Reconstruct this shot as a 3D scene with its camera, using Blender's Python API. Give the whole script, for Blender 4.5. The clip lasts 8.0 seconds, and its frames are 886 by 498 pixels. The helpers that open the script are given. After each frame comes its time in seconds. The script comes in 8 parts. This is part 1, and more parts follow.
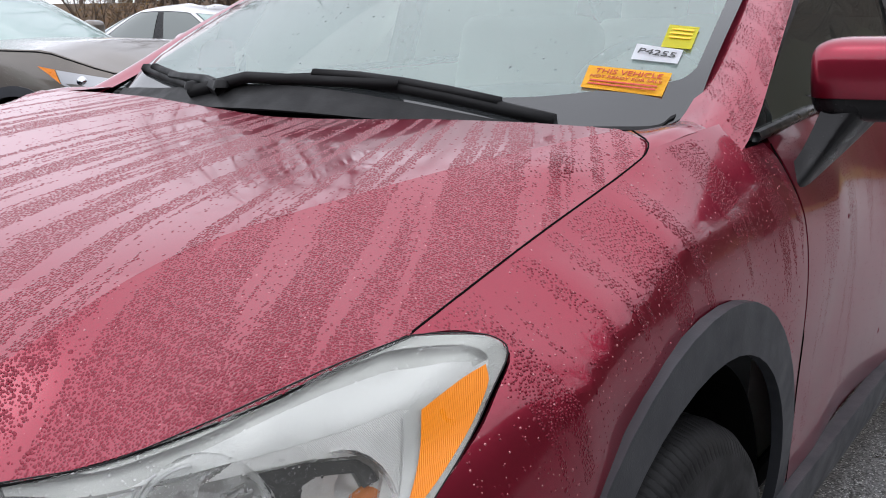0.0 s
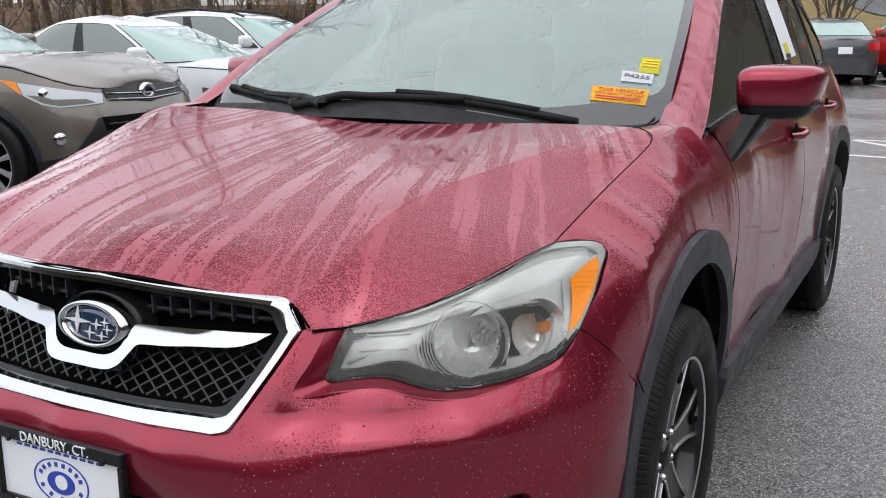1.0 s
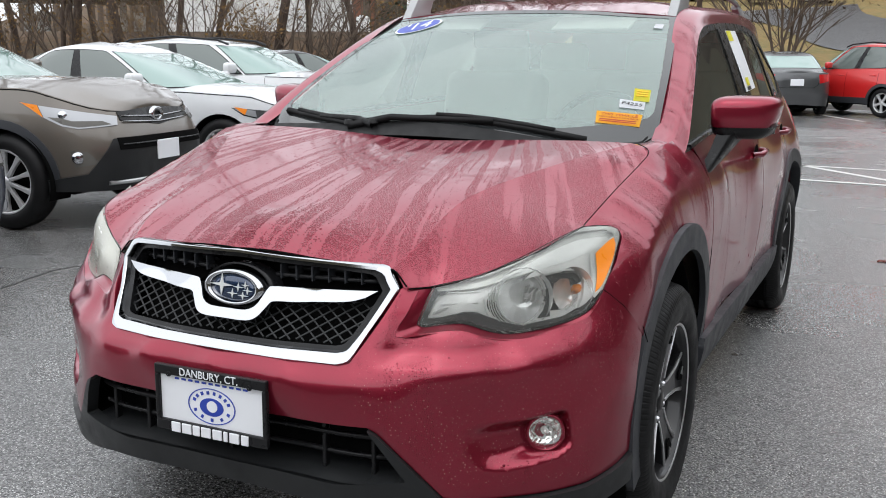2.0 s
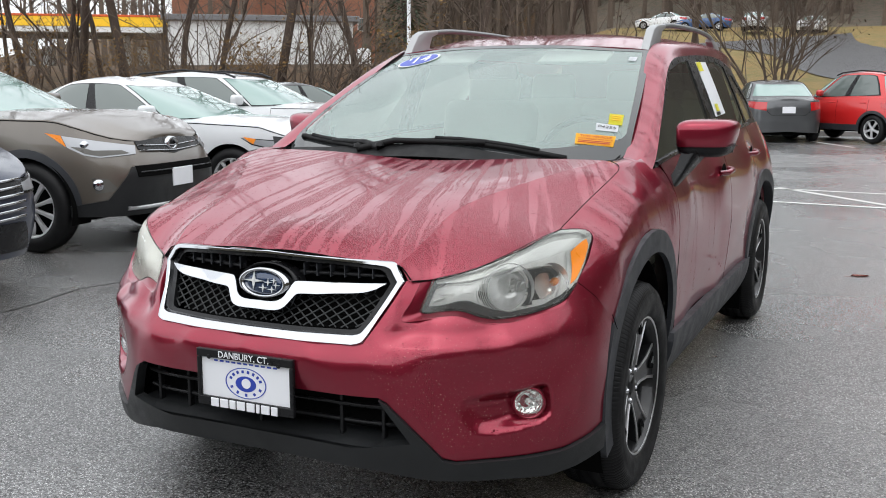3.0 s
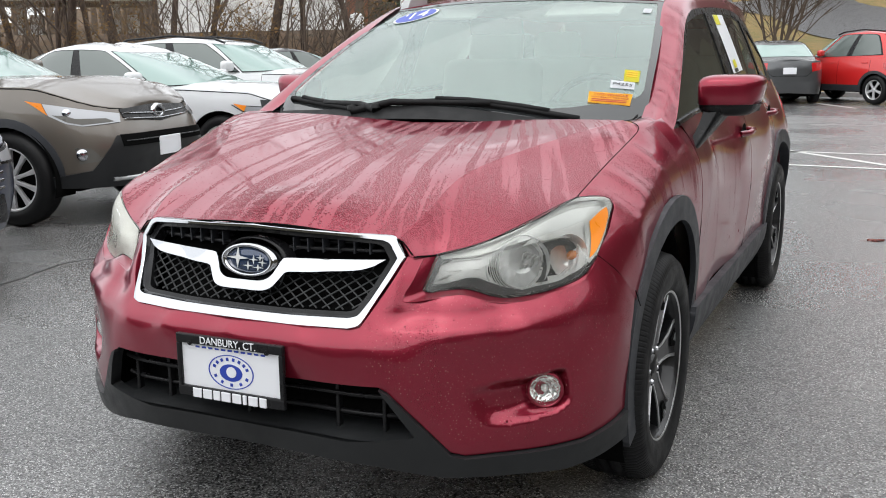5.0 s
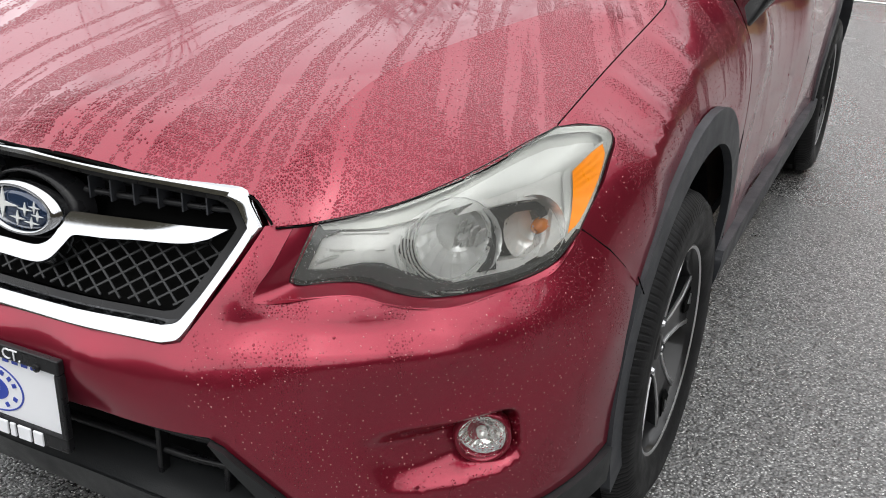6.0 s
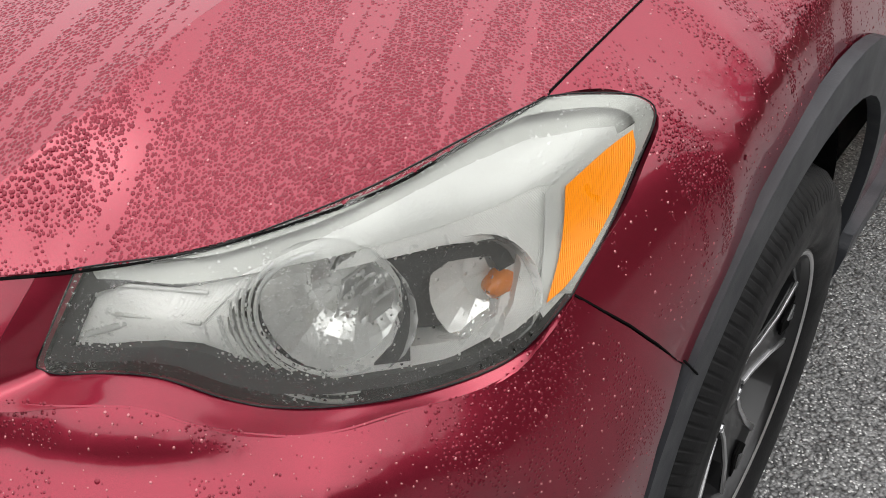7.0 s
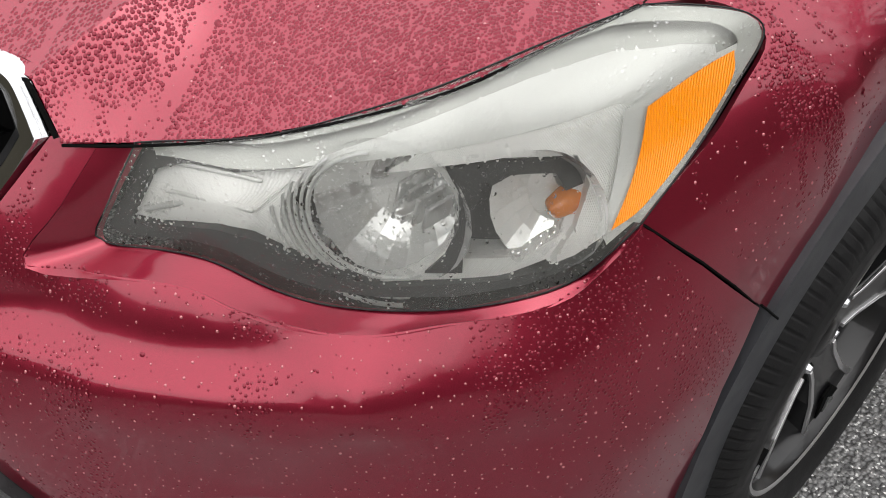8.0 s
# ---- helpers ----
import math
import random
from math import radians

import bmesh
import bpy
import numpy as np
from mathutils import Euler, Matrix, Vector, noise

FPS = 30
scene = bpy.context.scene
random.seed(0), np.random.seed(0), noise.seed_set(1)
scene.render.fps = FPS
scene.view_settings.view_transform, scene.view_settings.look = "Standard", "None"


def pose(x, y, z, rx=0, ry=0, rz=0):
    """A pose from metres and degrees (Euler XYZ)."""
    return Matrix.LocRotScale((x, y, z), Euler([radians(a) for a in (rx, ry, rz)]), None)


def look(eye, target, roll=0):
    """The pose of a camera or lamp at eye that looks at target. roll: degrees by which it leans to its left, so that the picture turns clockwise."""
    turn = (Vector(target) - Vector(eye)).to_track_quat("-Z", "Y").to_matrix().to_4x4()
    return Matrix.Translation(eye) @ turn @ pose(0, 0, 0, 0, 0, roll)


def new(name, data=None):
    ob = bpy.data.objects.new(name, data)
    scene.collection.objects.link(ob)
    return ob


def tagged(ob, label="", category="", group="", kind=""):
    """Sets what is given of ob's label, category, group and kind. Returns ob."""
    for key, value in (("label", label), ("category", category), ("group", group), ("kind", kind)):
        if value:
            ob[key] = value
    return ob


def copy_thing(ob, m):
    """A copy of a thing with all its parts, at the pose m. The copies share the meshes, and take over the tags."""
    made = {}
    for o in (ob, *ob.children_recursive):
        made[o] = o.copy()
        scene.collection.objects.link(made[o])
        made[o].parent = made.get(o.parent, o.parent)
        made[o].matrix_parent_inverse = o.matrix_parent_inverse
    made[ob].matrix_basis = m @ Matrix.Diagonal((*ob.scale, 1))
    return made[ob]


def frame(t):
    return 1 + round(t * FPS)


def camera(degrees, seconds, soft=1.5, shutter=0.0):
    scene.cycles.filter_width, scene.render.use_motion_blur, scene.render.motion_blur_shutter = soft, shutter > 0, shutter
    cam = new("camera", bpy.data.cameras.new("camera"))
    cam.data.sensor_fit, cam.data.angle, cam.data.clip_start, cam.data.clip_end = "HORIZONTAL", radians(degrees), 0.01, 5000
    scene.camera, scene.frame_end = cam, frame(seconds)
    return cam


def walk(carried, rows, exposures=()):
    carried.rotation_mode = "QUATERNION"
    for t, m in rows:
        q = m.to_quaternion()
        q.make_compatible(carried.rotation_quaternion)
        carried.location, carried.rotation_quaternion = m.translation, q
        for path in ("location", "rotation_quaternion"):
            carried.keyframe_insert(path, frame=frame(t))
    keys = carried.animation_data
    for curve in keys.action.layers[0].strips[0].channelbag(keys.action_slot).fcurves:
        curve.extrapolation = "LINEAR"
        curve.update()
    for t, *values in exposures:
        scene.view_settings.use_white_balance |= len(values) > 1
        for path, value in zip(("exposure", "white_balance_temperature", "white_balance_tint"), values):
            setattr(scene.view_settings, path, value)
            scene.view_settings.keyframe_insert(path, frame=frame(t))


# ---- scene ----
cam = camera(49.4, 8.0, soft=1.0)
PATH = [
    (0, (1.266, -1.13, 1.198), (0.126, 0.451, 0.749), 0.1),
    (0.5, (1.376, -1.548, 1.242), (0.397, 0.137, 0.793), -0.6),
    (1, (1.331, -2.012, 1.277), (0.409, -0.293, 0.831), -0.2),
    (1.5, (1.404, -2.345, 1.286), (0.507, -0.606, 0.876), -0.1),
    (1.7, (1.395, -2.456, 1.304), (0.519, -0.705, 0.894), 0.3),
    (2.8, (1.53, -2.976, 1.279), (0.711, -1.18, 0.956), 0.2),
    (3, (1.588, -3.002, 1.297), (0.728, -1.227, 0.967), -0.0),
    (3.5, (1.597, -3.052, 1.296), (0.737, -1.276, 0.971), -0.3),
    (4, (1.607, -3.063, 1.296), (0.75, -1.286, 0.962), -0.6),
    (4.2, (1.609, -3.065, 1.302), (0.757, -1.289, 0.957), -0.8),
    (5.5, (1.303, -2.343, 1.244), (0.469, -0.605, 0.71), 0.1),
    (6, (1.195, -1.815, 1.31), (0.39, -0.16, 0.529), 2.0),
    (6.5, (1.084, -1.355, 1.261), (0.188, 0.171, 0.33), 1.5),
    (7, (1.054, -1.091, 1.224), (0.121, 0.32, 0.157), 1.7),
    (7.5, (1.053, -1.046, 1.221), (0.076, 0.245, 0.047), 1.9),
    (8, (1.069, -1.019, 1.223), (0.027, 0.115, -0.053), 2.6),
]
walk(cam, [(t, look(eye, target, roll)) for t, eye, target, roll in PATH], exposures=((0.0, 0.52, 6250, 15), (1.0, 0.54, 6350, 12.5), (3.0, 0.61, 6450, 10), (4.2, 0.64, 6500, 10), (5.5, 0.69, 6600, 10), (6.5, 0.77, 6700, 10.5), (7.0, 0.78, 6750, 11), (8.0, 0.78, 6800, 12)))


# ---- world, sun, exposure ----
world = bpy.data.worlds.new("overcast")
scene.world = world
world.use_nodes = True
wn, wl = world.node_tree.nodes, world.node_tree.links
wn.clear()
w_sky = wn.new("ShaderNodeTexSky")
w_sky.sky_type = "NISHITA"
w_sky.sun_disc = False
w_sky.sun_elevation, w_sky.sun_rotation = radians(68), radians(160)
w_sky.air_density, w_sky.dust_density, w_sky.ozone_density = 1.0, 3.0, 1.0
w_grey = wn.new("ShaderNodeHueSaturation")
w_grey.inputs["Saturation"].default_value = 0.10
w_bg = wn.new("ShaderNodeBackground")
w_bg.inputs["Strength"].default_value = 0.15
w_out = wn.new("ShaderNodeOutputWorld")
wl.new(w_sky.outputs[0], w_grey.inputs["Color"])
w_cloud = wn.new("ShaderNodeMixRGB")  # an even cloud deck over the clear sky's gradient
w_cloud.inputs[0].default_value = 0.6
w_cloud.inputs[2].default_value = (9.0, 9.4, 9.8, 1)
wl.new(w_grey.outputs[0], w_cloud.inputs[1])
wl.new(w_cloud.outputs[0], w_bg.inputs["Color"])
wl.new(w_bg.outputs[0], w_out.inputs["Surface"])

sun = new("sun", bpy.data.lights.new("sun", "SUN"))
sun.data.energy, sun.data.angle, sun.data.color = 0.7, radians(140), (1.0, 0.98, 0.95)
sun.matrix_world = look((4, -11, 30), (0, 0, 0))


# ---- materials ----
class Mat:
    """A node material with short helpers."""

    def __init__(self, name, base=(0.5, 0.5, 0.5), rough=0.5, metal=0.0, **inputs):
        self.m = bpy.data.materials.new(name)
        self.m.use_nodes = True
        self.n, self.l = self.m.node_tree.nodes, self.m.node_tree.links
        self.b = self.n["Principled BSDF"]
        self.b.inputs["Base Color"].default_value = (*base, 1)
        self.b.inputs["Roughness"].default_value = rough
        self.b.inputs["Metallic"].default_value = metal
        for key, value in inputs.items():
            self.b.inputs[key.replace("_", " ")].default_value = value

    def node(self, kind, **inputs):
        nd = self.n.new("ShaderNode" + kind)
        for key, value in inputs.items():
            key = key.replace("_", " ")
            if isinstance(value, bpy.types.NodeSocket):
                self.l.new(value, nd.inputs[key])
            else:
                nd.inputs[key].default_value = value
        return nd

    def coords(self, scale=(1, 1, 1), turn=(0, 0, 0), kind="Object"):
        tc = self.n.new("ShaderNodeTexCoord")
        mp = self.n.new("ShaderNodeMapping")
        mp.inputs["Scale"].default_value = scale
        mp.inputs["Rotation"].default_value = [radians(a) for a in turn]
        self.l.new(tc.outputs[kind], mp.inputs["Vector"])
        return mp.outputs[0]

    def noise(self, vec, scale, detail=4, rough=0.55):
        return self.node("TexNoise", Vector=vec, Scale=scale, Detail=detail, Roughness=rough).outputs["Fac"]

    def ramp(self, fac, *stops):
        nd = self.n.new("ShaderNodeValToRGB")
        self.l.new(fac, nd.inputs[0])
        els = nd.color_ramp.elements
        while len(els) < len(stops):
            els.new(0.5)
        for el, (at, col) in zip(els, stops):
            el.position = at
            el.color = (col, col, col, 1) if isinstance(col, (int, float)) else (*col, 1)
        return nd.outputs[0]

    def math(self, op, a, b=0.0):
        nd = self.n.new("ShaderNodeMath")
        nd.operation = op
        for i, v in enumerate((a, b)):
            if isinstance(v, bpy.types.NodeSocket):
                self.l.new(v, nd.inputs[i])
            else:
                nd.inputs[i].default_value = v
        return nd.outputs[0]

    def mix(self, fac, a, b):
        nd = self.n.new("ShaderNodeMixRGB")
        for i, v in enumerate((fac, a, b)):
            if isinstance(v, bpy.types.NodeSocket):
                self.l.new(v, nd.inputs[i])
            else:
                nd.inputs[i].default_value = v if isinstance(v, (int, float)) else (*v, 1)
        return nd.outputs[0]

    def bump(self, height, strength, distance, normal=None):
        nd = self.n.new("ShaderNodeBump")
        nd.inputs["Strength"].default_value = strength
        nd.inputs["Distance"].default_value = distance
        self.l.new(height, nd.inputs["Height"])
        if normal is not None:
            self.l.new(normal, nd.inputs["Normal"])
        return nd.outputs[0]

    def to(self, key, socket):
        self.l.new(socket, self.b.inputs[key])
        return self


def beads(m, vec, scale, size, share=1.0):
    """Height of water beads: rounded caps at scattered points; share: how many of the points carry one."""
    v = m.n.new("ShaderNodeTexVoronoi")
    v.inputs["Scale"].default_value = scale
    v.inputs["Randomness"].default_value = 1.0
    m.l.new(vec, v.inputs["Vector"])
    pick = m.n.new("ShaderNodeSeparateColor")
    m.l.new(v.outputs["Color"], pick.inputs[0])
    r = m.math("ADD", m.math("MULTIPLY", pick.outputs[1], size * 0.6), size * 0.55)
    d = m.math("DIVIDE", v.outputs["Distance"], r)
    h = m.math("MAXIMUM", m.math("SUBTRACT", 1.0, m.math("MULTIPLY", d, d)), 0.0)
    h = m.math("MULTIPLY", m.math("POWER", h, 0.7), m.math("DIVIDE", r, size))
    if not isinstance(share, float) or share < 1.0:
        h = m.math("MULTIPLY", h, m.math("LESS_THAN", pick.outputs[0], share))
    return h


def wet_paint(name, base, coat=1.5, rough=0.03, run=(1, 1, 1)):
    """Metallic car paint under clear coat, with a thin film of rain on it; run: the way the film's traces are drawn out."""
    m = Mat(name, base, 0.29, 0.72, Coat_Weight=1.0, Coat_Roughness=rough, Coat_IOR=coat, Specular_IOR_Level=0.12, Specular_Tint=(0.90, 0.62, 0.68, 1))
    o = m.coords()
    fine = m.noise(o, 1400, 2)
    m.to("Base Color", m.mix(m.ramp(fine, (0.3, 0.0), (0.8, 1.0)), tuple(c * 0.8 for c in base), tuple(min(1, c * 1.25) for c in base)))
    film = m.noise(m.coords(run), 1.0, 4, 0.6)
    m.to("Coat Roughness", m.ramp(film, (0.38, rough), (0.66, rough + 0.09)))
    m.to("Coat Normal", m.bump(m.noise(o, 9, 2), 0.12, 0.002))
    return m.m


RED = (0.245, 0.015, 0.035)
M = {}
# one paint; weaker coats on sides and bumper stand in for darker reflections
M["paint_hood"] = wet_paint("red_paint_hood", RED, 1.56, 0.02, (40, 4, 4))
M["paint_pillar"] = wet_paint("red_paint_pillar", RED, 1.5, 0.04, (6, 60, 8))
M["paint"] = wet_paint("red_paint", RED, 1.43, 0.05, (14, 14, 3))
M["paint_side"] = wet_paint("red_paint_side", RED, 1.32, 0.04, (8, 20, 4))
M["paint_fender"] = wet_paint("red_paint_fender", RED, 1.47, 0.03, (8, 40, 5))
# opaque darker red: refraction and weaker sky reflection are put into the colour
M["bead"] = Mat("water_beads_over_red_paint", tuple(c * 0.72 for c in RED), 0.3, 0.4, Coat_Weight=1.0, Coat_Roughness=0.0, Coat_IOR=1.28, Specular_IOR_Level=0.1).m
# paler than the paint: the drops' glint is put into this colour
M["speck"] = Mat("rain_specks_painted_glint", (0.42, 0.10, 0.12), 0.12, 0.2, Coat_Weight=1.0, Coat_Roughness=0.0, Coat_IOR=1.5).m
M["water"] = Mat("rain_water", (1, 1, 1), 0.0, 0.0, IOR=1.33, Transmission_Weight=1.0).m


def plastic(name, base, rough, grain=350, depth=0.0006, wet=0.3, shine=0.5):
    m = Mat(name, base, rough, Specular_IOR_Level=shine)
    o = m.coords()
    m.to("Roughness", m.ramp(m.noise(o, 14, 4), (0.3, max(0.05, rough - wet)), (0.7, min(1, rough + 0.12))))
    h = m.math("ADD", m.noise(o, grain, 2), m.math("MULTIPLY", beads(m, o, 210, 0.3), 0.5))
    m.to("Normal", m.bump(h, 0.35, depth))
    m.to("Base Color", m.mix(m.noise(o, 6, 5), tuple(c * 0.75 for c in base), tuple(c * 1.3 for c in base)))
    return m.m


M["cladding"] = plastic("grey_plastic", (0.026, 0.028, 0.033), 0.5, 350, 0.0006, 0.08)
M["black"] = plastic("black_plastic", (0.009, 0.009, 0.010), 0.42, 350, 0.0006, 0.3, 0.25)
M["dark_cladding"] = plastic("dark_grey_plastic", (0.016, 0.017, 0.018), 0.42, 350, 0.0006, 0.12, 0.3)
M["rubber"] = plastic("tyre_rubber", (0.009, 0.009, 0.0095), 0.55, 300, 0.0008, 0.15, 0.18)
# near-black without shine: the shade of hollows is put into the base colour
M["void"] = Mat("recess_shade_black", (0.004, 0.004, 0.004), 0.9, Specular_IOR_Level=0.05).m
M["chrome"] = Mat("chrome", (0.50, 0.51, 0.53), 0.09, 1.0).m
M["silver"] = Mat("silver_paint", (0.55, 0.56, 0.57), 0.3, 0.7, Coat_Weight=0.6).m
M["machined"] = Mat("machined_alloy", (0.62, 0.62, 0.63), 0.28, 0.9).m
M["wheel_black"] = Mat("black_alloy", (0.010, 0.010, 0.011), 0.32, 0.1, Coat_Weight=0.4, Specular_IOR_Level=0.3).m
M["white"] = Mat("white_card", (0.78, 0.79, 0.82), 0.45).m
M["navy"] = Mat("navy_print", (0.02, 0.05, 0.36), 0.4).m
M["ink"] = Mat("black_ink", (0.015, 0.015, 0.016), 0.4).m
M["yellow"] = Mat("yellow_label", (0.72, 0.66, 0.02), 0.5).m
M["orange"] = Mat("orange_label", (0.95, 0.52, 0.012), 0.5).m
M["red_ink"] = Mat("red_ink", (0.5, 0.04, 0.02), 0.5).m


def pane(name, tint, rough=0.0, ior=1.5, mist=0.0, mist_col=(0.75, 0.85, 0.80), drop=(120, 0.28, 0.5), wet=0.0):
    """Thin glass: lets light through, mirrors at a slant, and may be misted."""
    m = Mat(name)
    m.n.remove(m.b)
    tr = m.node("BsdfTransparent", Color=(*tint, 1))
    gl = m.node("BsdfGlossy", Roughness=rough)
    fr = m.node("Fresnel", IOR=ior)
    o = m.coords()
    h = m.math("MULTIPLY", beads(m, o, *drop), m.ramp(m.noise(o, 5, 3), (0.42, wet), (0.6, 1.0)))
    nb = m.bump(h, 0.8, 0.0012)
    m.l.new(nb, gl.inputs["Normal"])
    m.l.new(nb, fr.inputs["Normal"])
    mx = m.n.new("ShaderNodeMixShader")
    m.l.new(m.math("MAXIMUM", fr.outputs[0], m.math("MULTIPLY", h, 0.30)) if wet else fr.outputs[0], mx.inputs[0])
    last = tr.outputs[0]
    if mist:
        df = m.node("BsdfDiffuse", Color=(*mist_col, 1))
        mm = m.n.new("ShaderNodeMixShader")
        m.l.new(m.math("MULTIPLY", m.ramp(m.noise(o, 3, 4), (0.3, 0.8), (0.7, 1.0)), mist), mm.inputs[0])
        m.l.new(last, mm.inputs[1])
        m.l.new(df.outputs[0], mm.inputs[2])
        last = mm.outputs[0]
    m.l.new(last, mx.inputs[1])
    m.l.new(gl.outputs[0], mx.inputs[2])
    m.l.new(mx.outputs[0], m.n["Material Output"].inputs["Surface"])
    return m.m


# besides condensation, the pale mist here stands in for reflected sky
M["screen"] = pane("windscreen_glass", (0.84, 0.94, 0.90), ior=2.1, mist=0.24, mist_col=(0.54, 0.76, 0.69), drop=(40, 0.03, 0.05))
M["clear_glass"] = pane("clear_side_glass", (0.86, 0.92, 0.89), ior=1.5, mist=0.02, drop=(60, 0.12, 0.06))
M["side_glass"] = pane("tinted_glass", (0.48, 0.56, 0.52), ior=1.85, mist=0.03, drop=(60, 0.12, 0.06))
# far lamp only: real haze, plus a slanting view's pale sheen painted in
M["hazed_lens"] = pane("hazed_lamp_lens", (0.95, 0.96, 0.92), ior=1.5, mist=0.50, mist_col=(0.86, 0.85, 0.76), drop=(210, 0.40, 0.8), wet=0.2)
M["lens"] = pane("lamp_lens", (0.95, 0.96, 0.94), ior=1.5, mist=0.05, mist_col=(0.92, 0.92, 0.86), drop=(210, 0.40, 0.8), wet=0.35)


# ---- mesh helpers ----
def part(name, bm, material, parent=None, label="", smooth=False):
    """Links a bmesh as one mesh object under a thing or a part."""
    me = bpy.data.meshes.new(name)
    bm.to_mesh(me)
    bm.free()
    me.materials.append(material)
    if smooth:
        me.shade_smooth()
    ob = new(name, me)
    if parent is not None:
        ob.parent = parent
    if label:
        tagged(ob, label)
    return ob


def sharp_smooth(bm, degrees=35):
    """Smooth faces, with edges past the angle kept sharp."""
    for f in bm.faces:
        f.smooth = True
    lim = radians(degrees)
    for e in bm.edges:
        if len(e.link_faces) == 2 and e.calc_face_angle(0) > lim:
            e.smooth = False
    return bm


def empty(name, m=None, **tags):
    ob = new(name)
    ob.empty_display_size = 0.2
    if m is not None:
        ob.matrix_world = m
    return tagged(ob, **tags)


def box(bm, size, m=None, bevel=0.0, segs=2):
    """A bevelled box into bm."""
    r = bmesh.ops.create_cube(bm, size=1.0, matrix=(m or Matrix()) @ Matrix.Diagonal((*size, 1)))
    if bevel:
        es = list({e for v in r["verts"] for e in v.link_edges})
        bmesh.ops.bevel(bm, geom=es, offset=bevel, segments=segs, profile=0.5, affect="EDGES")
    return bm


def lathe(bm, profile, m=None, segs=48, a0=0.0, a1=360.0):
    """Turns a profile of (radius, along) round the local z axis."""
    m = m or Matrix()
    full = abs(a1 - a0) > 359.9
    n = segs if full else segs + 1
    rings = []
    for i in range(n):
        a = radians(a0 + (a1 - a0) * i / segs)
        rings.append([bm.verts.new(m @ Vector((r * math.cos(a), r * math.sin(a), h))) for r, h in profile])
    for i in range(segs):
        p, q = rings[i], rings[(i + 1) % n]
        for k in range(len(profile) - 1):
            vs = []
            for v in (p[k], q[k], q[k + 1], p[k + 1]):
                if v not in vs:
                    vs.append(v)
            if len(vs) > 2:
                bm.faces.new(vs)
    return bm


def tube(bm, pts, radius, sides=8, taper=None):
    """A round bar along points; taper: radius at the far end."""
    pts = [Vector(p) for p in pts]
    rings = []
    for i, p in enumerate(pts):
        d = (pts[min(i + 1, len(pts) - 1)] - pts[max(i - 1, 0)]).normalized()
        s = d.cross(Vector((0, 0, 1)))
        s = s.normalized() if s.length > 0.05 else Vector((1, 0, 0))
        t = s.cross(d)
        k = i / max(1, len(pts) - 1)
        r = radius if taper is None else radius + (taper - radius) * k
        rings.append([bm.verts.new(p + (s * math.cos(2 * math.pi * j / sides) + t * math.sin(2 * math.pi * j / sides)) * r) for j in range(sides)])
    for a, b in zip(rings, rings[1:]):
        for j in range(sides):
            bm.faces.new((a[j], a[(j + 1) % sides], b[(j + 1) % sides], b[j]))
    bm.faces.new(rings[0])
    bm.faces.new(rings[-1])
    return bm


def prism(bm, outline, depth, m=None, bevel=0.0):
    """A flat outline of (x, y), raised along z by depth."""
    m = m or Matrix()
    vs = [bm.verts.new(m @ Vector((x, y, 0))) for x, y in outline]
    f = bm.faces.new(vs)
    r = bmesh.ops.extrude_face_region(bm, geom=[f])
    top = [g for g in r["geom"] if isinstance(g, bmesh.types.BMVert)]
    off = m.to_3x3() @ Vector((0, 0, depth))
    bmesh.ops.translate(bm, verts=top, vec=off)
    if bevel:
        es = [e for e in bm.edges if e.verts[0] in top and e.verts[1] in top]
        bmesh.ops.bevel(bm, geom=es, offset=bevel, segments=2, profile=0.5, affect="EDGES")
    bmesh.ops.recalc_face_normals(bm, faces=bm.faces)
    return bm


def spline(pts, n=8, closed=False):
    """Catmull-Rom through the points, n steps a span."""
    p = np.array(pts, float)
    k = len(p)
    out = []
    for i in range(k if closed else k - 1):
        if closed:
            a, b, c, d = p[(i - 1) % k], p[i], p[(i + 1) % k], p[(i + 2) % k]
        else:
            b, c = p[i], p[i + 1]
            a = p[i - 1] if i else 2 * b - c
            d = p[i + 2] if i + 2 < k else 2 * c - b
        for j in range(n):
            t = j / n
            out.append(0.5 * (2 * b + (c - a) * t + (2 * a - 5 * b + 4 * c - d) * t * t + (3 * b - a - 3 * c + d) * t ** 3))
    if not closed:
        out.append(p[-1])
    return np.array(out)


def plate(points):
    """A thin-plate surface through (a, b, value): returns value(a, b)."""
    p = np.array(points, float)
    n = len(p)

    def kern(d2):
        return np.where(d2 > 1e-12, 0.5 * d2 * np.log(np.maximum(d2, 1e-12)), 0.0)

    a = np.zeros((n + 3, n + 3))
    a[:n, :n] = kern(((p[:, None, :2] - p[None, :, :2]) ** 2).sum(2)) + 1e-7 * np.eye(n)
    a[:n, n], a[:n, n + 1:] = 1, p[:, :2]
    a[n, :n], a[n + 1:, :n] = 1, p[:, :2].T
    w = np.linalg.solve(a, np.concatenate([p[:, 2], np.zeros(3)]))

    def value(u, v):
        u, v = np.asarray(u, float), np.asarray(v, float)
        d2 = (u[..., None] - p[:, 0]) ** 2 + (v[..., None] - p[:, 1]) ** 2
        return kern(d2) @ w[:n] + w[n] + w[n + 1] * u + w[n + 2] * v

    return value


def inside(poly, q):
    x, y = q[:, 0], q[:, 1]
    c = np.zeros(len(q), bool)
    for (x0, y0), (x1, y1) in zip(poly, np.roll(poly, -1, 0)):
        if y0 == y1:
            continue
        hit = ((y0 > y) != (y1 > y)) & (x < (x1 - x0) * (y - y0) / (y1 - y0) + x0)
        c ^= hit
    return c


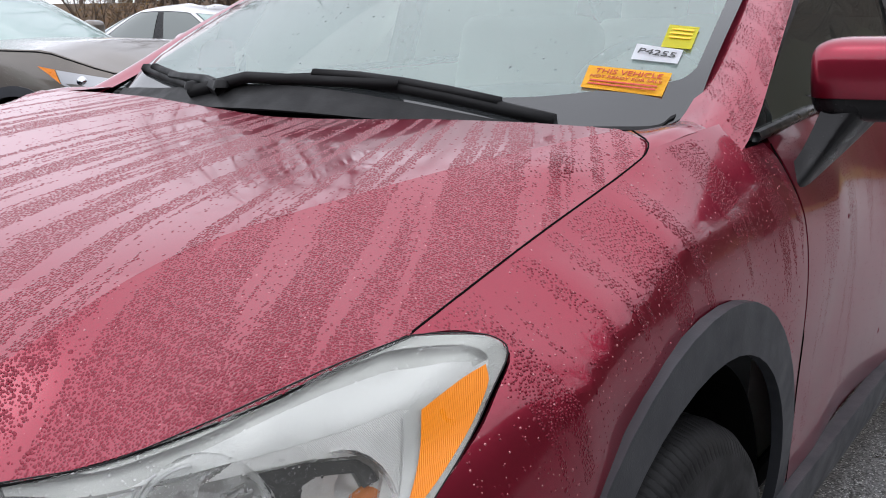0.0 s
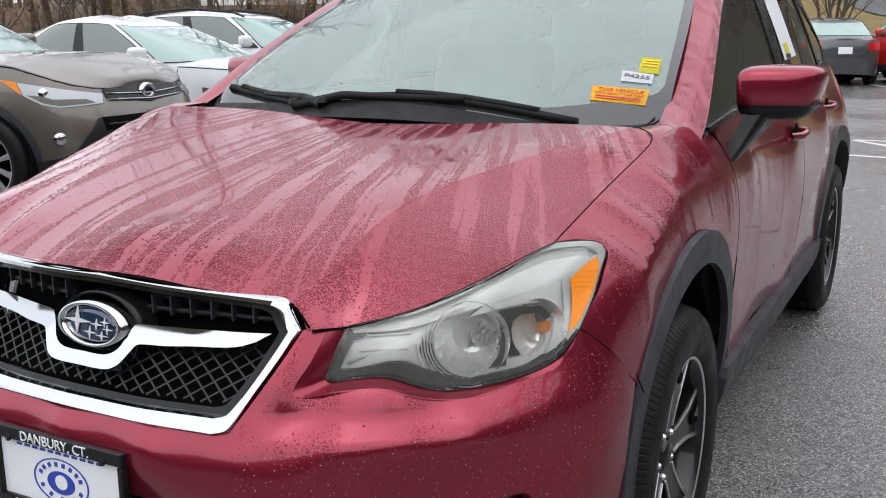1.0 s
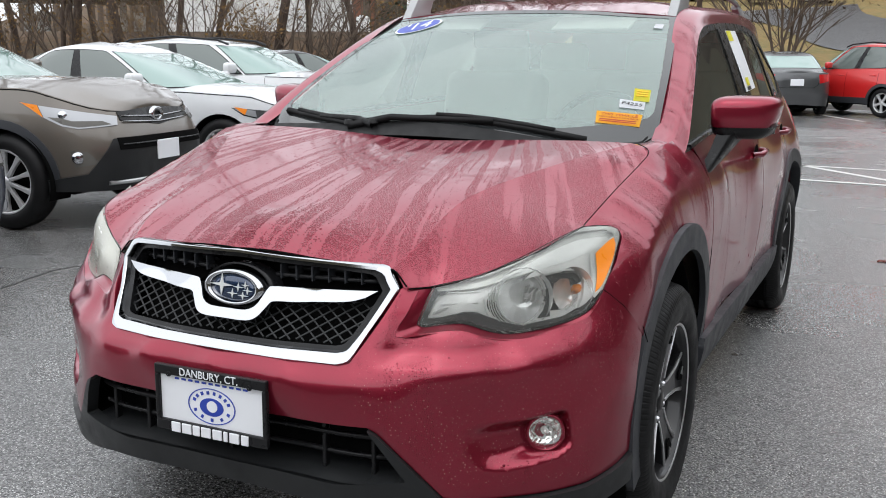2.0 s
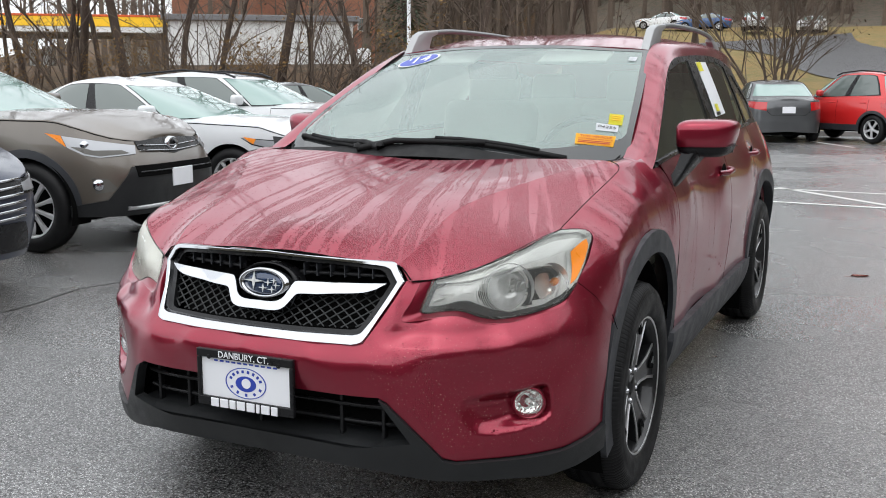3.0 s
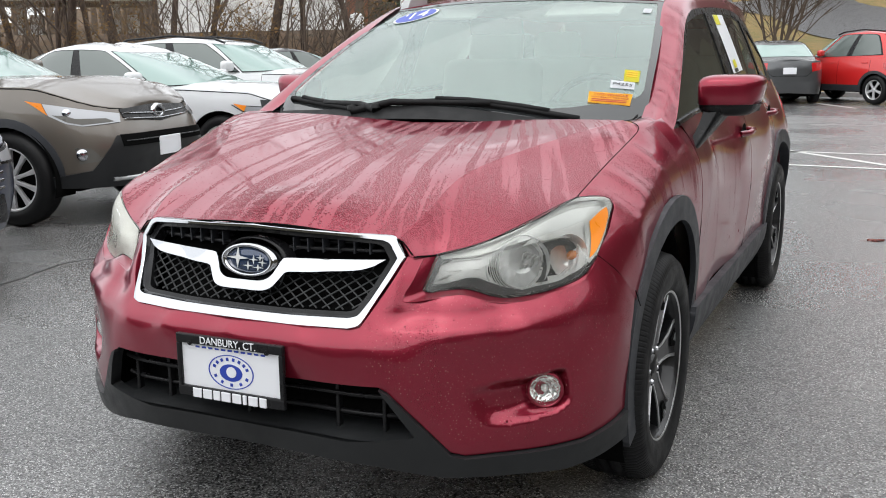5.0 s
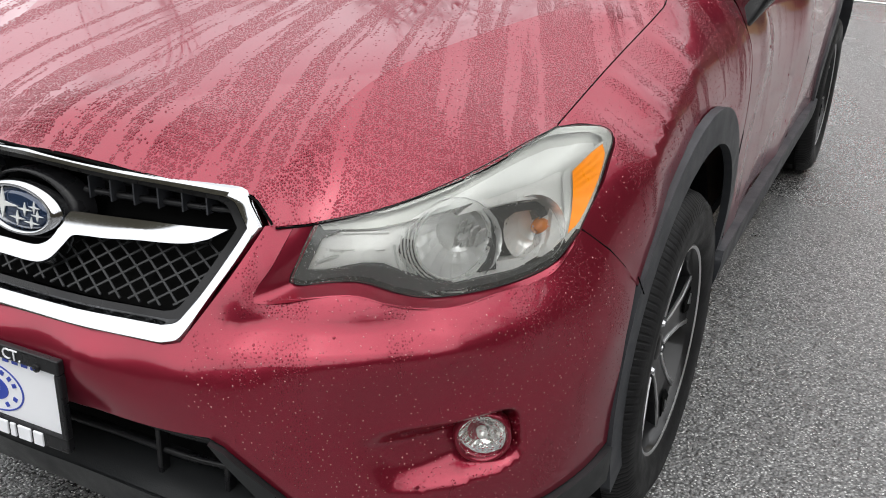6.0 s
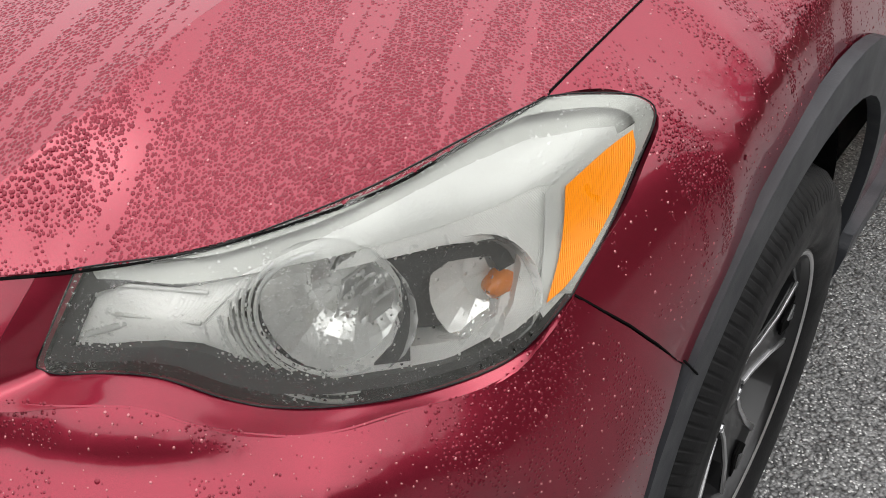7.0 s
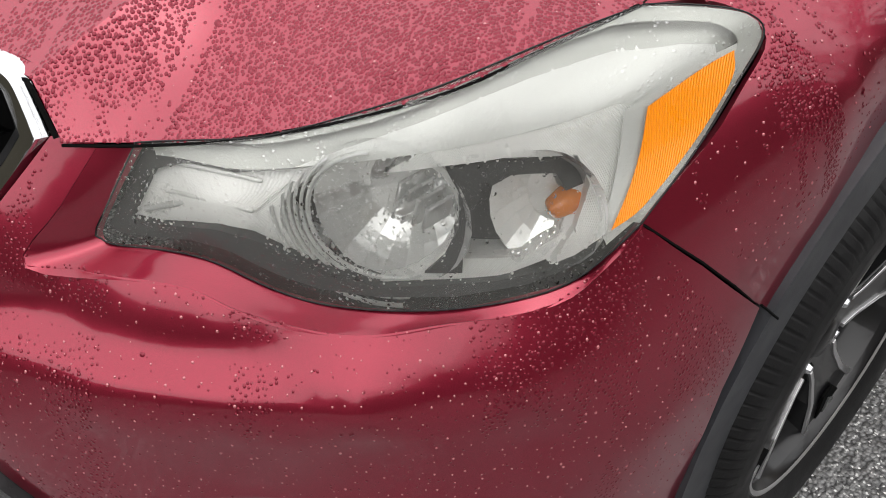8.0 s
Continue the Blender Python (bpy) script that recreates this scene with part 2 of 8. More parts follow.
def dense(outline, step):
    out = []
    o = np.array(outline, float)
    for a, b in zip(o, np.roll(o, -1, 0)):
        k = max(1, int(np.hypot(*(b - a)) / step + 0.5))
        out += [a + (b - a) * i / k for i in range(k)]
    return np.array(out)


def panel(name, outline, surf, step, material, parent, hint, holes=(), skirt=0.010, mirror=False, label="", lift=0.0):
    """A sheet cut to an outline in (u, v) on the surface surf(u, v) -> xyz, with its edge turned in by skirt."""
    from mathutils.geometry import delaunay_2d_cdt
    loops = [dense(o, step * 0.7) for o in (outline, *holes)]
    lo, hi = loops[0].min(0), loops[0].max(0)
    gu, gv = np.arange(lo[0] + step / 2, hi[0], step), np.arange(lo[1] + step / 2, hi[1], step)
    q = np.array([(u + (step / 2 if j % 2 else 0), v) for j, v in enumerate(gv) for u in gu]) if len(gu) and len(gv) else np.zeros((0, 2))
    if len(q):
        ok = inside(loops[0], q)
        for h in loops[1:]:
            ok &= ~inside(h, q)
        edge = np.concatenate(loops)
        for k in range(0, len(q)):
            if ok[k] and ((edge - q[k]) ** 2).sum(1).min() < (0.55 * step) ** 2:
                ok[k] = False
        q = q[ok]
    pts = np.concatenate(loops + [q])
    edges, base = [], 0
    for lp in loops:
        edges += [(base + i, base + (i + 1) % len(lp)) for i in range(len(lp))]
        base += len(lp)
    v2, _, tris, *_ = delaunay_2d_cdt([Vector(p) for p in pts], edges, [], 0, 1e-7)
    uv = np.array([(v.x, v.y) for v in v2])
    tris = np.array([t for t in tris if len(t) == 3])
    mid = uv[tris].mean(1)
    keep = inside(loops[0], mid)
    for h in loops[1:]:
        keep &= ~inside(h, mid)
    tris = tris[keep]
    e = 1e-3
    xyz = surf(uv[:, 0], uv[:, 1])
    nor = np.cross(surf(uv[:, 0] + e, uv[:, 1]) - surf(uv[:, 0] - e, uv[:, 1]), surf(uv[:, 0], uv[:, 1] + e) - surf(uv[:, 0], uv[:, 1] - e))
    nor /= np.maximum(np.linalg.norm(nor, axis=1)[:, None], 1e-12)
    turned = (nor @ np.array(hint)).mean() < 0
    if turned:
        nor = -nor
    xyz = xyz + nor * lift
    verts, normals = list(xyz), list(nor)
    faces = []
    for a, b, c in tris:
        ccw = (uv[b][0] - uv[a][0]) * (uv[c][1] - uv[a][1]) - (uv[b][1] - uv[a][1]) * (uv[c][0] - uv[a][0]) > 0
        faces.append((a, b, c) if ccw != turned else (a, c, b))
    if skirt:
        count = {}
        for f in faces:
            for a, b in ((f[0], f[1]), (f[1], f[2]), (f[2], f[0])):
                count[(a, b)] = count.get((a, b), 0) + 1
        rim = [(a, b) for a, b in count if (b, a) not in count]
        top, low = {}, {}
        for a, b in rim:
            for i in (a, b):
                if i not in top:
                    top[i] = len(verts)
                    verts.append(xyz[i])
                    normals.append(None)
                    low[i] = len(verts)
                    verts.append(xyz[i] - nor[i] * skirt)
                    normals.append(None)
            d = xyz[b] - xyz[a]
            out = np.cross(d, nor[a])
            out /= max(np.linalg.norm(out), 1e-9)
            for i in (top[a], top[b], low[a], low[b]):
                normals[i] = out
            faces.append((top[b], top[a], low[a], low[b]))
    obs = []
    for side in ((1, -1) if mirror else (1,)):
        me = bpy.data.meshes.new(name)
        vv = [(p[0] * side, p[1], p[2]) for p in verts]
        nn = [(p[0] * side, p[1], p[2]) for p in normals]
        me.from_pydata(vv, [], [tuple(int(i) for i in (f if side == 1 else f[::-1])) for f in faces])
        me.materials.append(material)
        me.shade_smooth()
        me.normals_split_custom_set_from_vertices(nn)
        ob = new(name, me)
        ob.parent = parent
        if label:
            tagged(ob, label)
        obs.append(ob)
    return obs


# ---- ground ----
def asphalt():
    """Wet asphalt: stones of two sizes in dark binder, with pools where the water stands over them."""
    m = Mat("wet_asphalt", (0.05, 0.05, 0.052), 0.4, IOR=1.4)
    o = m.coords()
    east = m.n.new("ShaderNodeSeparateXYZ")
    m.l.new(o, east.inputs[0])
    pool = m.noise(o, 0.35, 4, 0.5)
    patchy = m.noise(o, 1.6, 5)
    grit = m.node("TexVoronoi", Vector=o, Scale=125.0)
    small = m.node("TexVoronoi", Vector=o, Scale=290.0)
    gc, sc = m.n.new("ShaderNodeSeparateColor"), m.n.new("ShaderNodeSeparateColor")
    m.l.new(grit.outputs["Color"], gc.inputs[0])
    m.l.new(small.outputs["Color"], sc.inputs[0])
    dome = m.math("SUBTRACT", 1.0, m.math("MULTIPLY", grit.outputs["Distance"], 1.3))
    speck = m.math("SUBTRACT", 1.0, m.math("MULTIPLY", small.outputs["Distance"], 1.3))
    col = m.mix(m.ramp(gc.outputs[0], (0.25, 0.0), (1.0, 1.0)), (0.075, 0.075, 0.076), (0.31, 0.31, 0.307))
    col = m.mix(m.ramp(sc.outputs[0], (0.4, 0.0), (1.0, 0.7)), col, (0.24, 0.24, 0.238))
    col = m.mix(m.ramp(dome, (0.05, 0.9), (0.40, 0.0)), col, (0.010, 0.010, 0.011))
    col = m.mix(m.ramp(patchy, (0.35, 0.0), (0.7, 0.35)), col, (0.14, 0.14, 0.14))
    pale_east = m.math("MULTIPLY", m.ramp(m.math("MULTIPLY", east.outputs[0], 0.1), (0.10, 0.0), (0.28, 1.0)), m.ramp(m.noise(o, 0.7, 4, 0.6), (0.34, 0.30), (0.60, 1.0)))
    col = m.mix(pale_east, col, m.mix(m.ramp(gc.outputs[0], (0.2, 0.0), (1.0, 1.0)), (0.20, 0.198, 0.195), (0.42, 0.415, 0.41)))  # drier and paler eastwards, with the sky's sheen painted into the colour
    # pale specks: light grit, and wet glints painted into the colour
    col = m.mix(m.ramp(sc.outputs[2], (0.925, 0.0), (0.955, 1.0)), col, (0.62, 0.62, 0.61))
    m.to("Base Color", col)
    m.b.inputs["Coat IOR"].default_value = 1.46
    m.to("Coat Weight", m.ramp(pool, (0.40, 0.8), (0.58, 1.0)))
    m.to("Coat Roughness", m.ramp(pool, (0.42, 0.28), (0.60, 0.14)))
    m.to("Roughness", m.ramp(pool, (0.42, 0.38), (0.58, 0.22)))
    h = m.math("ADD", m.math("MULTIPLY", dome, m.math("ADD", gc.outputs[1], 0.5)), m.math("MULTIPLY", m.math("MULTIPLY", speck, sc.outputs[1]), 0.45))
    nd = m.n.new("ShaderNodeBump")
    nd.inputs["Distance"].default_value = 0.006
    m.l.new(m.ramp(pool, (0.42, 0.60), (0.62, 0.25)), nd.inputs["Strength"])
    m.l.new(h, nd.inputs["Height"])
    m.to("Normal", nd.outputs[0])
    m.l.new(nd.outputs[0], m.b.inputs["Coat Normal"])
    return m.m


M["asphalt"] = asphalt()
bm = bmesh.new()
bmesh.ops.create_grid(bm, x_segments=60, y_segments=60, size=300)
ground = tagged(part("ground", bm, M["asphalt"]), "dark wet asphalt of the car park, with puddles", "ground", kind="structure")

# ---- the red car: axle of the front wheels at y = 0, front towards -y ----
CAR_X = -0.02
car = empty("car", pose(CAR_X, 0, 0), label="wet dark red crossover car standing on wet asphalt", category="car")
WHEEL_BASE = 2.635

# -- body surfaces, right half --
CREASE = [(0.388, -0.752, 0.826), (0.412, -0.646, 0.880), (0.428, -0.434, 0.952), (0.56, -0.16, 1.015), (0.70, 0.10, 1.060)]
crease3 = [tuple(p) for p in spline(CREASE, 6)]
hood_in = plate([(0, -0.808, 0.850), (0, -0.765, 0.885), (0, -0.62, 0.922), (0, -0.43, 0.960), (0, -0.16, 1.004), (0, 0.12, 1.040),
                 (0.2, -0.790, 0.846), (0.2, -0.745, 0.878), (0.22, -0.62, 0.910), (0.26, -0.43, 0.954), (0.34, -0.16, 1.006), (0.35, 0.12, 1.052)] + crease3
                + [(-x, y, z) for x, y, z in crease3])
HOOD_EDGE = [(0.43, -0.757, 0.787), (0.474, -0.712, 0.788), (0.56, -0.655, 0.812), (0.663, -0.577, 0.860), (0.70, -0.49, 0.885), (0.722, -0.40, 0.900)]
SEAM = [(0.722, -0.40, 0.900), (0.736, -0.20, 0.958), (0.750, -0.02, 1.006), (0.757, 0.05, 1.028)]
edge3 = [tuple(p) for p in spline(HOOD_EDGE, 5)]
seam3 = [tuple(p) for p in spline(SEAM, 5)]
hood_out = plate(crease3 + edge3 + seam3[1:] + [(0.45, -0.64, 0.858), (0.50, -0.50, 0.912), (0.60, -0.45, 0.918), (0.64, -0.25, 0.966), (0.70, -0.05, 1.024), (0.750, 0.085, 1.045)])
side = plate([  # (y, z, x)
    (0.10, 1.040, 0.760), (0.20, 1.052, 0.768), (0.30, 1.060, 0.772),
    (-0.335, 0.878, 0.796), (-0.20, 0.925, 0.792), (-0.02, 0.970, 0.802), (0.15, 1.005, 0.802), (0.30, 1.020, 0.815),
    (-0.475, 0.763, 0.800), (-0.36, 0.80, 0.838), (-0.20, 0.86, 0.846), (0.0, 0.90, 0.852), (0.25, 0.93, 0.856),
    (-0.42, 0.70, 0.842), (-0.36, 0.66, 0.856), (-0.2, 0.76, 0.866), (0.0, 0.80, 0.873), (0.25, 0.78, 0.876), (0.45, 0.60, 0.874), (0.45, 0.36, 0.860),
    (0.40, 0.95, 0.858), (0.65, 1.04, 0.805), (0.65, 0.94, 0.862), (0.65, 0.85, 0.880), (0.65, 0.70, 0.877), (0.65, 0.50, 0.866), (0.65, 0.36, 0.858),
    (1.30, 1.065, 0.805), (1.36, 0.95, 0.866), (1.3, 0.86, 0.885), (1.3, 0.70, 0.881), (1.3, 0.50, 0.868), (1.3, 0.36, 0.860),
    (2.1, 1.085, 0.800), (2.1, 0.97, 0.868), (2.1, 0.88, 0.886), (2.1, 0.70, 0.882), (2.1, 0.50, 0.870), (2.1, 0.36, 0.862),
    (2.7, 1.10, 0.785), (2.7, 0.95, 0.866), (2.65, 0.78, 0.882), (3.1, 1.10, 0.745), (3.1, 0.90, 0.835), (3.1, 0.60, 0.855), (3.1, 0.36, 0.83),
    (3.45, 1.05, 0.62), (3.45, 0.80, 0.70), (3.45, 0.50, 0.72), (-0.52, 0.28, 0.828), (-0.50, 0.45, 0.845), (-0.50, 0.56, 0.835), (-0.45, 0.63, 0.845), (-0.52, 0.36, 0.835), (0.65, 0.24, 0.81), (1.3, 0.24, 0.815), (2.1, 0.24, 0.815)] + [(y, z, x) for x, y, z in seam3])
ARC = 0.85
FASCIA = [  # (x, y, z) of the bumper's skin
    (0, -0.900, 0.640), (0, -0.940, 0.605), (0, -0.942, 0.555), (0, -0.925, 0.49), (0, -0.900, 0.40), (0, -0.875, 0.32), (0, -0.84, 0.24),
    (0.20, -0.897, 0.638), (0.20, -0.935, 0.60), (0.20, -0.934, 0.54), (0.20, -0.915, 0.48), (0.22, -0.885, 0.36),
    (0.34, -0.882, 0.634), (0.36, -0.905, 0.595), (0.37, -0.908, 0.53), (0.42, -0.890, 0.47), (0.40, -0.868, 0.34),
    (0.41, -0.757, 0.787), (0.405, -0.815, 0.715), (0.428, -0.812, 0.688), (0.457, -0.787, 0.690), (0.52, -0.756, 0.697), (0.593, -0.716, 0.685), 
    (0.557, -0.734, 0.696), (0.632, -0.690, 0.676), (0.68, -0.650, 0.676), (0.722, -0.608, 0.690), (0.775, -0.543, 0.706), (0.80, -0.475, 0.763),
    (0.52, -0.805, 0.65), (0.52, -0.832, 0.605), (0.52, -0.832, 0.57), (0.61, -0.765, 0.62), (0.615, -0.758, 0.57), (0.70, -0.690, 0.63), (0.705, -0.680, 0.58), (0.785, -0.590, 0.64), (0.792, -0.578, 0.59), (0.62, -0.745, 0.50), (0.72, -0.668, 0.50),
    (0.85, -0.46, 0.63), (0.858, -0.46, 0.56), (0.868, -0.33, 0.623), (0.866, -0.37, 0.55), (0.861, -0.38, 0.40), (0.856, -0.40, 0.30),
    (0.563, -0.802, 0.40), (0.563, -0.799, 0.318), (0.67, -0.722, 0.40), (0.68, -0.708, 0.317), (0.75, -0.645, 0.46), (0.802, -0.575, 0.40), (0.802, -0.565, 0.316), (0.55, -0.79, 0.26), (0.78, -0.57, 0.25)]


def arc(x, y):
    return ARC * math.atan2(x, -y)


fascia_r = plate([(s * arc(x, y), z, math.hypot(x, y)) for x, y, z in FASCIA for s in ((1, -1) if x else (1,))])


def step01(t):
    t = np.clip(t, 0, 1)
    return t * t * (3 - 2 * t)


def on_fascia(a, z):
    """The bumper's skin, drawn in under the lamp so that a ledge stands out below."""
    k = np.clip((np.asarray(z) - 0.612) / (0.690 - 0.612), 0, 1)
    r = fascia_r(a, z) - 0.012 * np.sin(math.pi * k) ** 2 * step01((np.abs(a) - 0.345) / 0.07) * step01((0.70 - np.abs(a)) / 0.14)
    return np.stack([r * np.sin(a / ARC), -r * np.cos(a / ARC), z], -1)


def on_hood_in(x, y):
    return np.stack([x, y, hood_in(x, y)], -1)


def on_hood_out(x, y):
    return np.stack([x, y, hood_out(x, y)], -1)


FENDER_LINE = [(-0.40, 0.78), (-0.30, 0.822), (-0.20, 0.868), (-0.07, 0.914), (0.0, 0.933), (0.08, 0.938), (0.17, 0.930), (0.45, 0.912), (1.1, 0.893), (2.4, 0.90)]


def fender_crease(y, z):
    """The pressed line that rises from the lamp over the wheel and dies out towards the door."""
    y = np.asarray(y, float)
    d = np.asarray(z, float) - np.interp(y, *zip(*FENDER_LINE))
    w = np.where(d > 0, 0.070, 0.105)
    k = np.clip(1 - (np.sqrt(d * d + 0.007 ** 2) - 0.007) / w, 0, 1) ** 2
    return 0.0105 * k * step01((y + 0.37) / 0.10) * (1 - 0.8 * step01((y + 0.08) / 0.40)) * step01((2.4 - y) / 1.2)


def on_side(y, z):
    return np.stack([side(y, z) + fender_crease(y, z), y, z], -1)


def xy(pts):
    return [(p[0], p[1]) for p in pts]


def az(pts):
    return [(arc(p[0], p[1]), p[2]) for p in pts]


# -- hood --
front = [(0.388 * k / 6, -0.808 + 0.056 * abs(k / 6) ** 2.2) for k in range(-6, 7)]
crease_r = np.array(xy(crease3))
rear_in = [(0.35, 0.125), (0.0, 0.115), (-0.35, 0.125)]
hood = empty("hood")
hood.parent = car
panel("hood_centre", np.concatenate([front, crease_r[1:], rear_in, (crease_r * (-1, 1))[::-1][:-1]]), on_hood_in, 0.03, M["paint_hood"], hood, (0, 0, 1), skirt=0.0)
edge_out = np.array(xy(edge3))
seam_r = np.array(xy(seam3))
panel("hood_flank", np.concatenate([crease_r[::-1], edge_out, seam_r[1:], [(0.752, 0.075), (0.735, 0.092)]]), on_hood_out, 0.025, M["paint_hood"], hood, (0, 0, 1), skirt=0.0, mirror=True)

# -- bumper --
LAMP_TOP = [(0.470, 0.787), (0.509, 0.796), (0.555, 0.808), (0.585, 0.821), (0.624, 0.842), (0.663, 0.864), (0.701, 0.888), (0.723, 0.898)]
LAMP_REAR = [(0.723, 0.898), (0.766, 0.897), (0.785, 0.890), (0.796, 0.875), (0.799, 0.845), (0.801, 0.80), (0.799, 0.764)]
LAMP_LOW = [(0.799, 0.764), (0.792, 0.746), (0.779, 0.723), (0.758, 0.708), (0.716, 0.694), (0.662, 0.683), (0.623, 0.681), (0.592, 0.689), (0.556, 0.703), (0.523, 0.706), (0.470, 0.699), (0.452, 0.704), (0.452, 0.711), (0.470, 0.787)]
lens_y = plate([(x, z, y) for x, y, z in edge3[3:]] + [(x, z, y) for x, y, z in [(0.455, -0.757, 0.702), (0.465, -0.735, 0.75), (0.775, -0.355, 0.893), (0.797, -0.335, 0.875), (0.80, -0.40, 0.82), (0.80, -0.475, 0.763), (0.78, -0.523, 0.722), (0.72, -0.592, 0.697), (0.633, -0.655, 0.687), (0.546, -0.708, 0.708), (0.55, -0.705, 0.76), (0.65, -0.632, 0.77), (0.70, -0.578, 0.815), (0.74, -0.53, 0.79), (0.755, -0.45, 0.86)]])
lamp_outline = np.concatenate([spline(LAMP_TOP, 4)[:-1], spline(LAMP_REAR, 4)[:-1], spline(LAMP_LOW[:-2], 4), [LAMP_LOW[-2]]])


def on_lens(x, z):
    return np.stack([x, lens_y(x, z), z], -1)


def lamp_edge(pts):
    return [(arc(x, float(lens_y(x, z))), z) for x, z in pts]


bumper_low = [(0.858, -0.392, 0.40), (0.856, -0.396, 0.345), (0.846, -0.46, 0.330), (0.80, -0.572, 0.316), (0.727, -0.658, 0.314), (0.64, -0.74, 0.316), (0.575, -0.79, 0.315), (0.545, -0.81, 0.325), (0.419, -0.89, 0.485), (0.400, -0.899, 0.497)]
SHELF = [(0.428, -0.812, 0.688), (0.457, -0.787, 0.690), (0.52, -0.756, 0.697), (0.557, -0.734, 0.696), (0.593, -0.716, 0.685), (0.632, -0.690, 0.676), (0.68, -0.650, 0.676), (0.722, -0.608, 0.690), (0.775, -0.543, 0.706), (0.793, -0.505, 0.735), (0.80, -0.475, 0.763)]
low_edge = [tuple(p) for p in spline(LAMP_LOW[:-2], 4)][::-1]
NOTCH = [tuple(float(c) for c in on_fascia(np.array(a), np.array(z))) for a, z in az([(0.452, -0.745, 0.783), (0.438, -0.778, 0.735)])]
SHELF_LINE = [tuple(float(c) for c in p) for p in spline([NOTCH[0], NOTCH[1], SHELF[0], SHELF[2], SHELF[3], SHELF[4], SHELF[5], SHELF[6], SHELF[7], SHELF[8], SHELF[9], SHELF[10]], 4)]
right_line = (az([(0.345, -0.880, 0.632), (0.411, -0.757, 0.784)]) + az(SHELF_LINE)
              + az([(float(side(-0.43, 0.720)), -0.43, 0.718), (float(side(-0.39, 0.680)), -0.39, 0.678)])
              + az([(0.866, -0.352, 0.639), (0.864, -0.378, 0.55), (0.860, -0.388, 0.46)]) + az(bumper_low))
left_line = [(-a, z) for a, z in right_line][::-1]
POCKET = spline(az([(0.575, -0.80, 0.480), (0.702, -0.70, 0.503), (0.770, -0.622, 0.512), (0.785, -0.605, 0.464), (0.779, -0.608, 0.414), (0.736, -0.657, 0.388), (0.622, -0.763, 0.382)]), 5, True)
bumper = panel("bumper", np.array(right_line + [(arc(0.2, -0.91), 0.497), (0, 0.496), (arc(-0.2, -0.91), 0.497)] + left_line + [(0, 0.630)]),
               on_fascia, 0.018, M["paint"], car, (0, -1, 0), holes=(POCKET, POCKET * (-1, 1)), skirt=0.012)[0]


def on_pocket(a, z):
    """The fog lamp's pocket: sinks from its rim, deepest round the lamp."""
    base = on_fascia(a, z)
    q = np.stack([np.abs(a), z], -1).reshape(-1, 2)
    rim = dense(POCKET, 0.0015)
    d = np.sqrt(((q[:, None] - rim[None]) ** 2).sum(2)).min(1).reshape(np.shape(a))
    lean = np.clip((np.abs(a) - POCKET[:, 0].min()) / 0.16, 0, 1)
    q = np.clip(d / 0.042, 0, 1)
    k = 0.050 * q * q * (3 - 2 * q) * lean
    base[..., 1] += k * 0.9
    base[..., 0] -= 0.5 * k * np.sign(a)
    return base


FOG = (0.723, -0.650, 0.452)
pocket = panel("fog_lamp_pocket", POCKET, on_pocket, 0.009, M["paint"], bumper, (0, -1, 0), skirt=0.0, mirror=True)
low_line = az([(0.470, -0.85, 0.372), (0.400, -0.893, 0.493), (0.419, -0.885, 0.481), (0.545, -0.81, 0.321), (0.575, -0.79, 0.311), (0.64, -0.74, 0.312), (0.727, -0.658, 0.310), (0.80, -0.572, 0.312), (0.846, -0.47, 0.326), (0.857, -0.396, 0.339), (0.857, -0.396, 0.268), (0.818, -0.523, 0.250), (0.76, -0.60, 0.243), (0.68, -0.69, 0.255), (0.53, -0.81, 0.262), (0.38, -0.86, 0.285)])
lip = panel("lower_lip", np.array(low_line + [(0, 0.287)] + [(-a, z) for a, z in low_line][::-1] + [(arc(-0.3, -0.87), 0.345), (0, 0.350), (arc(0.3, -0.87), 0.345)]), on_fascia, 0.025, M["dark_cladding"], bumper, (0, -1, 0), skirt=0.03, lift=0.012)[0]

# -- fender and doors --
FA, RA = 0.445, 0.445


def arch(cy, r, a0, a1, n=20):
    return [(cy - 0.04 + r * math.cos(radians(a0 + (a1 - a0) * k / n)), 0.365 + 1.025 * r * math.sin(radians(a0 + (a1 - a0) * k / n))) for k in range(n + 1)]


def front_arch(r, a0, a1, n=24):
    """The front arch is wider behind the wheel's crown than ahead of it."""
    out = []
    for k in range(n + 1):
        a = radians(a0 + (a1 - a0) * k / n)
        c = math.cos(a)
        out.append((0.055 + r * c * (0.95 if c < 0 else 0.852), 0.36 + 1.025 * r * math.sin(a)))
    return out


lamp_rear = [(float(lens_y(x, z)), z) for x, z in spline(LAMP_REAR, 4)]
fen = lamp_rear + [(-0.43, 0.721), (-0.39, 0.681), (-0.352, 0.642), (-0.325, 0.62)]
seam_yz = [(p[1], p[2]) for p in seam3][::-1][:-1]
panel("fender", np.array(fen + front_arch(0.452, 140, -2) + [(0.47, 0.33), (0.468, 0.42), (0.46, 0.60), (0.42, 0.90), (0.395, 1.0), (0.375, 1.024), (0.30, 1.022), (0.30, 1.058), (0.20, 1.052), (0.09, 1.040)] + seam_yz),
      on_side, 0.02, M["paint_fender"], car, (1, 0, 0), mirror=True)
panel("front_door", np.array([(0.475, 0.425), (0.466, 0.60), (0.426, 0.90), (0.41, 1.0), (0.40, 1.03), (0.65, 1.045), (1.30, 1.068), (1.46, 1.072), (1.50, 0.70), (1.50, 0.425)]), on_side, 0.022, M["paint_side"], car, (1, 0, 0), mirror=True)
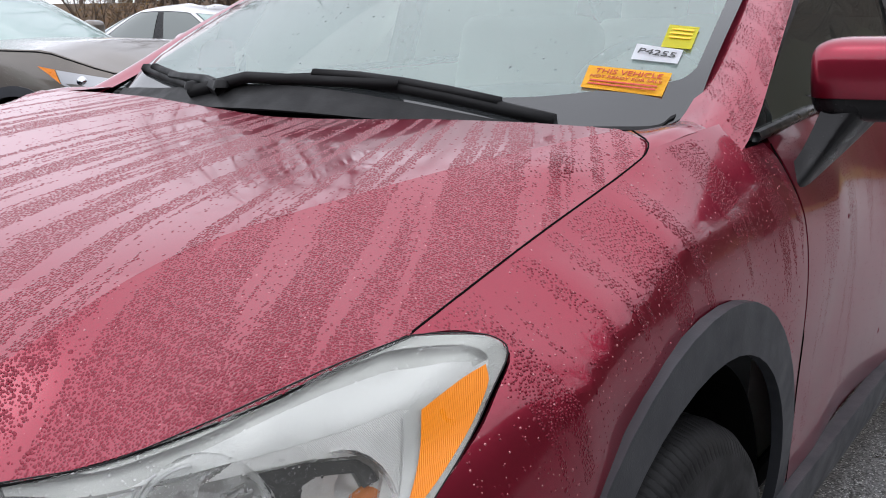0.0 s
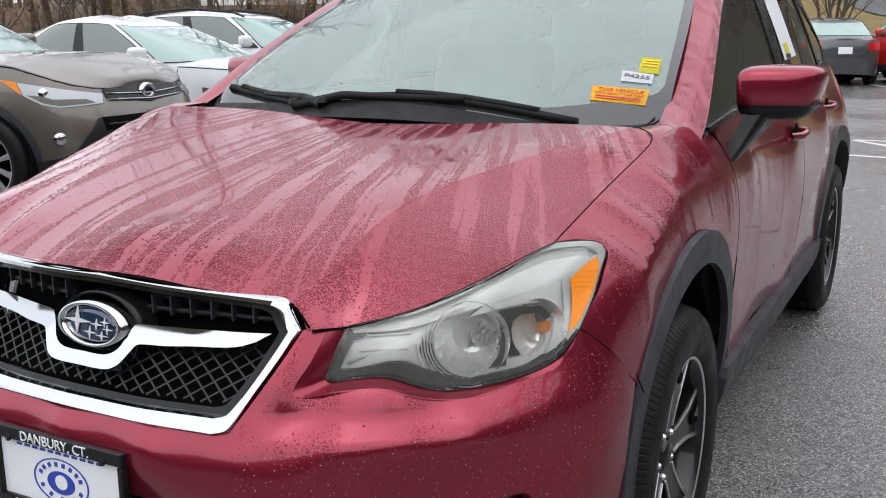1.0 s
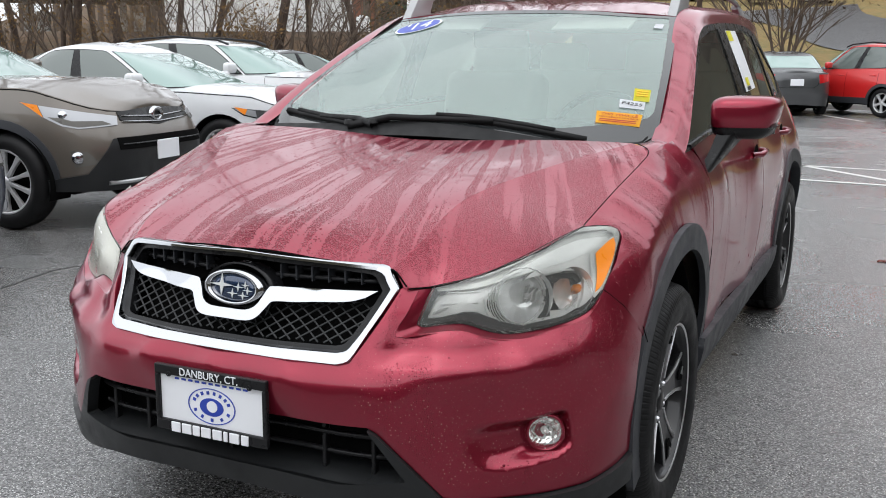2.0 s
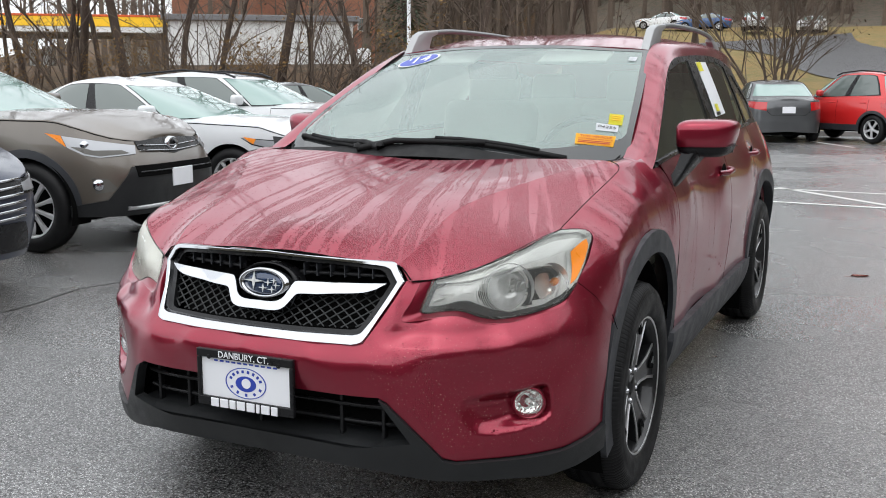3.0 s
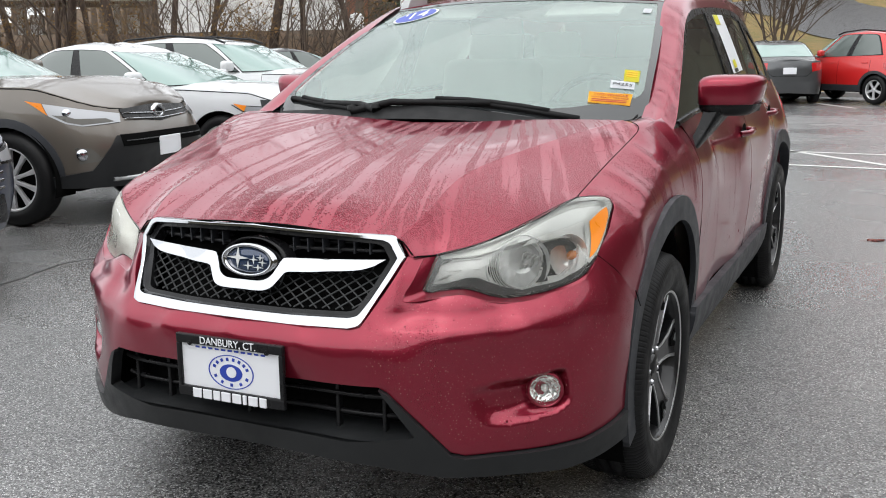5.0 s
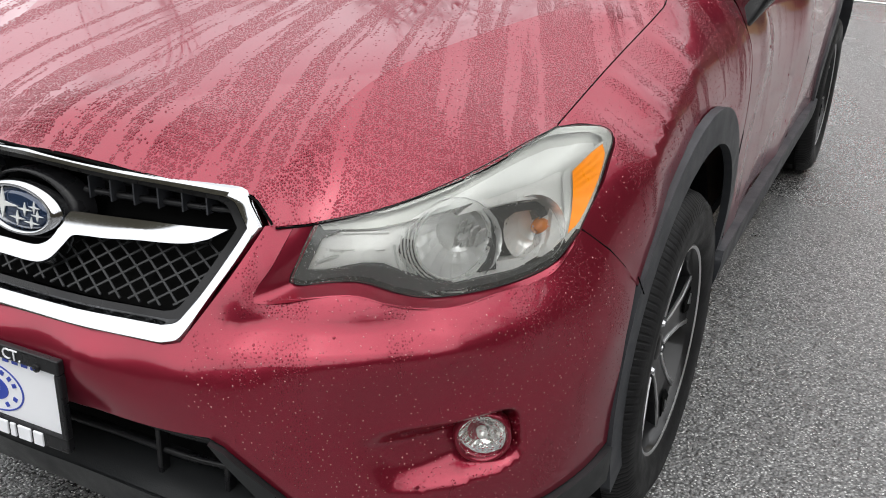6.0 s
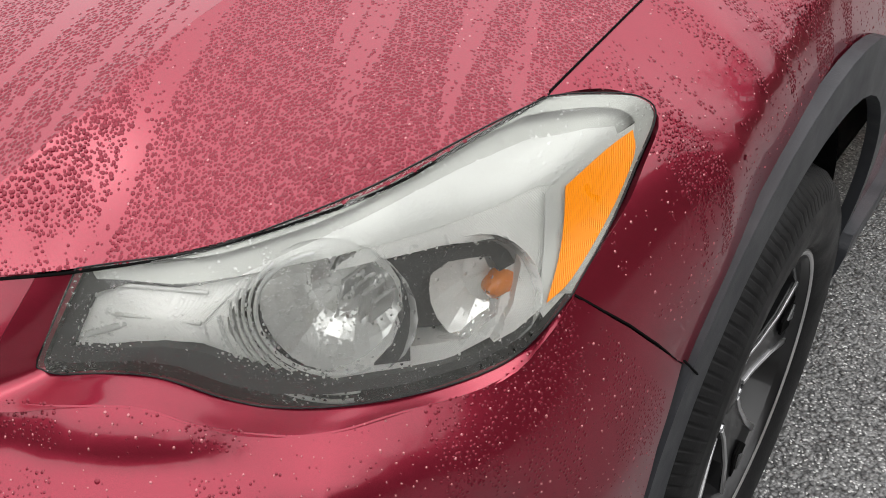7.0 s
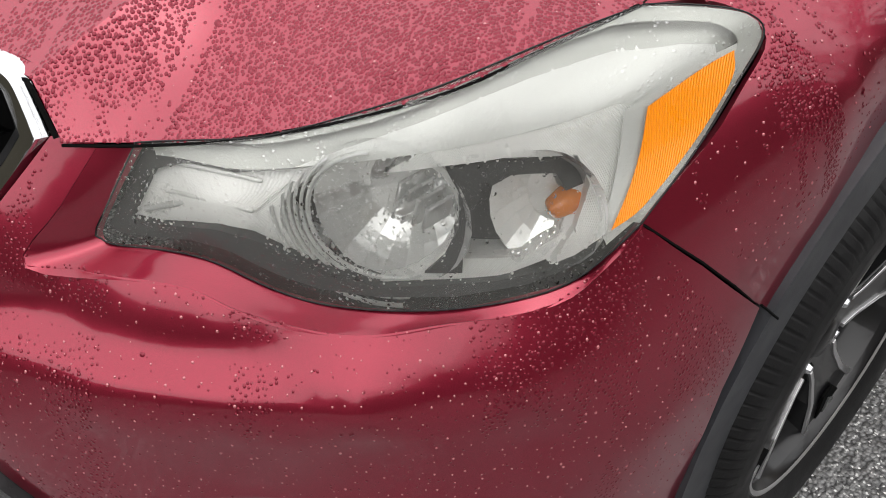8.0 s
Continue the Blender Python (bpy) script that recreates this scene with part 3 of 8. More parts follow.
panel("rear_door", np.array([(1.507, 0.425), (1.507, 0.70), (1.467, 1.072), (2.1, 1.088), (2.42, 1.098), (2.40, 0.80)] + arch(WHEEL_BASE, RA + 0.005, 132, 172)[::1] + [(2.16, 0.425)]), on_side, 0.022, M["paint_side"], car, (1, 0, 0), mirror=True)
panel("rear_quarter", np.array([(2.428, 1.098), (2.408, 0.80)] + arch(WHEEL_BASE, RA, 128, 0) + [(3.15, 0.36), (3.50, 0.40), (3.50, 1.05), (3.1, 1.10), (2.7, 1.102)]), on_side, 0.035, M["paint_side"], car, (1, 0, 0), mirror=True)
panel("sill", np.array([(0.40, 0.424), (2.17, 0.424), (2.19, 0.235), (0.40, 0.235)]), (lambda y, z: np.stack([0.874 - 1.76 * (0.424 - z) ** 2 + 0.0 * y, y, z], -1)), 0.05, M["cladding"], car, (1, 0, 0), mirror=True, lift=0.013, skirt=0.03)


def arch_trim(cy, a0, a1):
    outer, inner = (arch(cy, 0.476, a0, a1, 28), arch(cy, 0.413, a1, a0, 28)) if cy else (front_arch(0.474, a0, a1, 30), front_arch(0.402, a1, a0, 30))
    return np.array(outer + inner)




def on_trim(y, z):
    """A smooth skin for the front arch trim."""
    th = np.arctan2((z - 0.36) / 1.025, y - 0.055)
    u = np.where(th < -1.5, th + 2 * math.pi, th) - 1.5
    return np.stack([0.8795 - 0.0146 * u - 0.0133 * u ** 2 + 0.0079 * u ** 3, y, z], -1)


panel("wheel_arch_trim", arch_trim(0, 196, -16), on_trim, 0.02, M["cladding"], car, (1, 0, 0), mirror=True, lift=0.012, skirt=0.018)
panel("wheel_arch_trim", arch_trim(WHEEL_BASE, 196, -5), on_side, 0.03, M["cladding"], car, (1, 0, 0), mirror=True, lift=0.010, skirt=0.05)

# -- glass house --
screen_z = plate([(0, 0.98, 1.478), (0.35, 1.02, 1.470), (0.60, 1.10, 1.452), (0, 0.13, 1.045), (0.35, 0.19, 1.047), (0.72, 0.33, 1.055), (0.517, 0.373, 1.130), (0.653, 0.383, 1.118), (0.640, 0.454, 1.160),
                  (0, 0.55, 1.29), (0.35, 0.6, 1.285), (0.62, 0.80, 1.325)] + [(-0.35, 1.02, 1.470), (-0.60, 1.10, 1.452), (-0.35, 0.19, 1.047), (-0.72, 0.33, 1.055), (-0.517, 0.373, 1.130), (-0.653, 0.383, 1.118), (-0.640, 0.454, 1.160), (-0.35, 0.6, 1.285), (-0.62, 0.80, 1.325)])


def on_screen(x, y):
    return np.stack([x, y, screen_z(x, y)], -1)


scr = spline([(0.715, 0.345), (0.664, 0.70), (0.595, 1.088)], 8)
scr_o = np.concatenate([spline([(-0.595, 1.095), (-0.35, 1.015), (0, 0.98), (0.35, 1.015), (0.595, 1.095)], 6), scr[::-1][1:], spline([(0.715, 0.345), (0.64, 0.27), (0.35, 0.175), (0, 0.135), (-0.35, 0.175), (-0.64, 0.27), (-0.715, 0.345)], 6)[1:], (scr * (-1, 1))[1:-1]])
panel("windscreen", scr_o, on_screen, 0.05, M["screen"], car, (0, -1, 1), skirt=0.0)[0].visible_shadow = False
roof_z = plate([(s * x, y, z) for x, y, z in [(0, 0.985, 1.480), (0.35, 1.02, 1.472), (0.60, 1.10, 1.452), (0, 1.4, 1.535), (0.5, 1.4, 1.510), (0.62, 1.4, 1.470), (0, 2.1, 1.555), (0.5, 2.1, 1.530), (0.62, 2.1, 1.485), (0, 2.8, 1.530), (0.5, 2.8, 1.505), (0.6, 2.8, 1.465), (0, 3.2, 1.48), (0.5, 3.2, 1.46)] for s in ((1, -1) if x else (1,))])


def on_roof(x, y):
    return np.stack([x, y, roof_z(x, y)], -1)


panel("roof", np.concatenate([spline([(-0.598, 1.10), (-0.35, 1.02), (0, 0.985), (0.35, 1.02), (0.598, 1.10)], 6), [(0.62, 1.4), (0.62, 2.1), (0.60, 2.8), (0.5, 3.2), (-0.5, 3.2), (-0.60, 2.8), (-0.62, 2.1), (-0.62, 1.4)]]), on_roof, 0.05, M["paint_hood"], car, (0, 0, 1), skirt=0.01)
def loft(name, curves, n, material, parent, mirror=True, smooth=True, label="", thick=0.0):
    """A skin through curves of equal length, spline across and along."""
    grid = np.array([spline(c, n) for c in curves])
    grid = np.array([spline(grid[:, k], n) for k in range(grid.shape[1])])
    obs = []
    for sd in ((1, -1) if mirror else (1,)):
        bm = bmesh.new()
        vs = [[bm.verts.new((p[0] * sd, p[1], p[2])) for p in row] for row in grid]
        for r0, r1 in zip(vs, vs[1:]):
            for k in range(len(r0) - 1):
                f = (r0[k], r0[k + 1], r1[k + 1], r1[k])
                bm.faces.new(f if sd == 1 else f[::-1])
        obs.append(part(name, bm, material, parent, label, smooth))
    return obs


# windscreen edge, and the top edge of the side windows
EDGE_A = [(0.712, 0.20, 1.030), (0.703, 0.36, 1.086), (0.655, 0.70, 1.262), (0.590, 1.085, 1.458), (0.612, 1.40, 1.500), (0.612, 2.1, 1.515), (0.590, 2.8, 1.490), (0.50, 3.2, 1.45)]
EDGE_M = [(0.757, 0.16, 1.018), (0.766, 0.35, 1.086), (0.728, 0.66, 1.240), (0.650, 1.08, 1.438), (0.650, 1.40, 1.482), (0.650, 2.1, 1.495), (0.625, 2.8, 1.465), (0.54, 3.2, 1.42)]
EDGE_B = [(0.792, 0.15, 0.975), (0.812, 0.31, 1.032), (0.766, 0.60, 1.195), (0.690, 1.02, 1.388), (0.672, 1.40, 1.438), (0.672, 2.1, 1.450), (0.655, 2.7, 1.400), (0.60, 3.12, 1.33)]
LAMP_EDGE = [(0.474, 0.787), (0.462, 0.740), (0.456, 0.700), (0.50, 0.704), (0.546, 0.705), (0.592, 0.688), (0.633, 0.680), (0.68, 0.685), (0.72, 0.694), (0.779, 0.721), (0.792, 0.744), (0.799, 0.763)]
shelf_up = [(x * 1.001, y - 0.0015, z - 0.0015) for x, y, z in [NOTCH[0], NOTCH[1], SHELF[0], SHELF[2], SHELF[3], SHELF[4], SHELF[5], SHELF[6], SHELF[7], SHELF[8], SHELF[9], SHELF[10]]]
lamp_in = [(x, float(lens_y(x, z)) + 0.004, z) for x, z in LAMP_EDGE]
loft("lamp_shelf", [shelf_up, [tuple((np.array(p) + np.array(q)) / 2 + np.array((0, -0.001, -0.001))) for p, q in zip(shelf_up, lamp_in)], lamp_in], 4, M["paint"], car)
loft("fender_top", [[(0.757, 0.055, 1.027), (0.763, 0.12, 1.042), (0.770, 0.20, 1.0515), (0.775, 0.30, 1.046)], [(0.742, 0.085, 1.046), (0.742, 0.13, 1.055), (0.746, 0.21, 1.061), (0.752, 0.31, 1.052)], [(0.700, 0.118, 1.056), (0.706, 0.16, 1.055), (0.712, 0.24, 1.056), (0.712, 0.36, 1.062)]], 4, M["paint_fender"], car)
loft("roof_side_rail", [EDGE_B, EDGE_M, EDGE_A], 6, M["paint_pillar"], car)
cabin = plate([(y, z, x) for x, y, z in EDGE_B[1:]] + [  # (y, z, x)
    (0.40, 1.03, 0.812), (0.65, 1.045, 0.806), (1.3, 1.068, 0.806), (2.1, 1.088, 0.800), (2.7, 1.102, 0.786), (3.1, 1.10, 0.746), (1.1, 1.25, 0.745), (1.6, 1.25, 0.752), (2.3, 1.25, 0.748), (2.9, 1.25, 0.71)])


def on_cabin(y, z):
    return np.stack([cabin(y, z), y, z], -1)


edge_yz = [(y, z) for x, y, z in spline(EDGE_B[1:], 5)]
belt = [(3.1, 1.10), (2.7, 1.103), (2.1, 1.089), (1.3, 1.07), (0.65, 1.047), (0.40, 1.032)]
win_fo = np.array([(0.345, 1.042), (0.60, 1.182), (1.02, 1.370), (1.25, 1.405), (1.43, 1.418), (1.45, 1.085), (0.9, 1.065)])
win_ro = np.array([(1.56, 1.42), (2.1, 1.430), (2.30, 1.405), (2.42, 1.115), (1.57, 1.088)])
win_qo = np.array([(2.36, 1.39), (2.6, 1.36), (2.85, 1.22), (2.75, 1.13), (2.48, 1.12)])
panel("window_frame", np.array(edge_yz + belt), on_cabin, 0.03, M["black"], car, (1, 0, 0.3), holes=(win_fo, win_ro, win_qo), mirror=True, skirt=0.015, lift=-0.002)
for nm, o in (("front_window", win_fo), ("rear_window", win_ro), ("quarter_window", win_qo)):
    near, far = panel(nm, o, on_cabin, 0.05, M["side_glass"], car, (1, 0, 0.3), mirror=True, skirt=0.0, lift=-0.006)
    far.data.materials[0] = M["clear_glass"]
    near.visible_shadow = far.visible_shadow = False


# -- head lamps --
def strip(name, outline, surf, depth, material, parent, step=0.012, mirror=False, label="", hint=(0.3, -1, 0.2), skirt=0.0):
    return panel(name, np.array(outline), surf, step, material, parent, hint, skirt=skirt, mirror=mirror, label=label, lift=-depth)


def ribbed(name, base, rough, metal, scale, turn):
    m = Mat(name, base, rough, metal)
    wv = m.n.new("ShaderNodeTexWave")
    wv.inputs["Scale"].default_value = scale
    wv.inputs["Distortion"].default_value = 0.2
    m.l.new(m.coords((1, 1, 1), turn), wv.inputs["Vector"])
    m.to("Normal", m.bump(wv.outputs["Fac"], 0.5, 0.001))
    m.to("Roughness", m.ramp(m.noise(m.coords(), 40, 3), (0.3, rough * 0.7), (0.7, rough * 1.3)))
    return m.m


def facets(name, base, rough, scale):
    m = Mat(name, base, rough, 1.0)
    v = m.node("TexVoronoi", Vector=m.coords((1, 0.6, 1)), Scale=scale)
    m.to("Normal", m.bump(v.outputs["Distance"], 0.5, 0.01))
    return m.m


M["satin"] = ribbed("satin_silver_trim", (0.93, 0.93, 0.92), 0.35, 0.12, 380, (0, 35, 0))
M["pearl"] = Mat("pale_silver_trim", (0.70, 0.71, 0.70), 0.38, 0.2).m
M["reflector"] = facets("lamp_reflector", (0.95, 0.95, 0.95), 0.18, 60)
M["bright"] = Mat("bright_reflector", (0.95, 0.95, 0.95), 0.20, 0.65).m
M["amber"] = ribbed("amber_reflector", (0.88, 0.25, 0.003), 0.35, 0.0, 330, (0, 20, 0))
M["amber_bulb"] = Mat("amber_bulb", (0.75, 0.22, 0.03), 0.15).m
M["mask"] = Mat("grey_lamp_mask", (0.032, 0.034, 0.035), 0.45).m
M["housing"] = Mat("grey_lamp_housing", (0.66, 0.66, 0.65), 0.4, 0.2).m
M["border"] = Mat("frosted_lens_border", (0.50, 0.51, 0.49), 0.25, 0.1).m
M["clear_bulb"] = Mat("bulb_glass", (0.8, 0.8, 0.8), 0.08, 0.6).m

for sd in (1, -1):
    lamp = empty("headlight")
    lamp.parent = car

    def surf_of(x, z, sd=sd):
        p = on_lens(np.abs(x), z)
        p[..., 0] *= sd
        return p

    def flip(o, sd=sd):
        return np.array([(x * sd, z) for x, z in o])

    hint = (0.4 * sd, -1, 0.3)
    strip("lens", flip(lamp_outline), surf_of, 0.0, M["lens"] if sd == 1 else M["hazed_lens"], lamp, 0.02, hint=hint)[0].visible_shadow = False
    # dark gasket round the lens
    bm = bmesh.new()
    ring = surf_of(flip(lamp_outline)[:, 0], flip(lamp_outline)[:, 1])
    tube(bm, [tuple(p) for p in ring] + [tuple(ring[0])], 0.0008, 6)
    part("gasket", bm, M["black"], lamp, smooth=True)
    # housing: a bowl behind the lens
    cx0, cz0 = 0.64, 0.775

    def bowl(x, z, sd=sd):
        p = surf_of(x, z)
        p[..., 1] += 0.085
        p[..., 2] += 0.012
        p[..., 0] -= 0.03 * sd
        return p
    strip("housing", flip([(cx0 + (x - cx0) * 0.90, cz0 + 0.012 + (z - cz0) * 0.72) for x, z in lamp_outline]), bowl, 0.0, M["housing"], lamp, 0.03, hint=hint)
    low_b = [(0.796, 0.766), (0.789, 0.747), (0.776, 0.726), (0.756, 0.712), (0.716, 0.698), (0.662, 0.687), (0.623, 0.685), (0.592, 0.693), (0.556, 0.707), (0.523, 0.710), (0.470, 0.703), (0.456, 0.707)]
    low_t = [(0.462, 0.735), (0.470, 0.718), (0.491, 0.718), (0.546, 0.727), (0.575, 0.726), (0.597, 0.716), (0.628, 0.703), (0.664, 0.696), (0.693, 0.704), (0.738, 0.714), (0.762, 0.724), (0.773, 0.738)]
    strip("lower_mask", flip(low_b + low_t), surf_of, 0.014, M["mask"], lamp, hint=hint, skirt=0.02)
    strip("inner_mask", flip([(0.458, 0.712), (0.470, 0.716), (0.482, 0.766), (0.505, 0.780), (0.482, 0.784), (0.474, 0.783)]), surf_of, 0.014, M["mask"], lamp, hint=hint, skirt=0.03)
    up_low = [(0.592, 0.797), (0.640, 0.811), (0.674, 0.822), (0.702, 0.829), (0.735, 0.838), (0.757, 0.847)]
    up_top = [(0.766, 0.844), (0.784, 0.869), (0.780, 0.876), (0.762, 0.881), (0.730, 0.880), (0.706, 0.870), (0.672, 0.849), (0.640, 0.829), (0.612, 0.811)]
    strip("upper_trim", flip(up_low + up_top), surf_of, 0.010, M["pearl"], lamp, hint=hint, skirt=0.03)
    lip_top = [(0.476, 0.786), (0.509, 0.7935), (0.555, 0.8055), (0.585, 0.818), (0.624, 0.839), (0.663, 0.861), (0.702, 0.885), (0.724, 0.895), (0.764, 0.894), (0.782, 0.888), (0.792, 0.876)]
    lip_low = [(0.784, 0.868), (0.780, 0.874), (0.762, 0.879), (0.730, 0.878), (0.706, 0.868), (0.672, 0.847), (0.640, 0.827), (0.612, 0.809), (0.592, 0.797), (0.564, 0.791), (0.52, 0.784), (0.482, 0.778)]
    strip("lens_lip", flip(lip_top + lip_low), surf_of, 0.013, M["border"], lamp, hint=hint, skirt=0.02)
    strip("divider", flip([(0.692, 0.712), (0.716, 0.716), (0.712, 0.745), (0.716, 0.785), (0.728, 0.797), (0.748, 0.797), (0.756, 0.785), (0.763, 0.790), (0.752, 0.808), (0.722, 0.811), (0.694, 0.806), (0.704, 0.785), (0.708, 0.755), (0.703, 0.730)]), surf_of, 0.020, M["mask"], lamp, hint=hint, skirt=0.04)
    rim_o = [tuple(p) for p in spline(LAMP_TOP, 4)][2:] + [tuple(p) for p in spline(LAMP_REAR, 4)][1:]
    mid = np.array((0.66, 0.79))
    rim_i = [tuple(np.array(p) + (0.0085 if k > 4 else 0.003) * (mid - np.array(p)) / np.linalg.norm(mid - np.array(p))) for k, p in enumerate(rim_o)]
    strip("lens_border", flip(rim_o + rim_i[::-1]), surf_of, 0.003, M["border"], lamp, hint=hint)
    edge_r = [(0.792, 0.878), (0.796, 0.845), (0.798, 0.80), (0.796, 0.766), (0.788, 0.748)]
    strip("rear_edge", flip(edge_r + [(0.783, 0.756), (0.788, 0.768), (0.792, 0.80), (0.789, 0.85), (0.785, 0.870)]), surf_of, 0.005, M["pearl"], lamp, hint=hint)
    strip("ribbed_trim", flip([(0.702, 0.829), (0.735, 0.838), (0.757, 0.847), (0.774, 0.842), (0.783, 0.812), (0.789, 0.782), (0.790, 0.760), (0.775, 0.738), (0.764, 0.730), (0.768, 0.760), (0.764, 0.790), (0.752, 0.812), (0.720, 0.816), (0.690, 0.812), (0.655, 0.803), (0.674, 0.822)]), surf_of, 0.011, M["satin"], lamp, hint=hint, skirt=0.04)
    strip("side_reflector", flip(list(spline([(0.787, 0.870), (0.779, 0.862), (0.767, 0.843)], 3)) + list(spline([(0.767, 0.843), (0.775, 0.812), (0.782, 0.782), (0.785, 0.760)], 4))[1:] + list(spline([(0.785, 0.760), (0.794, 0.775), (0.797, 0.81), (0.795, 0.85), (0.787, 0.870)], 4))[1:-1]), surf_of, -0.0008, M["amber"], lamp, hint=hint, label="amber reflector of the headlight")
    amb = [(0.793, 0.878), (0.776, 0.866), (0.760, 0.842), (0.768, 0.810), (0.776, 0.780), (0.780, 0.752), (0.797, 0.772), (0.799, 0.81), (0.798, 0.85)]
    strip("reflector_seat", flip(amb), surf_of, 0.0035, M["pearl"], lamp, hint=hint)
    # bright bezel with openings for the bowls
    mc, mr = (0.650, 0.757), 0.062
    circ = [(mc[0] + mr * 0.92 * math.cos(t), mc[1] + mr * math.sin(t)) for t in np.linspace(0, 2 * math.pi, 28, endpoint=False)]
    sig = [(0.716, 0.727), (0.750, 0.731), (0.764, 0.750), (0.760, 0.785), (0.748, 0.803), (0.718, 0.805), (0.708, 0.785), (0.706, 0.745)]
    inn = [(0.476, 0.722), (0.482, 0.766), (0.560, 0.786), (0.585, 0.782), (0.572, 0.755), (0.575, 0.731), (0.52, 0.727)]
    bez = [(0.468, 0.716), (0.476, 0.770), (0.560, 0.791), (0.601, 0.800), (0.655, 0.804), (0.690, 0.813), (0.720, 0.817), (0.755, 0.812), (0.768, 0.79), (0.771, 0.755), (0.768, 0.733), (0.738, 0.712), (0.693, 0.702), (0.664, 0.694), (0.628, 0.701), (0.597, 0.714), (0.575, 0.724), (0.546, 0.725), (0.491, 0.716)]
    panel("bezel", flip(bez), surf_of, 0.012, M["satin"], lamp, hint, holes=(flip(circ), flip(sig), flip(inn)), skirt=0.04, lift=-0.024)
    strip("inner_panel", flip([(0.472, 0.719), (0.478, 0.768), (0.560, 0.789), (0.59, 0.785), (0.578, 0.755), (0.58, 0.729), (0.52, 0.724)]), surf_of, 0.022, M["satin"], lamp, hint=hint)
    strip("signal_backing", flip([(0.700, 0.720), (0.755, 0.727), (0.770, 0.750), (0.765, 0.79), (0.750, 0.808), (0.712, 0.808)]), surf_of, 0.062, M["mask"], lamp, hint=hint)
    aim = Matrix.Rotation(radians(90), 4, "X")
    for nm, cx, cz, dep, rx, rz, deep in (("main_reflector", mc[0], mc[1], 0.031, 0.067, 0.070, 0.052), ("signal_reflector", 0.739, 0.764, 0.028, 0.048, 0.058, 0.038)):
        yy = float(lens_y(cx, cz)) + dep
        tilt = Matrix.Rotation(radians(26 * sd), 4, "Z")
        bm = bmesh.new()
        prof = [(math.sqrt(k / 4) if k else 0.01, -deep * (1 - k / 4)) for k in range(5)]
        lathe(bm, prof, Matrix.Translation((cx * sd, yy, cz)) @ tilt @ aim @ Matrix.Diagonal((rx, rz, 1, 1)), 22)
        for f in bm.faces:
            f.normal_flip()
        part(nm, bm, M["bright"], lamp)
        bm = bmesh.new()
        br = 0.008 if nm != "signal_reflector" else 0.012
        lathe(bm, [(0.001, 0.020), (br * 0.8, 0.014), (br, 0.0), (br, -0.03)], Matrix.Translation((cx * sd, yy + 0.022, cz)) @ aim, 16)
        part("bulb", bm, M["amber_bulb"] if nm == "signal_reflector" else M["clear_bulb"], lamp, smooth=True)
    for r0, r1, a0, a1 in ((0.060, 0.064, 100, 300), (0.066, 0.069, 130, 300), (0.071, 0.074, 150, 290), (0.076, 0.079, 160, 285), (0.081, 0.084, 170, 285), (0.090, 0.094, 180, 280)):
        bm = bmesh.new()
        yy = float(lens_y(*mc)) + 0.024
        lathe(bm, [(r0, 0.0), ((r0 + r1) / 2, 0.004), (r1, 0.0)], Matrix.Translation((mc[0] * sd, yy, mc[1])) @ Matrix.Rotation(radians(36 * sd), 4, "Z") @ aim @ Matrix.Diagonal((sd, 1, 1, 1)), 28, a0, a1)
        part("bezel_arc", bm, M["pearl"], lamp, smooth=True)
    for k in range(4):
        bm = bmesh.new()
        box(bm, (0.004, 0.03, 0.042 - 0.006 * k), pose((0.640 + 0.011 * k) * sd, float(lens_y(*mc)) + 0.060, mc[1], 0, 12 * sd, 0), 0.001, 1)
        part("vane", bm, M["clear_bulb"], lamp)
    for zz in (0.742, 0.766):
        bm = bmesh.new()
        tube(bm, [(0.486 * sd, float(lens_y(0.486, zz)) + 0.024, zz), (0.565 * sd, float(lens_y(0.565, zz + 0.008)) + 0.024, zz + 0.008)], 0.002, 5)
        part("inner_ridge", bm, M["satin"], lamp, smooth=True)
    bm = bmesh.new()
    tube(bm, [(0.472 * sd, float(lens_y(0.468, 0.712)) + 0.026, 0.724), (0.545 * sd, float(lens_y(0.54, 0.745)) + 0.05, 0.752)], 0.003, 6)
    part("inner_ridge", bm, M["pearl"], lamp, smooth=True)

# -- grille --
GRILLE = [(0, -0.808, 0.844), (0.388, -0.752, 0.826), (0.41, -0.757, 0.787), (0.34, -0.882, 0.634), (0, -0.908, 0.635), (0, -0.825, 0.757), (0.2, -0.900, 0.634), (0.2, -0.795, 0.840), (0.22, -0.808, 0.755)]
grille_y = plate([(s * x, z, y) for x, y, z in GRILLE for s in ((1, -1) if x else (1,))])


def on_grille(x, z):
    return np.stack([x, grille_y(x, z), z], -1)


def both(o):
    """Right half from top to bottom, with its mirror image."""
    return np.array(list(o) + [(-x, z) for x, z in o][::-1])


grille = empty("grille")
grille.parent = car
g_out = [(0.0, 0.848), (0.2, 0.841), (0.355, 0.833)] + [tuple(p) for p in spline([(0.365, 0.832), (0.380, 0.827), (0.392, 0.812)], 3)] + [(0.411, 0.784), (0.372, 0.696)] + [tuple(p) for p in spline([(0.355, 0.650), (0.345, 0.634), (0.321, 0.627)], 3)] + [(0.16, 0.626), (0.0, 0.627)]
g_in = [(0.0, 0.838), (0.2, 0.832), (0.345, 0.822)] + [tuple(p) for p in spline([(0.352, 0.821), (0.367, 0.814), (0.376, 0.801)], 3)] + [(0.389, 0.782), (0.357, 0.704)] + [tuple(p) for p in spline([(0.344, 0.676), (0.333, 0.659), (0.312, 0.653)], 3)] + [(0.16, 0.650), (0.0, 0.650)]


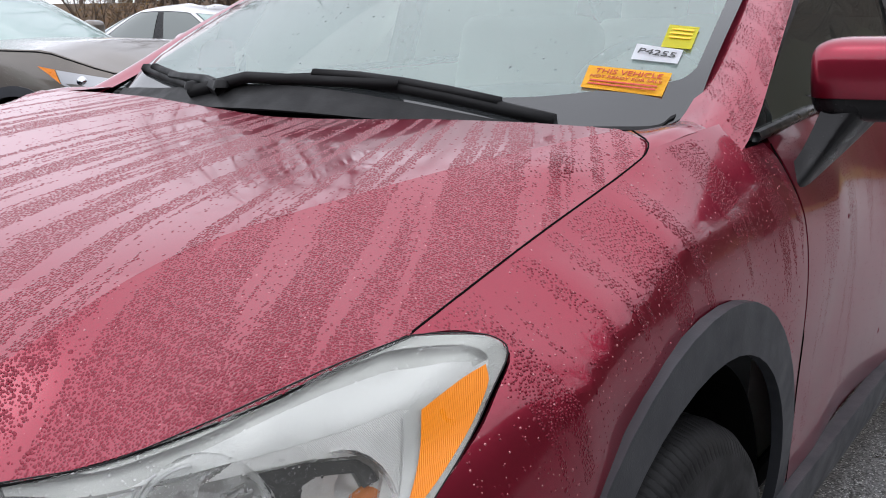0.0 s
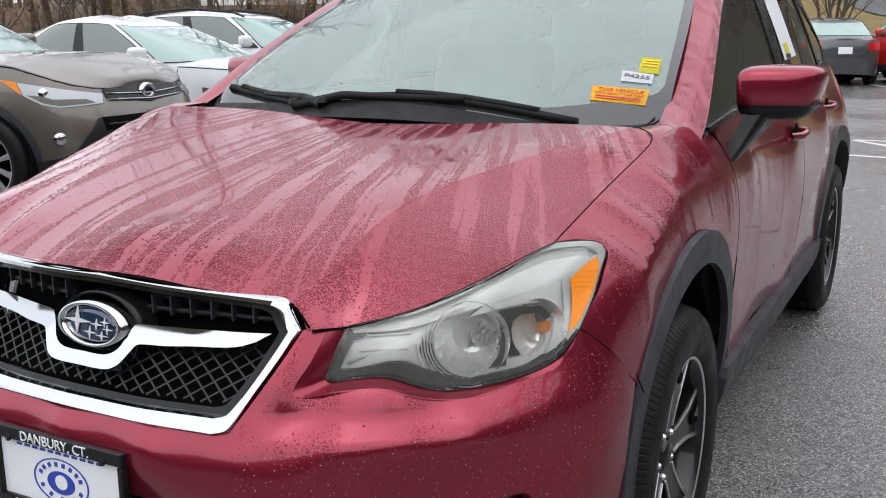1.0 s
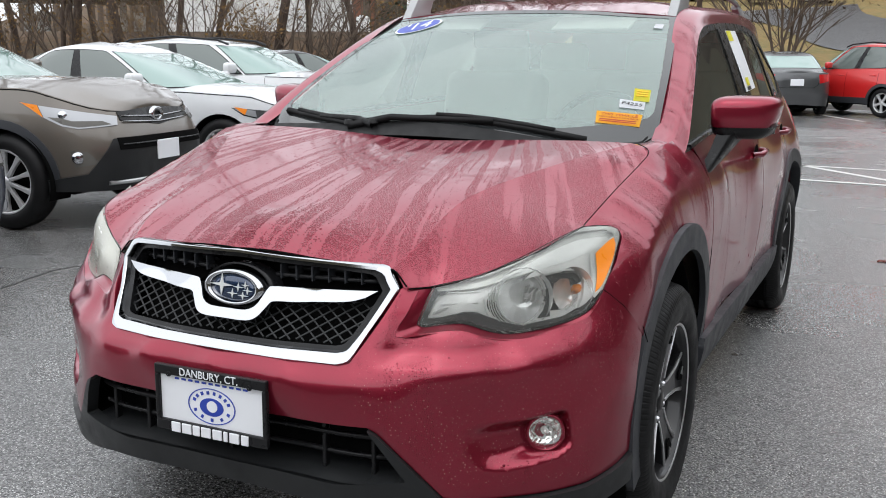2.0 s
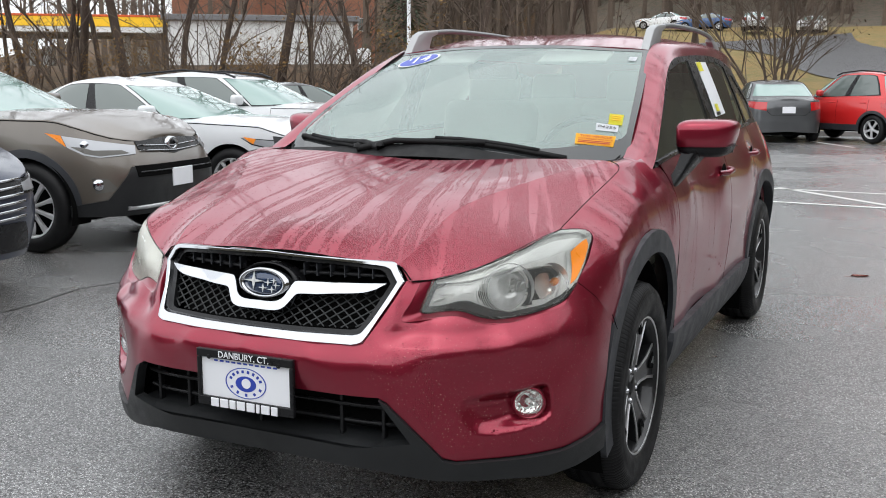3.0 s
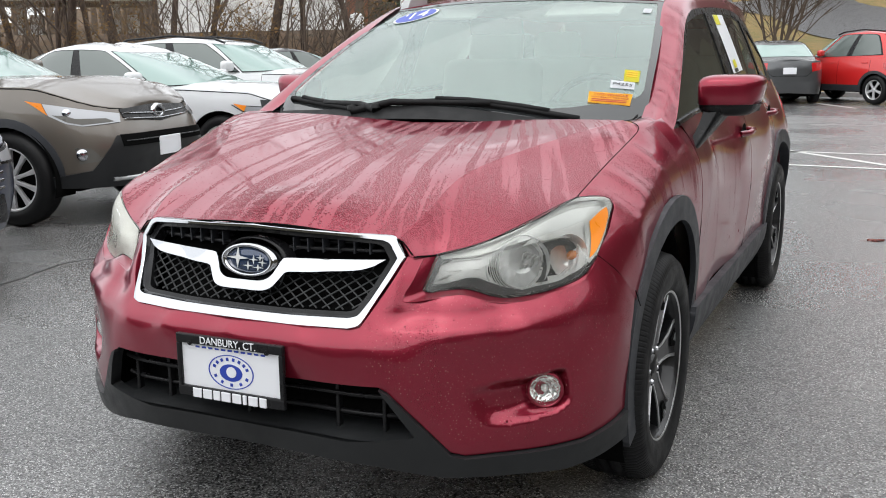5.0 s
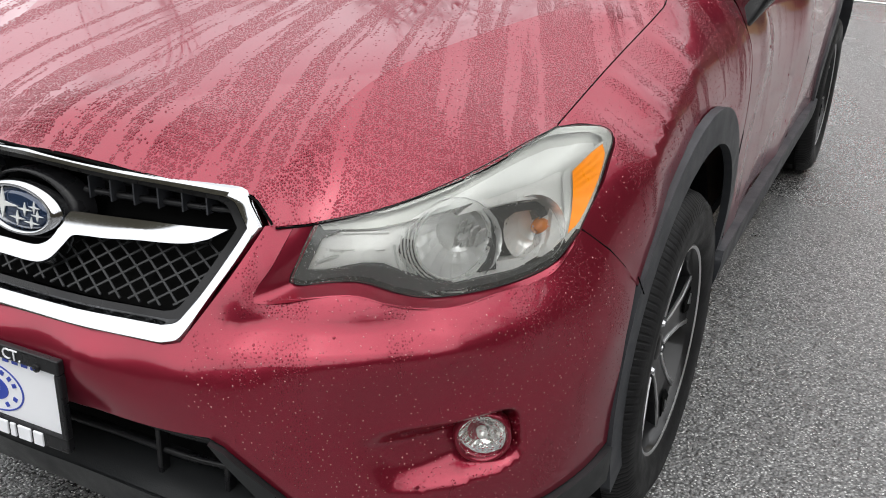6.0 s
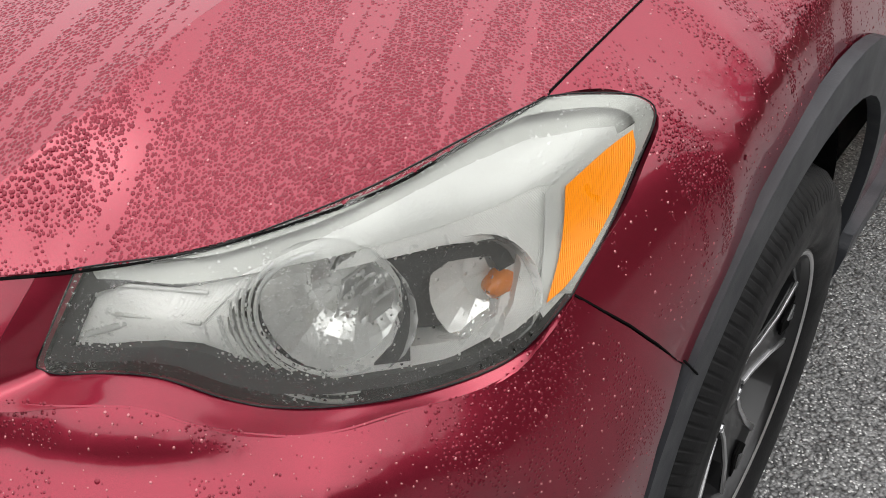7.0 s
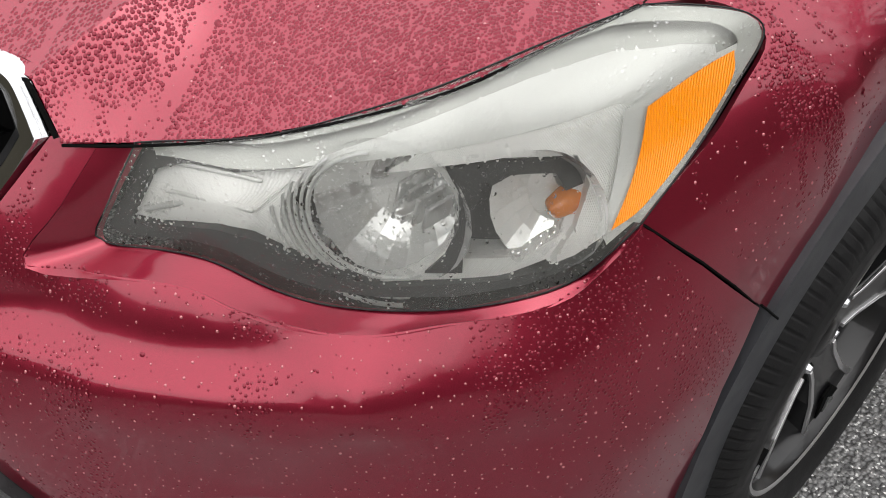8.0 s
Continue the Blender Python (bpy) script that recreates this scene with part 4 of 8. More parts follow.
def flat_ring(bm, outer, inner, surf_y, rise):
    """A closed band between two outlines: sloped outer face, flat top, inner face turned in."""
    rows = []
    for (a, b), (c, d) in zip(outer, inner):
        at = lambda k: (a + (c - a) * k, b + (d - b) * k)
        row = []
        for k, up in ((-0.10, -0.020), (0.0, rise * 0.2), (0.16, rise * 0.92), (0.24, rise), (0.84, rise), (0.94, rise * 0.85), (1.02, -0.030)):
            x, z = at(k)
            row.append(bm.verts.new((x, float(surf_y(x, z)) - up, z)))
        rows.append(row)
    for p, q in zip(rows, rows[1:] + rows[:1]):
        for k in range(len(p) - 1):
            bm.faces.new((p[k], p[k + 1], q[k + 1], q[k]))
    bmesh.ops.recalc_face_normals(bm, faces=bm.faces)
    return bm


bm = bmesh.new()
ring_o, ring_i = both(g_out)[:-1], both(g_in)[:-1]
fine_o, fine_i = [], []
for k in range(len(ring_o)):
    n = 8 if np.hypot(*(ring_o[k] - ring_o[(k + 1) % len(ring_o)])) > 0.06 else 2
    for j in range(n):
        fine_o.append(tuple(ring_o[k] + (ring_o[(k + 1) % len(ring_o)] - ring_o[k]) * j / n))
        fine_i.append(tuple(ring_i[k] + (ring_i[(k + 1) % len(ring_i)] - ring_i[k]) * j / n))
part("grille_frame", sharp_smooth(flat_ring(bm, fine_o, fine_i, grille_y, 0.011), 30), M["chrome"], grille, "chrome grille frame")
panel("grille_surround", both([(x * 1.04, 0.74 + (z - 0.74) * 1.03) for x, z in g_out])[:-1], on_grille, 0.03, M["paint"], grille, (0, -1, 0), holes=(both([(x * 0.99, 0.74 + (z - 0.74) * 0.985) for x, z in g_out])[:-1],), skirt=0.01, lift=-0.008)
panel("inner_surround", both(g_in)[:-1], on_grille, 0.02, M["black"], grille, (0, -1, 0), holes=(both([(x * 0.95, 0.745 + (z - 0.745) * 0.88) for x, z in g_in])[:-1],), skirt=0.03, lift=-0.006)
# near-black sheet in place of the shaded depth behind the grille
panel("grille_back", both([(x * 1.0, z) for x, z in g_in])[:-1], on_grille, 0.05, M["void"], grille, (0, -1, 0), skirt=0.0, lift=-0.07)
# wing bar with the loop under the badge
wing_top = [(0.364, 0.774), (0.30, 0.772), (0.253, 0.771), (0.168, 0.770), (0.112, 0.768), (0.100, 0.762), (0.090, 0.744), (0.078, 0.722), (0.058, 0.710), (0.03, 0.707), (0.0, 0.707)]
wing_low = [(0.0, 0.686), (0.045, 0.686), (0.072, 0.689), (0.090, 0.699), (0.106, 0.721), (0.116, 0.733), (0.138, 0.736), (0.176, 0.737), (0.25, 0.742), (0.307, 0.748), (0.339, 0.758)]
wing = [tuple(p) for p in spline(wing_low, 3)] + [tuple(p) for p in spline(wing_top, 3)][:-1]
wing_l = [(-x, z) for x, z in wing][::-1]
panel("wing_bar", np.array(wing + wing_l[:-1]), on_grille, 0.012, M["chrome"], grille, (0, -1, 0), skirt=0.022, lift=0.012, label="chrome wing-shaped bar")
# badge: an oval with a large and five small star shapes
badge = empty("badge")
badge.parent = grille
BADGE = Matrix.Translation((0.006, -0.845, 0.760)) @ Matrix.Rotation(radians(82), 4, "X")
bm = bmesh.new()
lathe(bm, [(0.001, 0.006), (0.6, 0.005), (0.86, 0.001), (0.87, -0.01)], BADGE @ Matrix.Diagonal((0.076, 0.037, 1, 1)), 40)
M["badge_blue"] = Mat("badge_blue", (0.012, 0.03, 0.075), 0.12, 0.3, Coat_Weight=1.0).m
part("badge_field", bm, M["badge_blue"], badge, smooth=True)
bm = bmesh.new()
lathe(bm, [(0.82, -0.003), (0.85, 0.008), (0.99, 0.008), (1.08, -0.006), (1.08, -0.03)], BADGE @ Matrix.Diagonal((0.080, 0.041, 1, 1)), 40)
part("badge_ring", bm, M["chrome"], badge, smooth=True)


def star(bm, m, rx, ry):
    pts = []
    for k in range(8):
        r = 1.0 if k % 2 == 0 else 0.22
        pts.append((rx * r * math.cos(k * math.pi / 4), ry * r * math.sin(k * math.pi / 4)))
    return prism(bm, pts, 0.002, m)


for x, y, rx, ry in ((-0.028, 0.005, 0.034, 0.026), (0.020, 0.003, 0.016, 0.011), (0.040, 0.009, 0.012, 0.010), (0.047, -0.003, 0.014, 0.009), (0.004, -0.013, 0.017, 0.012), (0.034, -0.016, 0.017, 0.009)):
    bm = bmesh.new()
    star(bm, BADGE @ Matrix.Translation((x, y, 0.0072)), rx, ry)
    part("badge_star", bm, M["pearl"], badge)
bm = bmesh.new()
lathe(bm, [(1.05, -0.03), (1.12, -0.012), (1.2, -0.03), (1.25, -0.06)], BADGE @ Matrix.Translation((0, 0.004, 0)) @ Matrix.Diagonal((0.082, 0.046, 1, 1)), 40)
part("badge_base", bm, M["black"], badge, smooth=True)
# lattice of the lower opening and slats of the upper one
gin_poly = both([(x * 0.97, 0.745 + (z - 0.745) * 0.93) for x, z in g_in])[:-1]
bm = bmesh.new()
for slope in (0.62, -0.62):
    for k in range(-22, 23):
        run = []
        for q in range(-60, 61):
            x = q * 0.007
            z = 0.70 + slope * (x - k * 0.036)
            ok = 0.655 < z < 0.765 and bool(inside(gin_poly, np.array([(x, z)]))[0]) and z < 0.747 - (0.05 if abs(x) < 0.09 else 0.0) + 0.0 * x
            if ok:
                run.append((x, float(grille_y(x, z)) + 0.022, z))
            if (not ok or q == 60) and len(run) > 1:
                tube(bm, run[::3] + ([run[-1]] if (len(run) - 1) % 3 else []), 0.0023, 4)
                run = []
            elif not ok:
                run = []
part("mesh_lattice", bm, M["dark_cladding"], grille)
for z0, back in ((0.790, 0.030), (0.806, 0.045)):
    for sd in (1, -1):
        bm = bmesh.new()
        pts = [(sd * x, float(grille_y(x, z0)) + back, z0) for x in np.linspace(0.09, 0.355, 8)]
        tube(bm, pts, 0.006, 6)
        part("grille_slat", bm, M["black"], grille, smooth=True)
for k in range(12):
    x = (0.11 + 0.04 * (k % 6)) * (1 if k < 6 else -1)
    bm = bmesh.new()
    box(bm, (0.003, 0.03, 0.035), pose(x, float(grille_y(x, 0.80)) + 0.03, 0.80), 0.0)
    part("grille_rib", bm, M["cladding"], grille)

# -- lower intake --
intake = empty("lower_intake")
intake.parent = car
ink = az([(0.0, -0.92, 0.505), (0.2, -0.915, 0.505), (0.40, -0.899, 0.505), (0.43, -0.885, 0.48), (0.50, -0.83, 0.35), (0.0, -0.88, 0.33)])
# near-black sheet drawn for the shade inside the intake
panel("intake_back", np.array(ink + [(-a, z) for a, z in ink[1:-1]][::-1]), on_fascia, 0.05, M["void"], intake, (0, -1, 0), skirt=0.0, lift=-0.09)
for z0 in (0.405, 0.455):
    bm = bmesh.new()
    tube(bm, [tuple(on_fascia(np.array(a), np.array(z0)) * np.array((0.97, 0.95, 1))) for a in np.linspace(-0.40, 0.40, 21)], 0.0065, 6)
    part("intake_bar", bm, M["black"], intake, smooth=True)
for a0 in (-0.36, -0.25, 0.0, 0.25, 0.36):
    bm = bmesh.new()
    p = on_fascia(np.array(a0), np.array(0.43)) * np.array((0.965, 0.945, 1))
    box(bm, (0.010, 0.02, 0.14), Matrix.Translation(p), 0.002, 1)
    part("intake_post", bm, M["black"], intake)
# unseen black box, added to stop light coming through from the wheel wells
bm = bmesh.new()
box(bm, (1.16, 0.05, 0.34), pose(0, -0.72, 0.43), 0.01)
part("intake_light_stop", bm, M["void"], intake)
# the ledge behind the lip
ledge = [[tuple(on_fascia(np.array(a), np.array(0.352 if abs(a) < 0.36 else 0.36)) * np.array((1, 1, 1)) + np.array((0, -0.012, 0))) for a in np.linspace(-0.43, 0.43, 9)],
         [tuple(on_fascia(np.array(a), np.array(0.366)) * np.array((0.99, 0.97, 1)) + np.array((0, 0, 0.0))) for a in np.linspace(-0.42, 0.42, 9)],
         [tuple(on_fascia(np.array(a), np.array(0.372)) * np.array((0.98, 0.90, 1))) for a in np.linspace(-0.42, 0.42, 9)]]
loft("intake_ledge", ledge, 4, M["dark_cladding"], intake, mirror=False)

# -- fog lamps --
for sd in (1, -1):
    fog = empty("fog_lamp")
    fog.parent = car
    fm = Matrix.Translation((FOG[0] * sd, FOG[1] + 0.012, FOG[2])) @ Matrix.Rotation(radians(30 * sd), 4, "Z") @ Matrix.Rotation(radians(90), 4, "X")
    bm = bmesh.new()
    lathe(bm, [(0.001, -0.03), (0.02, -0.024), (0.036, -0.004), (0.040, 0.0)], fm, 32)
    for f in bm.faces:
        f.normal_flip()
    part("reflector", bm, M["reflector"], fog, smooth=True)
    bm = bmesh.new()
    lathe(bm, [(0.001, 0.012), (0.02, 0.010), (0.034, 0.005), (0.040, 0.0)], fm, 32)
    part("lens", bm, M["lens"], fog, smooth=True)
    bm = bmesh.new()
    lathe(bm, [(0.039, 0.0), (0.041, 0.005), (0.045, 0.004), (0.047, -0.02)], fm, 32)
    part("bezel", bm, M["paint"], fog, smooth=True)
    bm = bmesh.new()
    lathe(bm, [(0.001, -0.002), (0.008, -0.006), (0.009, -0.02)], fm, 16)
    part("bulb", bm, M["clear_bulb"], fog, smooth=True)

# -- panel gaps: dark strips in the joints --
def gap(name, pts, r=0.0026):
    for sd in (1, -1):
        bm = bmesh.new()
        tube(bm, [(p[0] * sd, p[1], p[2]) for p in pts], r, 5)
        part(name, bm, M["void"], car)


gap("hood_gap", [(x, y, z + 0.0005) for x, y, z in seam3] + [(0.7565, 0.066, 1.034), (0.7545, 0.078, 1.041), (0.750, 0.087, 1.046), (0.742, 0.095, 1.050), (0.715, 0.112, 1.058)], 0.0013)
gap("lamp_gap", [(x, y - 0.001, z - 0.003) for x, y, z in edge3], 0.0016)
gap("bumper_gap", [(float(side(y, z)) + 0.001, y, z) for y, z in ((-0.475, 0.763), (-0.43, 0.720), (-0.39, 0.680), (-0.352, 0.641))], 0.0014)
gap("trim_gap", [tuple(on_trim(np.array(y), np.array(z)) + np.array((0.0125, 0, 0))) for y, z in ((-0.366, 0.655), (-0.35, 0.640), (-0.325, 0.616), (-0.308, 0.600))], 0.0014)
gap("door_gap", [(float(side(y, z)), y, z) for y, z in ((0.402, 1.02), (0.412, 0.95), (0.424, 0.90), (0.452, 0.70), (0.464, 0.60), (0.472, 0.43))], 0.0014)
gap("rear_door_gap", [(float(side(y, z)), y, z) for y, z in ((1.464, 1.07), (1.503, 0.70), (1.503, 0.43))], 0.002)
gap("hood_front_gap", [(x, -0.810 + 0.056 * (x / 0.388) ** 2.2, float(hood_in(x, -0.808 + 0.056 * (x / 0.388) ** 2.2)) - 0.003) for x in np.linspace(0, 0.385, 14)] + [(0.398, -0.757, 0.820), (0.411, -0.758, 0.806), (0.425, -0.759, 0.789)], 0.0022)

# -- number plate on the bumper: a dealer's card in a black frame --
sign = empty("dealer_plate", pose(CAR_X + 0.012, -0.945, 0.503, 0, 0, 1.0), label="white dealer card in a black plate frame on the bumper", category="license plate")
bm = bmesh.new()
box(bm, (0.306, 0.006, 0.150), None, 0.002, 1)
part("card", bm, M["white"], sign)
for nm, sz, p in (("frame_top", (0.318, 0.014, 0.024), (0, -0.005, 0.069)), ("frame_bottom", (0.318, 0.014, 0.026), (0, -0.005, -0.068)), ("frame_side", (0.012, 0.014, 0.114), (0.153, -0.005, 0)), ("frame_side", (0.012, 0.014, 0.114), (-0.153, -0.005, 0))):
    bm = bmesh.new()
    box(bm, sz, Matrix.Translation(p), 0.003, 2)
    part(nm, bm, M["black"], sign)


def words(name, text, size, material, parent, m, depth=0.0008, width=None):
    """Raised lettering in the built-in font, as a mesh."""
    cu = bpy.data.curves.new(name, "FONT")
    cu.body, cu.size, cu.align_x, cu.align_y, cu.extrude, cu.resolution_u = text, size, "CENTER", "CENTER", depth, 3
    tmp = bpy.data.objects.new(name, cu)
    me = bpy.data.meshes.new_from_object(tmp)
    bpy.data.objects.remove(tmp)
    xs = [v.co.x for v in me.vertices]
    k = width / (max(xs) - min(xs)) if width else 1.0
    me.transform(m @ Matrix.Diagonal((k, 1, 1, 1)))
    me.materials.append(material)
    ob = new(name, me)
    ob.parent = parent
    return ob


UP = Matrix.Rotation(radians(90), 4, "X")
words("lettering", "DANBURY, CT.", 0.026, M["white"], sign, Matrix.Translation((0.0, -0.0128, 0.069)) @ UP, width=0.165)
for k, wd in enumerate((0.026, 0.027, 0.020, 0.027, 0.026, 0.011, 0.027, 0.020)):  # the dealer's name, as plain blocks
    bm = bmesh.new()
    box(bm, (wd, 0.004, 0.024), Matrix.Translation(((-0.099, -0.070, -0.044, -0.018, 0.012, 0.034, 0.057, 0.084)[k] * 1.08 + 0.008, -0.0135, -0.069)), 0.001, 1)
    part("name_block", bm, M["white"], sign)
for k in range(11):  # the web line
    bm = bmesh.new()
    box(bm, (0.012, 0.002, 0.0045), Matrix.Translation((-0.098 + 0.0196 * k, -0.0035, 0.049)))
    part("web_mark", bm, M["navy"], sign)
bm = bmesh.new()
lathe(bm, [(0.95, 0.0), (0.95, 0.001), (1.0, 0.001), (1.0, 0.0)], Matrix.Translation((0, -0.003, -0.006)) @ UP @ Matrix.Diagonal((0.068, 0.044, 1, 1)), 40)
part("oval_ring", bm, M["navy"], sign)
bm = bmesh.new()
lathe(bm, [(0.0001, 0.001), (1.0, 0.001), (1.0, 0.0)], Matrix.Translation((0, -0.003, -0.008)) @ UP @ Matrix.Diagonal((0.034, 0.022, 1, 1)), 32)
part("oval_disc", bm, M["navy"], sign)
bm = bmesh.new()
lathe(bm, [(0.0001, 0.002), (1.0, 0.002), (1.0, 0.0)], Matrix.Translation((0.002, -0.003, -0.006)) @ UP @ Matrix.Diagonal((0.015, 0.014, 1, 1)), 20)
part("oval_spot", bm, M["white"], sign)
for k in range(13):
    a = radians(160 - 140 * k / 7) if k < 8 else radians(205 + 130 * (k - 8) / 4)
    bm = bmesh.new()
    box(bm, (0.007, 0.002, 0.008), Matrix.Translation((0.052 * math.cos(a), -0.0035, -0.006 + 0.033 * math.sin(a))) @ Matrix.Rotation(-a + math.pi / 2, 4, "Y"))
    part("ring_mark", bm, M["navy"], sign)
for x, z in ((-0.115, 0.06), (0.115, 0.06)):
    bm = bmesh.new()
    lathe(bm, [(0.001, 0.004), (0.006, 0.003), (0.007, 0.0)], Matrix.Translation((x, -0.012, z)) @ UP, 12)
    part("screw", bm, M["black"], sign)


# -- wheels --
def wheel(parent, m):
    w = empty("wheel")
    w.parent = parent
    w.matrix_local = m
    bm = bmesh.new()
    prof = [(0.222, -0.085), (0.235, -0.105), (0.285, -0.114), (0.318, -0.104), (0.334, -0.086), (0.341, -0.060), (0.341, -0.044), (0.333, -0.042), (0.333, -0.034), (0.342, -0.032), (0.342, -0.005), (0.334, -0.003), (0.334, 0.003), (0.342, 0.005),
            (0.342, 0.032), (0.333, 0.034), (0.333, 0.042), (0.341, 0.044), (0.341, 0.060), (0.334, 0.086), (0.318, 0.104), (0.300, 0.112), (0.297, 0.1105), (0.285, 0.114), (0.250, 0.111), (0.235, 0.105), (0.228, 0.100), (0.222, 0.085)]
    lathe(bm, prof, segs=960)
    bm.verts.ensure_lookup_table()
    n = len(prof)
    for i in range(960):  # shoulder slits
        if i % 7 == 0:
            for k in (3, 4, 5, 6, 17, 18, 19, 20):
                v = bm.verts[i * n + k]
                s = (math.hypot(v.co.x, v.co.y) - 0.004) / math.hypot(v.co.x, v.co.y)
                v.co.x, v.co.y = v.co.x * s, v.co.y * s
    sharp_smooth(bm, 28)
    part("tyre", bm, M["rubber"], w)
    bm = bmesh.new()
    lathe(bm, [(0.214, 0.070), (0.219, 0.096), (0.226, 0.100), (0.229, 0.096), (0.228, 0.07)], segs=72)
    rim = part("rim", bm, M["wheel_black"], w, smooth=True)
    bm = bmesh.new()
    lathe(bm, [(0.2185, 0.0975), (0.220, 0.0995), (0.2235, 0.1005), (0.225, 0.1000)], segs=72)
    part("rim_line", bm, M["machined"], w, smooth=True)
    bm = bmesh.new()
    lathe(bm, [(0.216, 0.085), (0.205, 0.05), (0.200, -0.05), (0.214, -0.09)], segs=72)
    for f in bm.faces:
        f.normal_flip()
    part("barrel", bm, M["wheel_black"], w, smooth=True)
    # black, not steel: shade behind the spokes is put into its colour
    bm = bmesh.new()
    lathe(bm, [(0.001, 0.0), (0.16, 0.0), (0.165, -0.02)], segs=48)
    part("brake_disc", bm, M["wheel_black"], w, smooth=True)
    bm = bmesh.new()
    lathe(bm, [(0.001, -0.04), (0.21, -0.04)], segs=48)
    part("wheel_back", bm, M["void"], w)
    for k in range(5):
        a = radians(72 * k + 18)
        turn = Matrix.Rotation(a, 4, "Z")
        bm = bmesh.new()
        o = [(0.030, -0.034), (0.09, -0.030), (0.15, -0.040), (0.214, -0.066), (0.219, -0.035), (0.219, 0.035), (0.214, 0.066), (0.15, 0.040), (0.09, 0.030), (0.030, 0.034)]
        prism(bm, o, 0.035, turn @ Matrix.Translation((0, 0, 0.045)), 0.004)
        for v in bm.verts:  # dished towards the hub
            r = math.hypot(v.co.x, v.co.y)
            v.co.z -= 0.022 * max(0.0, 1 - r / 0.20)
        sp = part("spoke", bm, M["wheel_black"], w)
        for sgn in (1, -1):
            bm = bmesh.new()
            path = [(0.060, 0.030), (0.09, 0.0295), (0.15, 0.040), (0.214, 0.066)]
            wide = (0.005, 0.0055, 0.007, 0.010)
            o = [(r, sgn * (off + 0.002)) for r, off in path] + [(r, sgn * (off - k)) for (r, off), k in zip(path, wide)][::-1]
            prism(bm, o if sgn == 1 else o[::-1], 0.004, turn @ Matrix.Translation((0, 0, 0.0795)), 0.001)
            bmesh.ops.recalc_face_normals(bm, faces=bm.faces)
            for v in bm.verts:
                v.co.z -= 0.022 * max(0.0, 1 - math.hypot(v.co.x, v.co.y) / 0.20)
            part("machined_edge", bm, M["machined"], sp)
        # pocket near the rim with a bright notch
        bm = bmesh.new()
        prism(bm, [(0.165, -0.012), (0.212, -0.030), (0.212, 0.030), (0.165, 0.012)], 0.004, turn @ Matrix.Translation((0, 0, 0.0785)), 0.0)
        part("spoke_pocket", bm, M["void"], sp)
        bm = bmesh.new()
        prism(bm, [(0.202, -0.008), (0.213, -0.014), (0.213, 0.014), (0.202, 0.008), (0.188, 0.0)], 0.004, turn @ Matrix.Translation((0, 0, 0.081)), 0.0)
        part("machined_notch", bm, M["machined"], sp)
        bm = bmesh.new()
        b = radians(72 * k + 54)
        lathe(bm, [(0.001, 0.016), (0.006, 0.015), (0.0095, 0.008), (0.0095, -0.01)], Matrix.Translation((0.054 * math.cos(b), 0.054 * math.sin(b), 0.055)), 6)
        part("lug_nut", bm, M["chrome"], w)
    bm = bmesh.new()
    lathe(bm, [(0.001, 0.074), (0.026, 0.072), (0.030, 0.066), (0.034, 0.055), (0.075, 0.052), (0.078, 0.03)], segs=32)
    part("hub_cap", bm, M["wheel_black"], w, smooth=True)
    return w


first_wheel = wheel(car, pose(0.775, 0, 0.341, 0, 90, 0) @ pose(0, 0, 0, 0, 0, 8))
for sx, yy, rot, spin in ((1, WHEEL_BASE, 90, 40), (-1, 0, -90, 25), (-1, WHEEL_BASE, -90, 10)):
    copy_thing(first_wheel, pose(sx * 0.775, yy, 0.341, 0, rot, 0) @ pose(0, 0, 0, 0, 0, spin))
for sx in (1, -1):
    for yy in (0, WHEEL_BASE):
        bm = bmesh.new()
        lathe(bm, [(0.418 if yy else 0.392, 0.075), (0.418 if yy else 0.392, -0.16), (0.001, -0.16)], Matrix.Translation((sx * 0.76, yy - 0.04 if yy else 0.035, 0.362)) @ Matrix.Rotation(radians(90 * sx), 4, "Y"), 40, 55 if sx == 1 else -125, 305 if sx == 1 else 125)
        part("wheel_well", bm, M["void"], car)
        # black box, added to block the bright ground behind the wheel
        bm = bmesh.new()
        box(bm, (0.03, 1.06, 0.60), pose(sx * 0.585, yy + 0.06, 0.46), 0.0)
        part("wheel_well_block", bm, M["void"], car)
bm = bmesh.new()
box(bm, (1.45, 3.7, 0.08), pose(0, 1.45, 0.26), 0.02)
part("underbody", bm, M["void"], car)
# near-black box stands in for the shade under the hood
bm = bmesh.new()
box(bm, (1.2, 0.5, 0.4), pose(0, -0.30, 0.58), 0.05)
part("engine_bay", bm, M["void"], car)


# -- cowl, wipers, labels on the windscreen --
loft("cowl", [[(x, 0.112 + 0.02 * abs(x) / 0.7, 1.030 + 0.012 * abs(x) / 0.7) for x in np.linspace(-0.70, 0.70, 9)],
              [(x, 0.16 + 0.13 * (x / 0.7) ** 2, 1.032) for x in np.linspace(-0.70, 0.70, 9)],
              [(x, 0.20 + 0.19 * (x / 0.7) ** 2, float(screen_z(x, 0.20 + 0.19 * (x / 0.7) ** 2)) - 0.006) for x in np.linspace(-0.70, 0.70, 9)]], 4, M["rubber"], car, mirror=False)


def screen_at(x, y, up=0.0):
    return (x, y, float(screen_z(x, y)) + up)


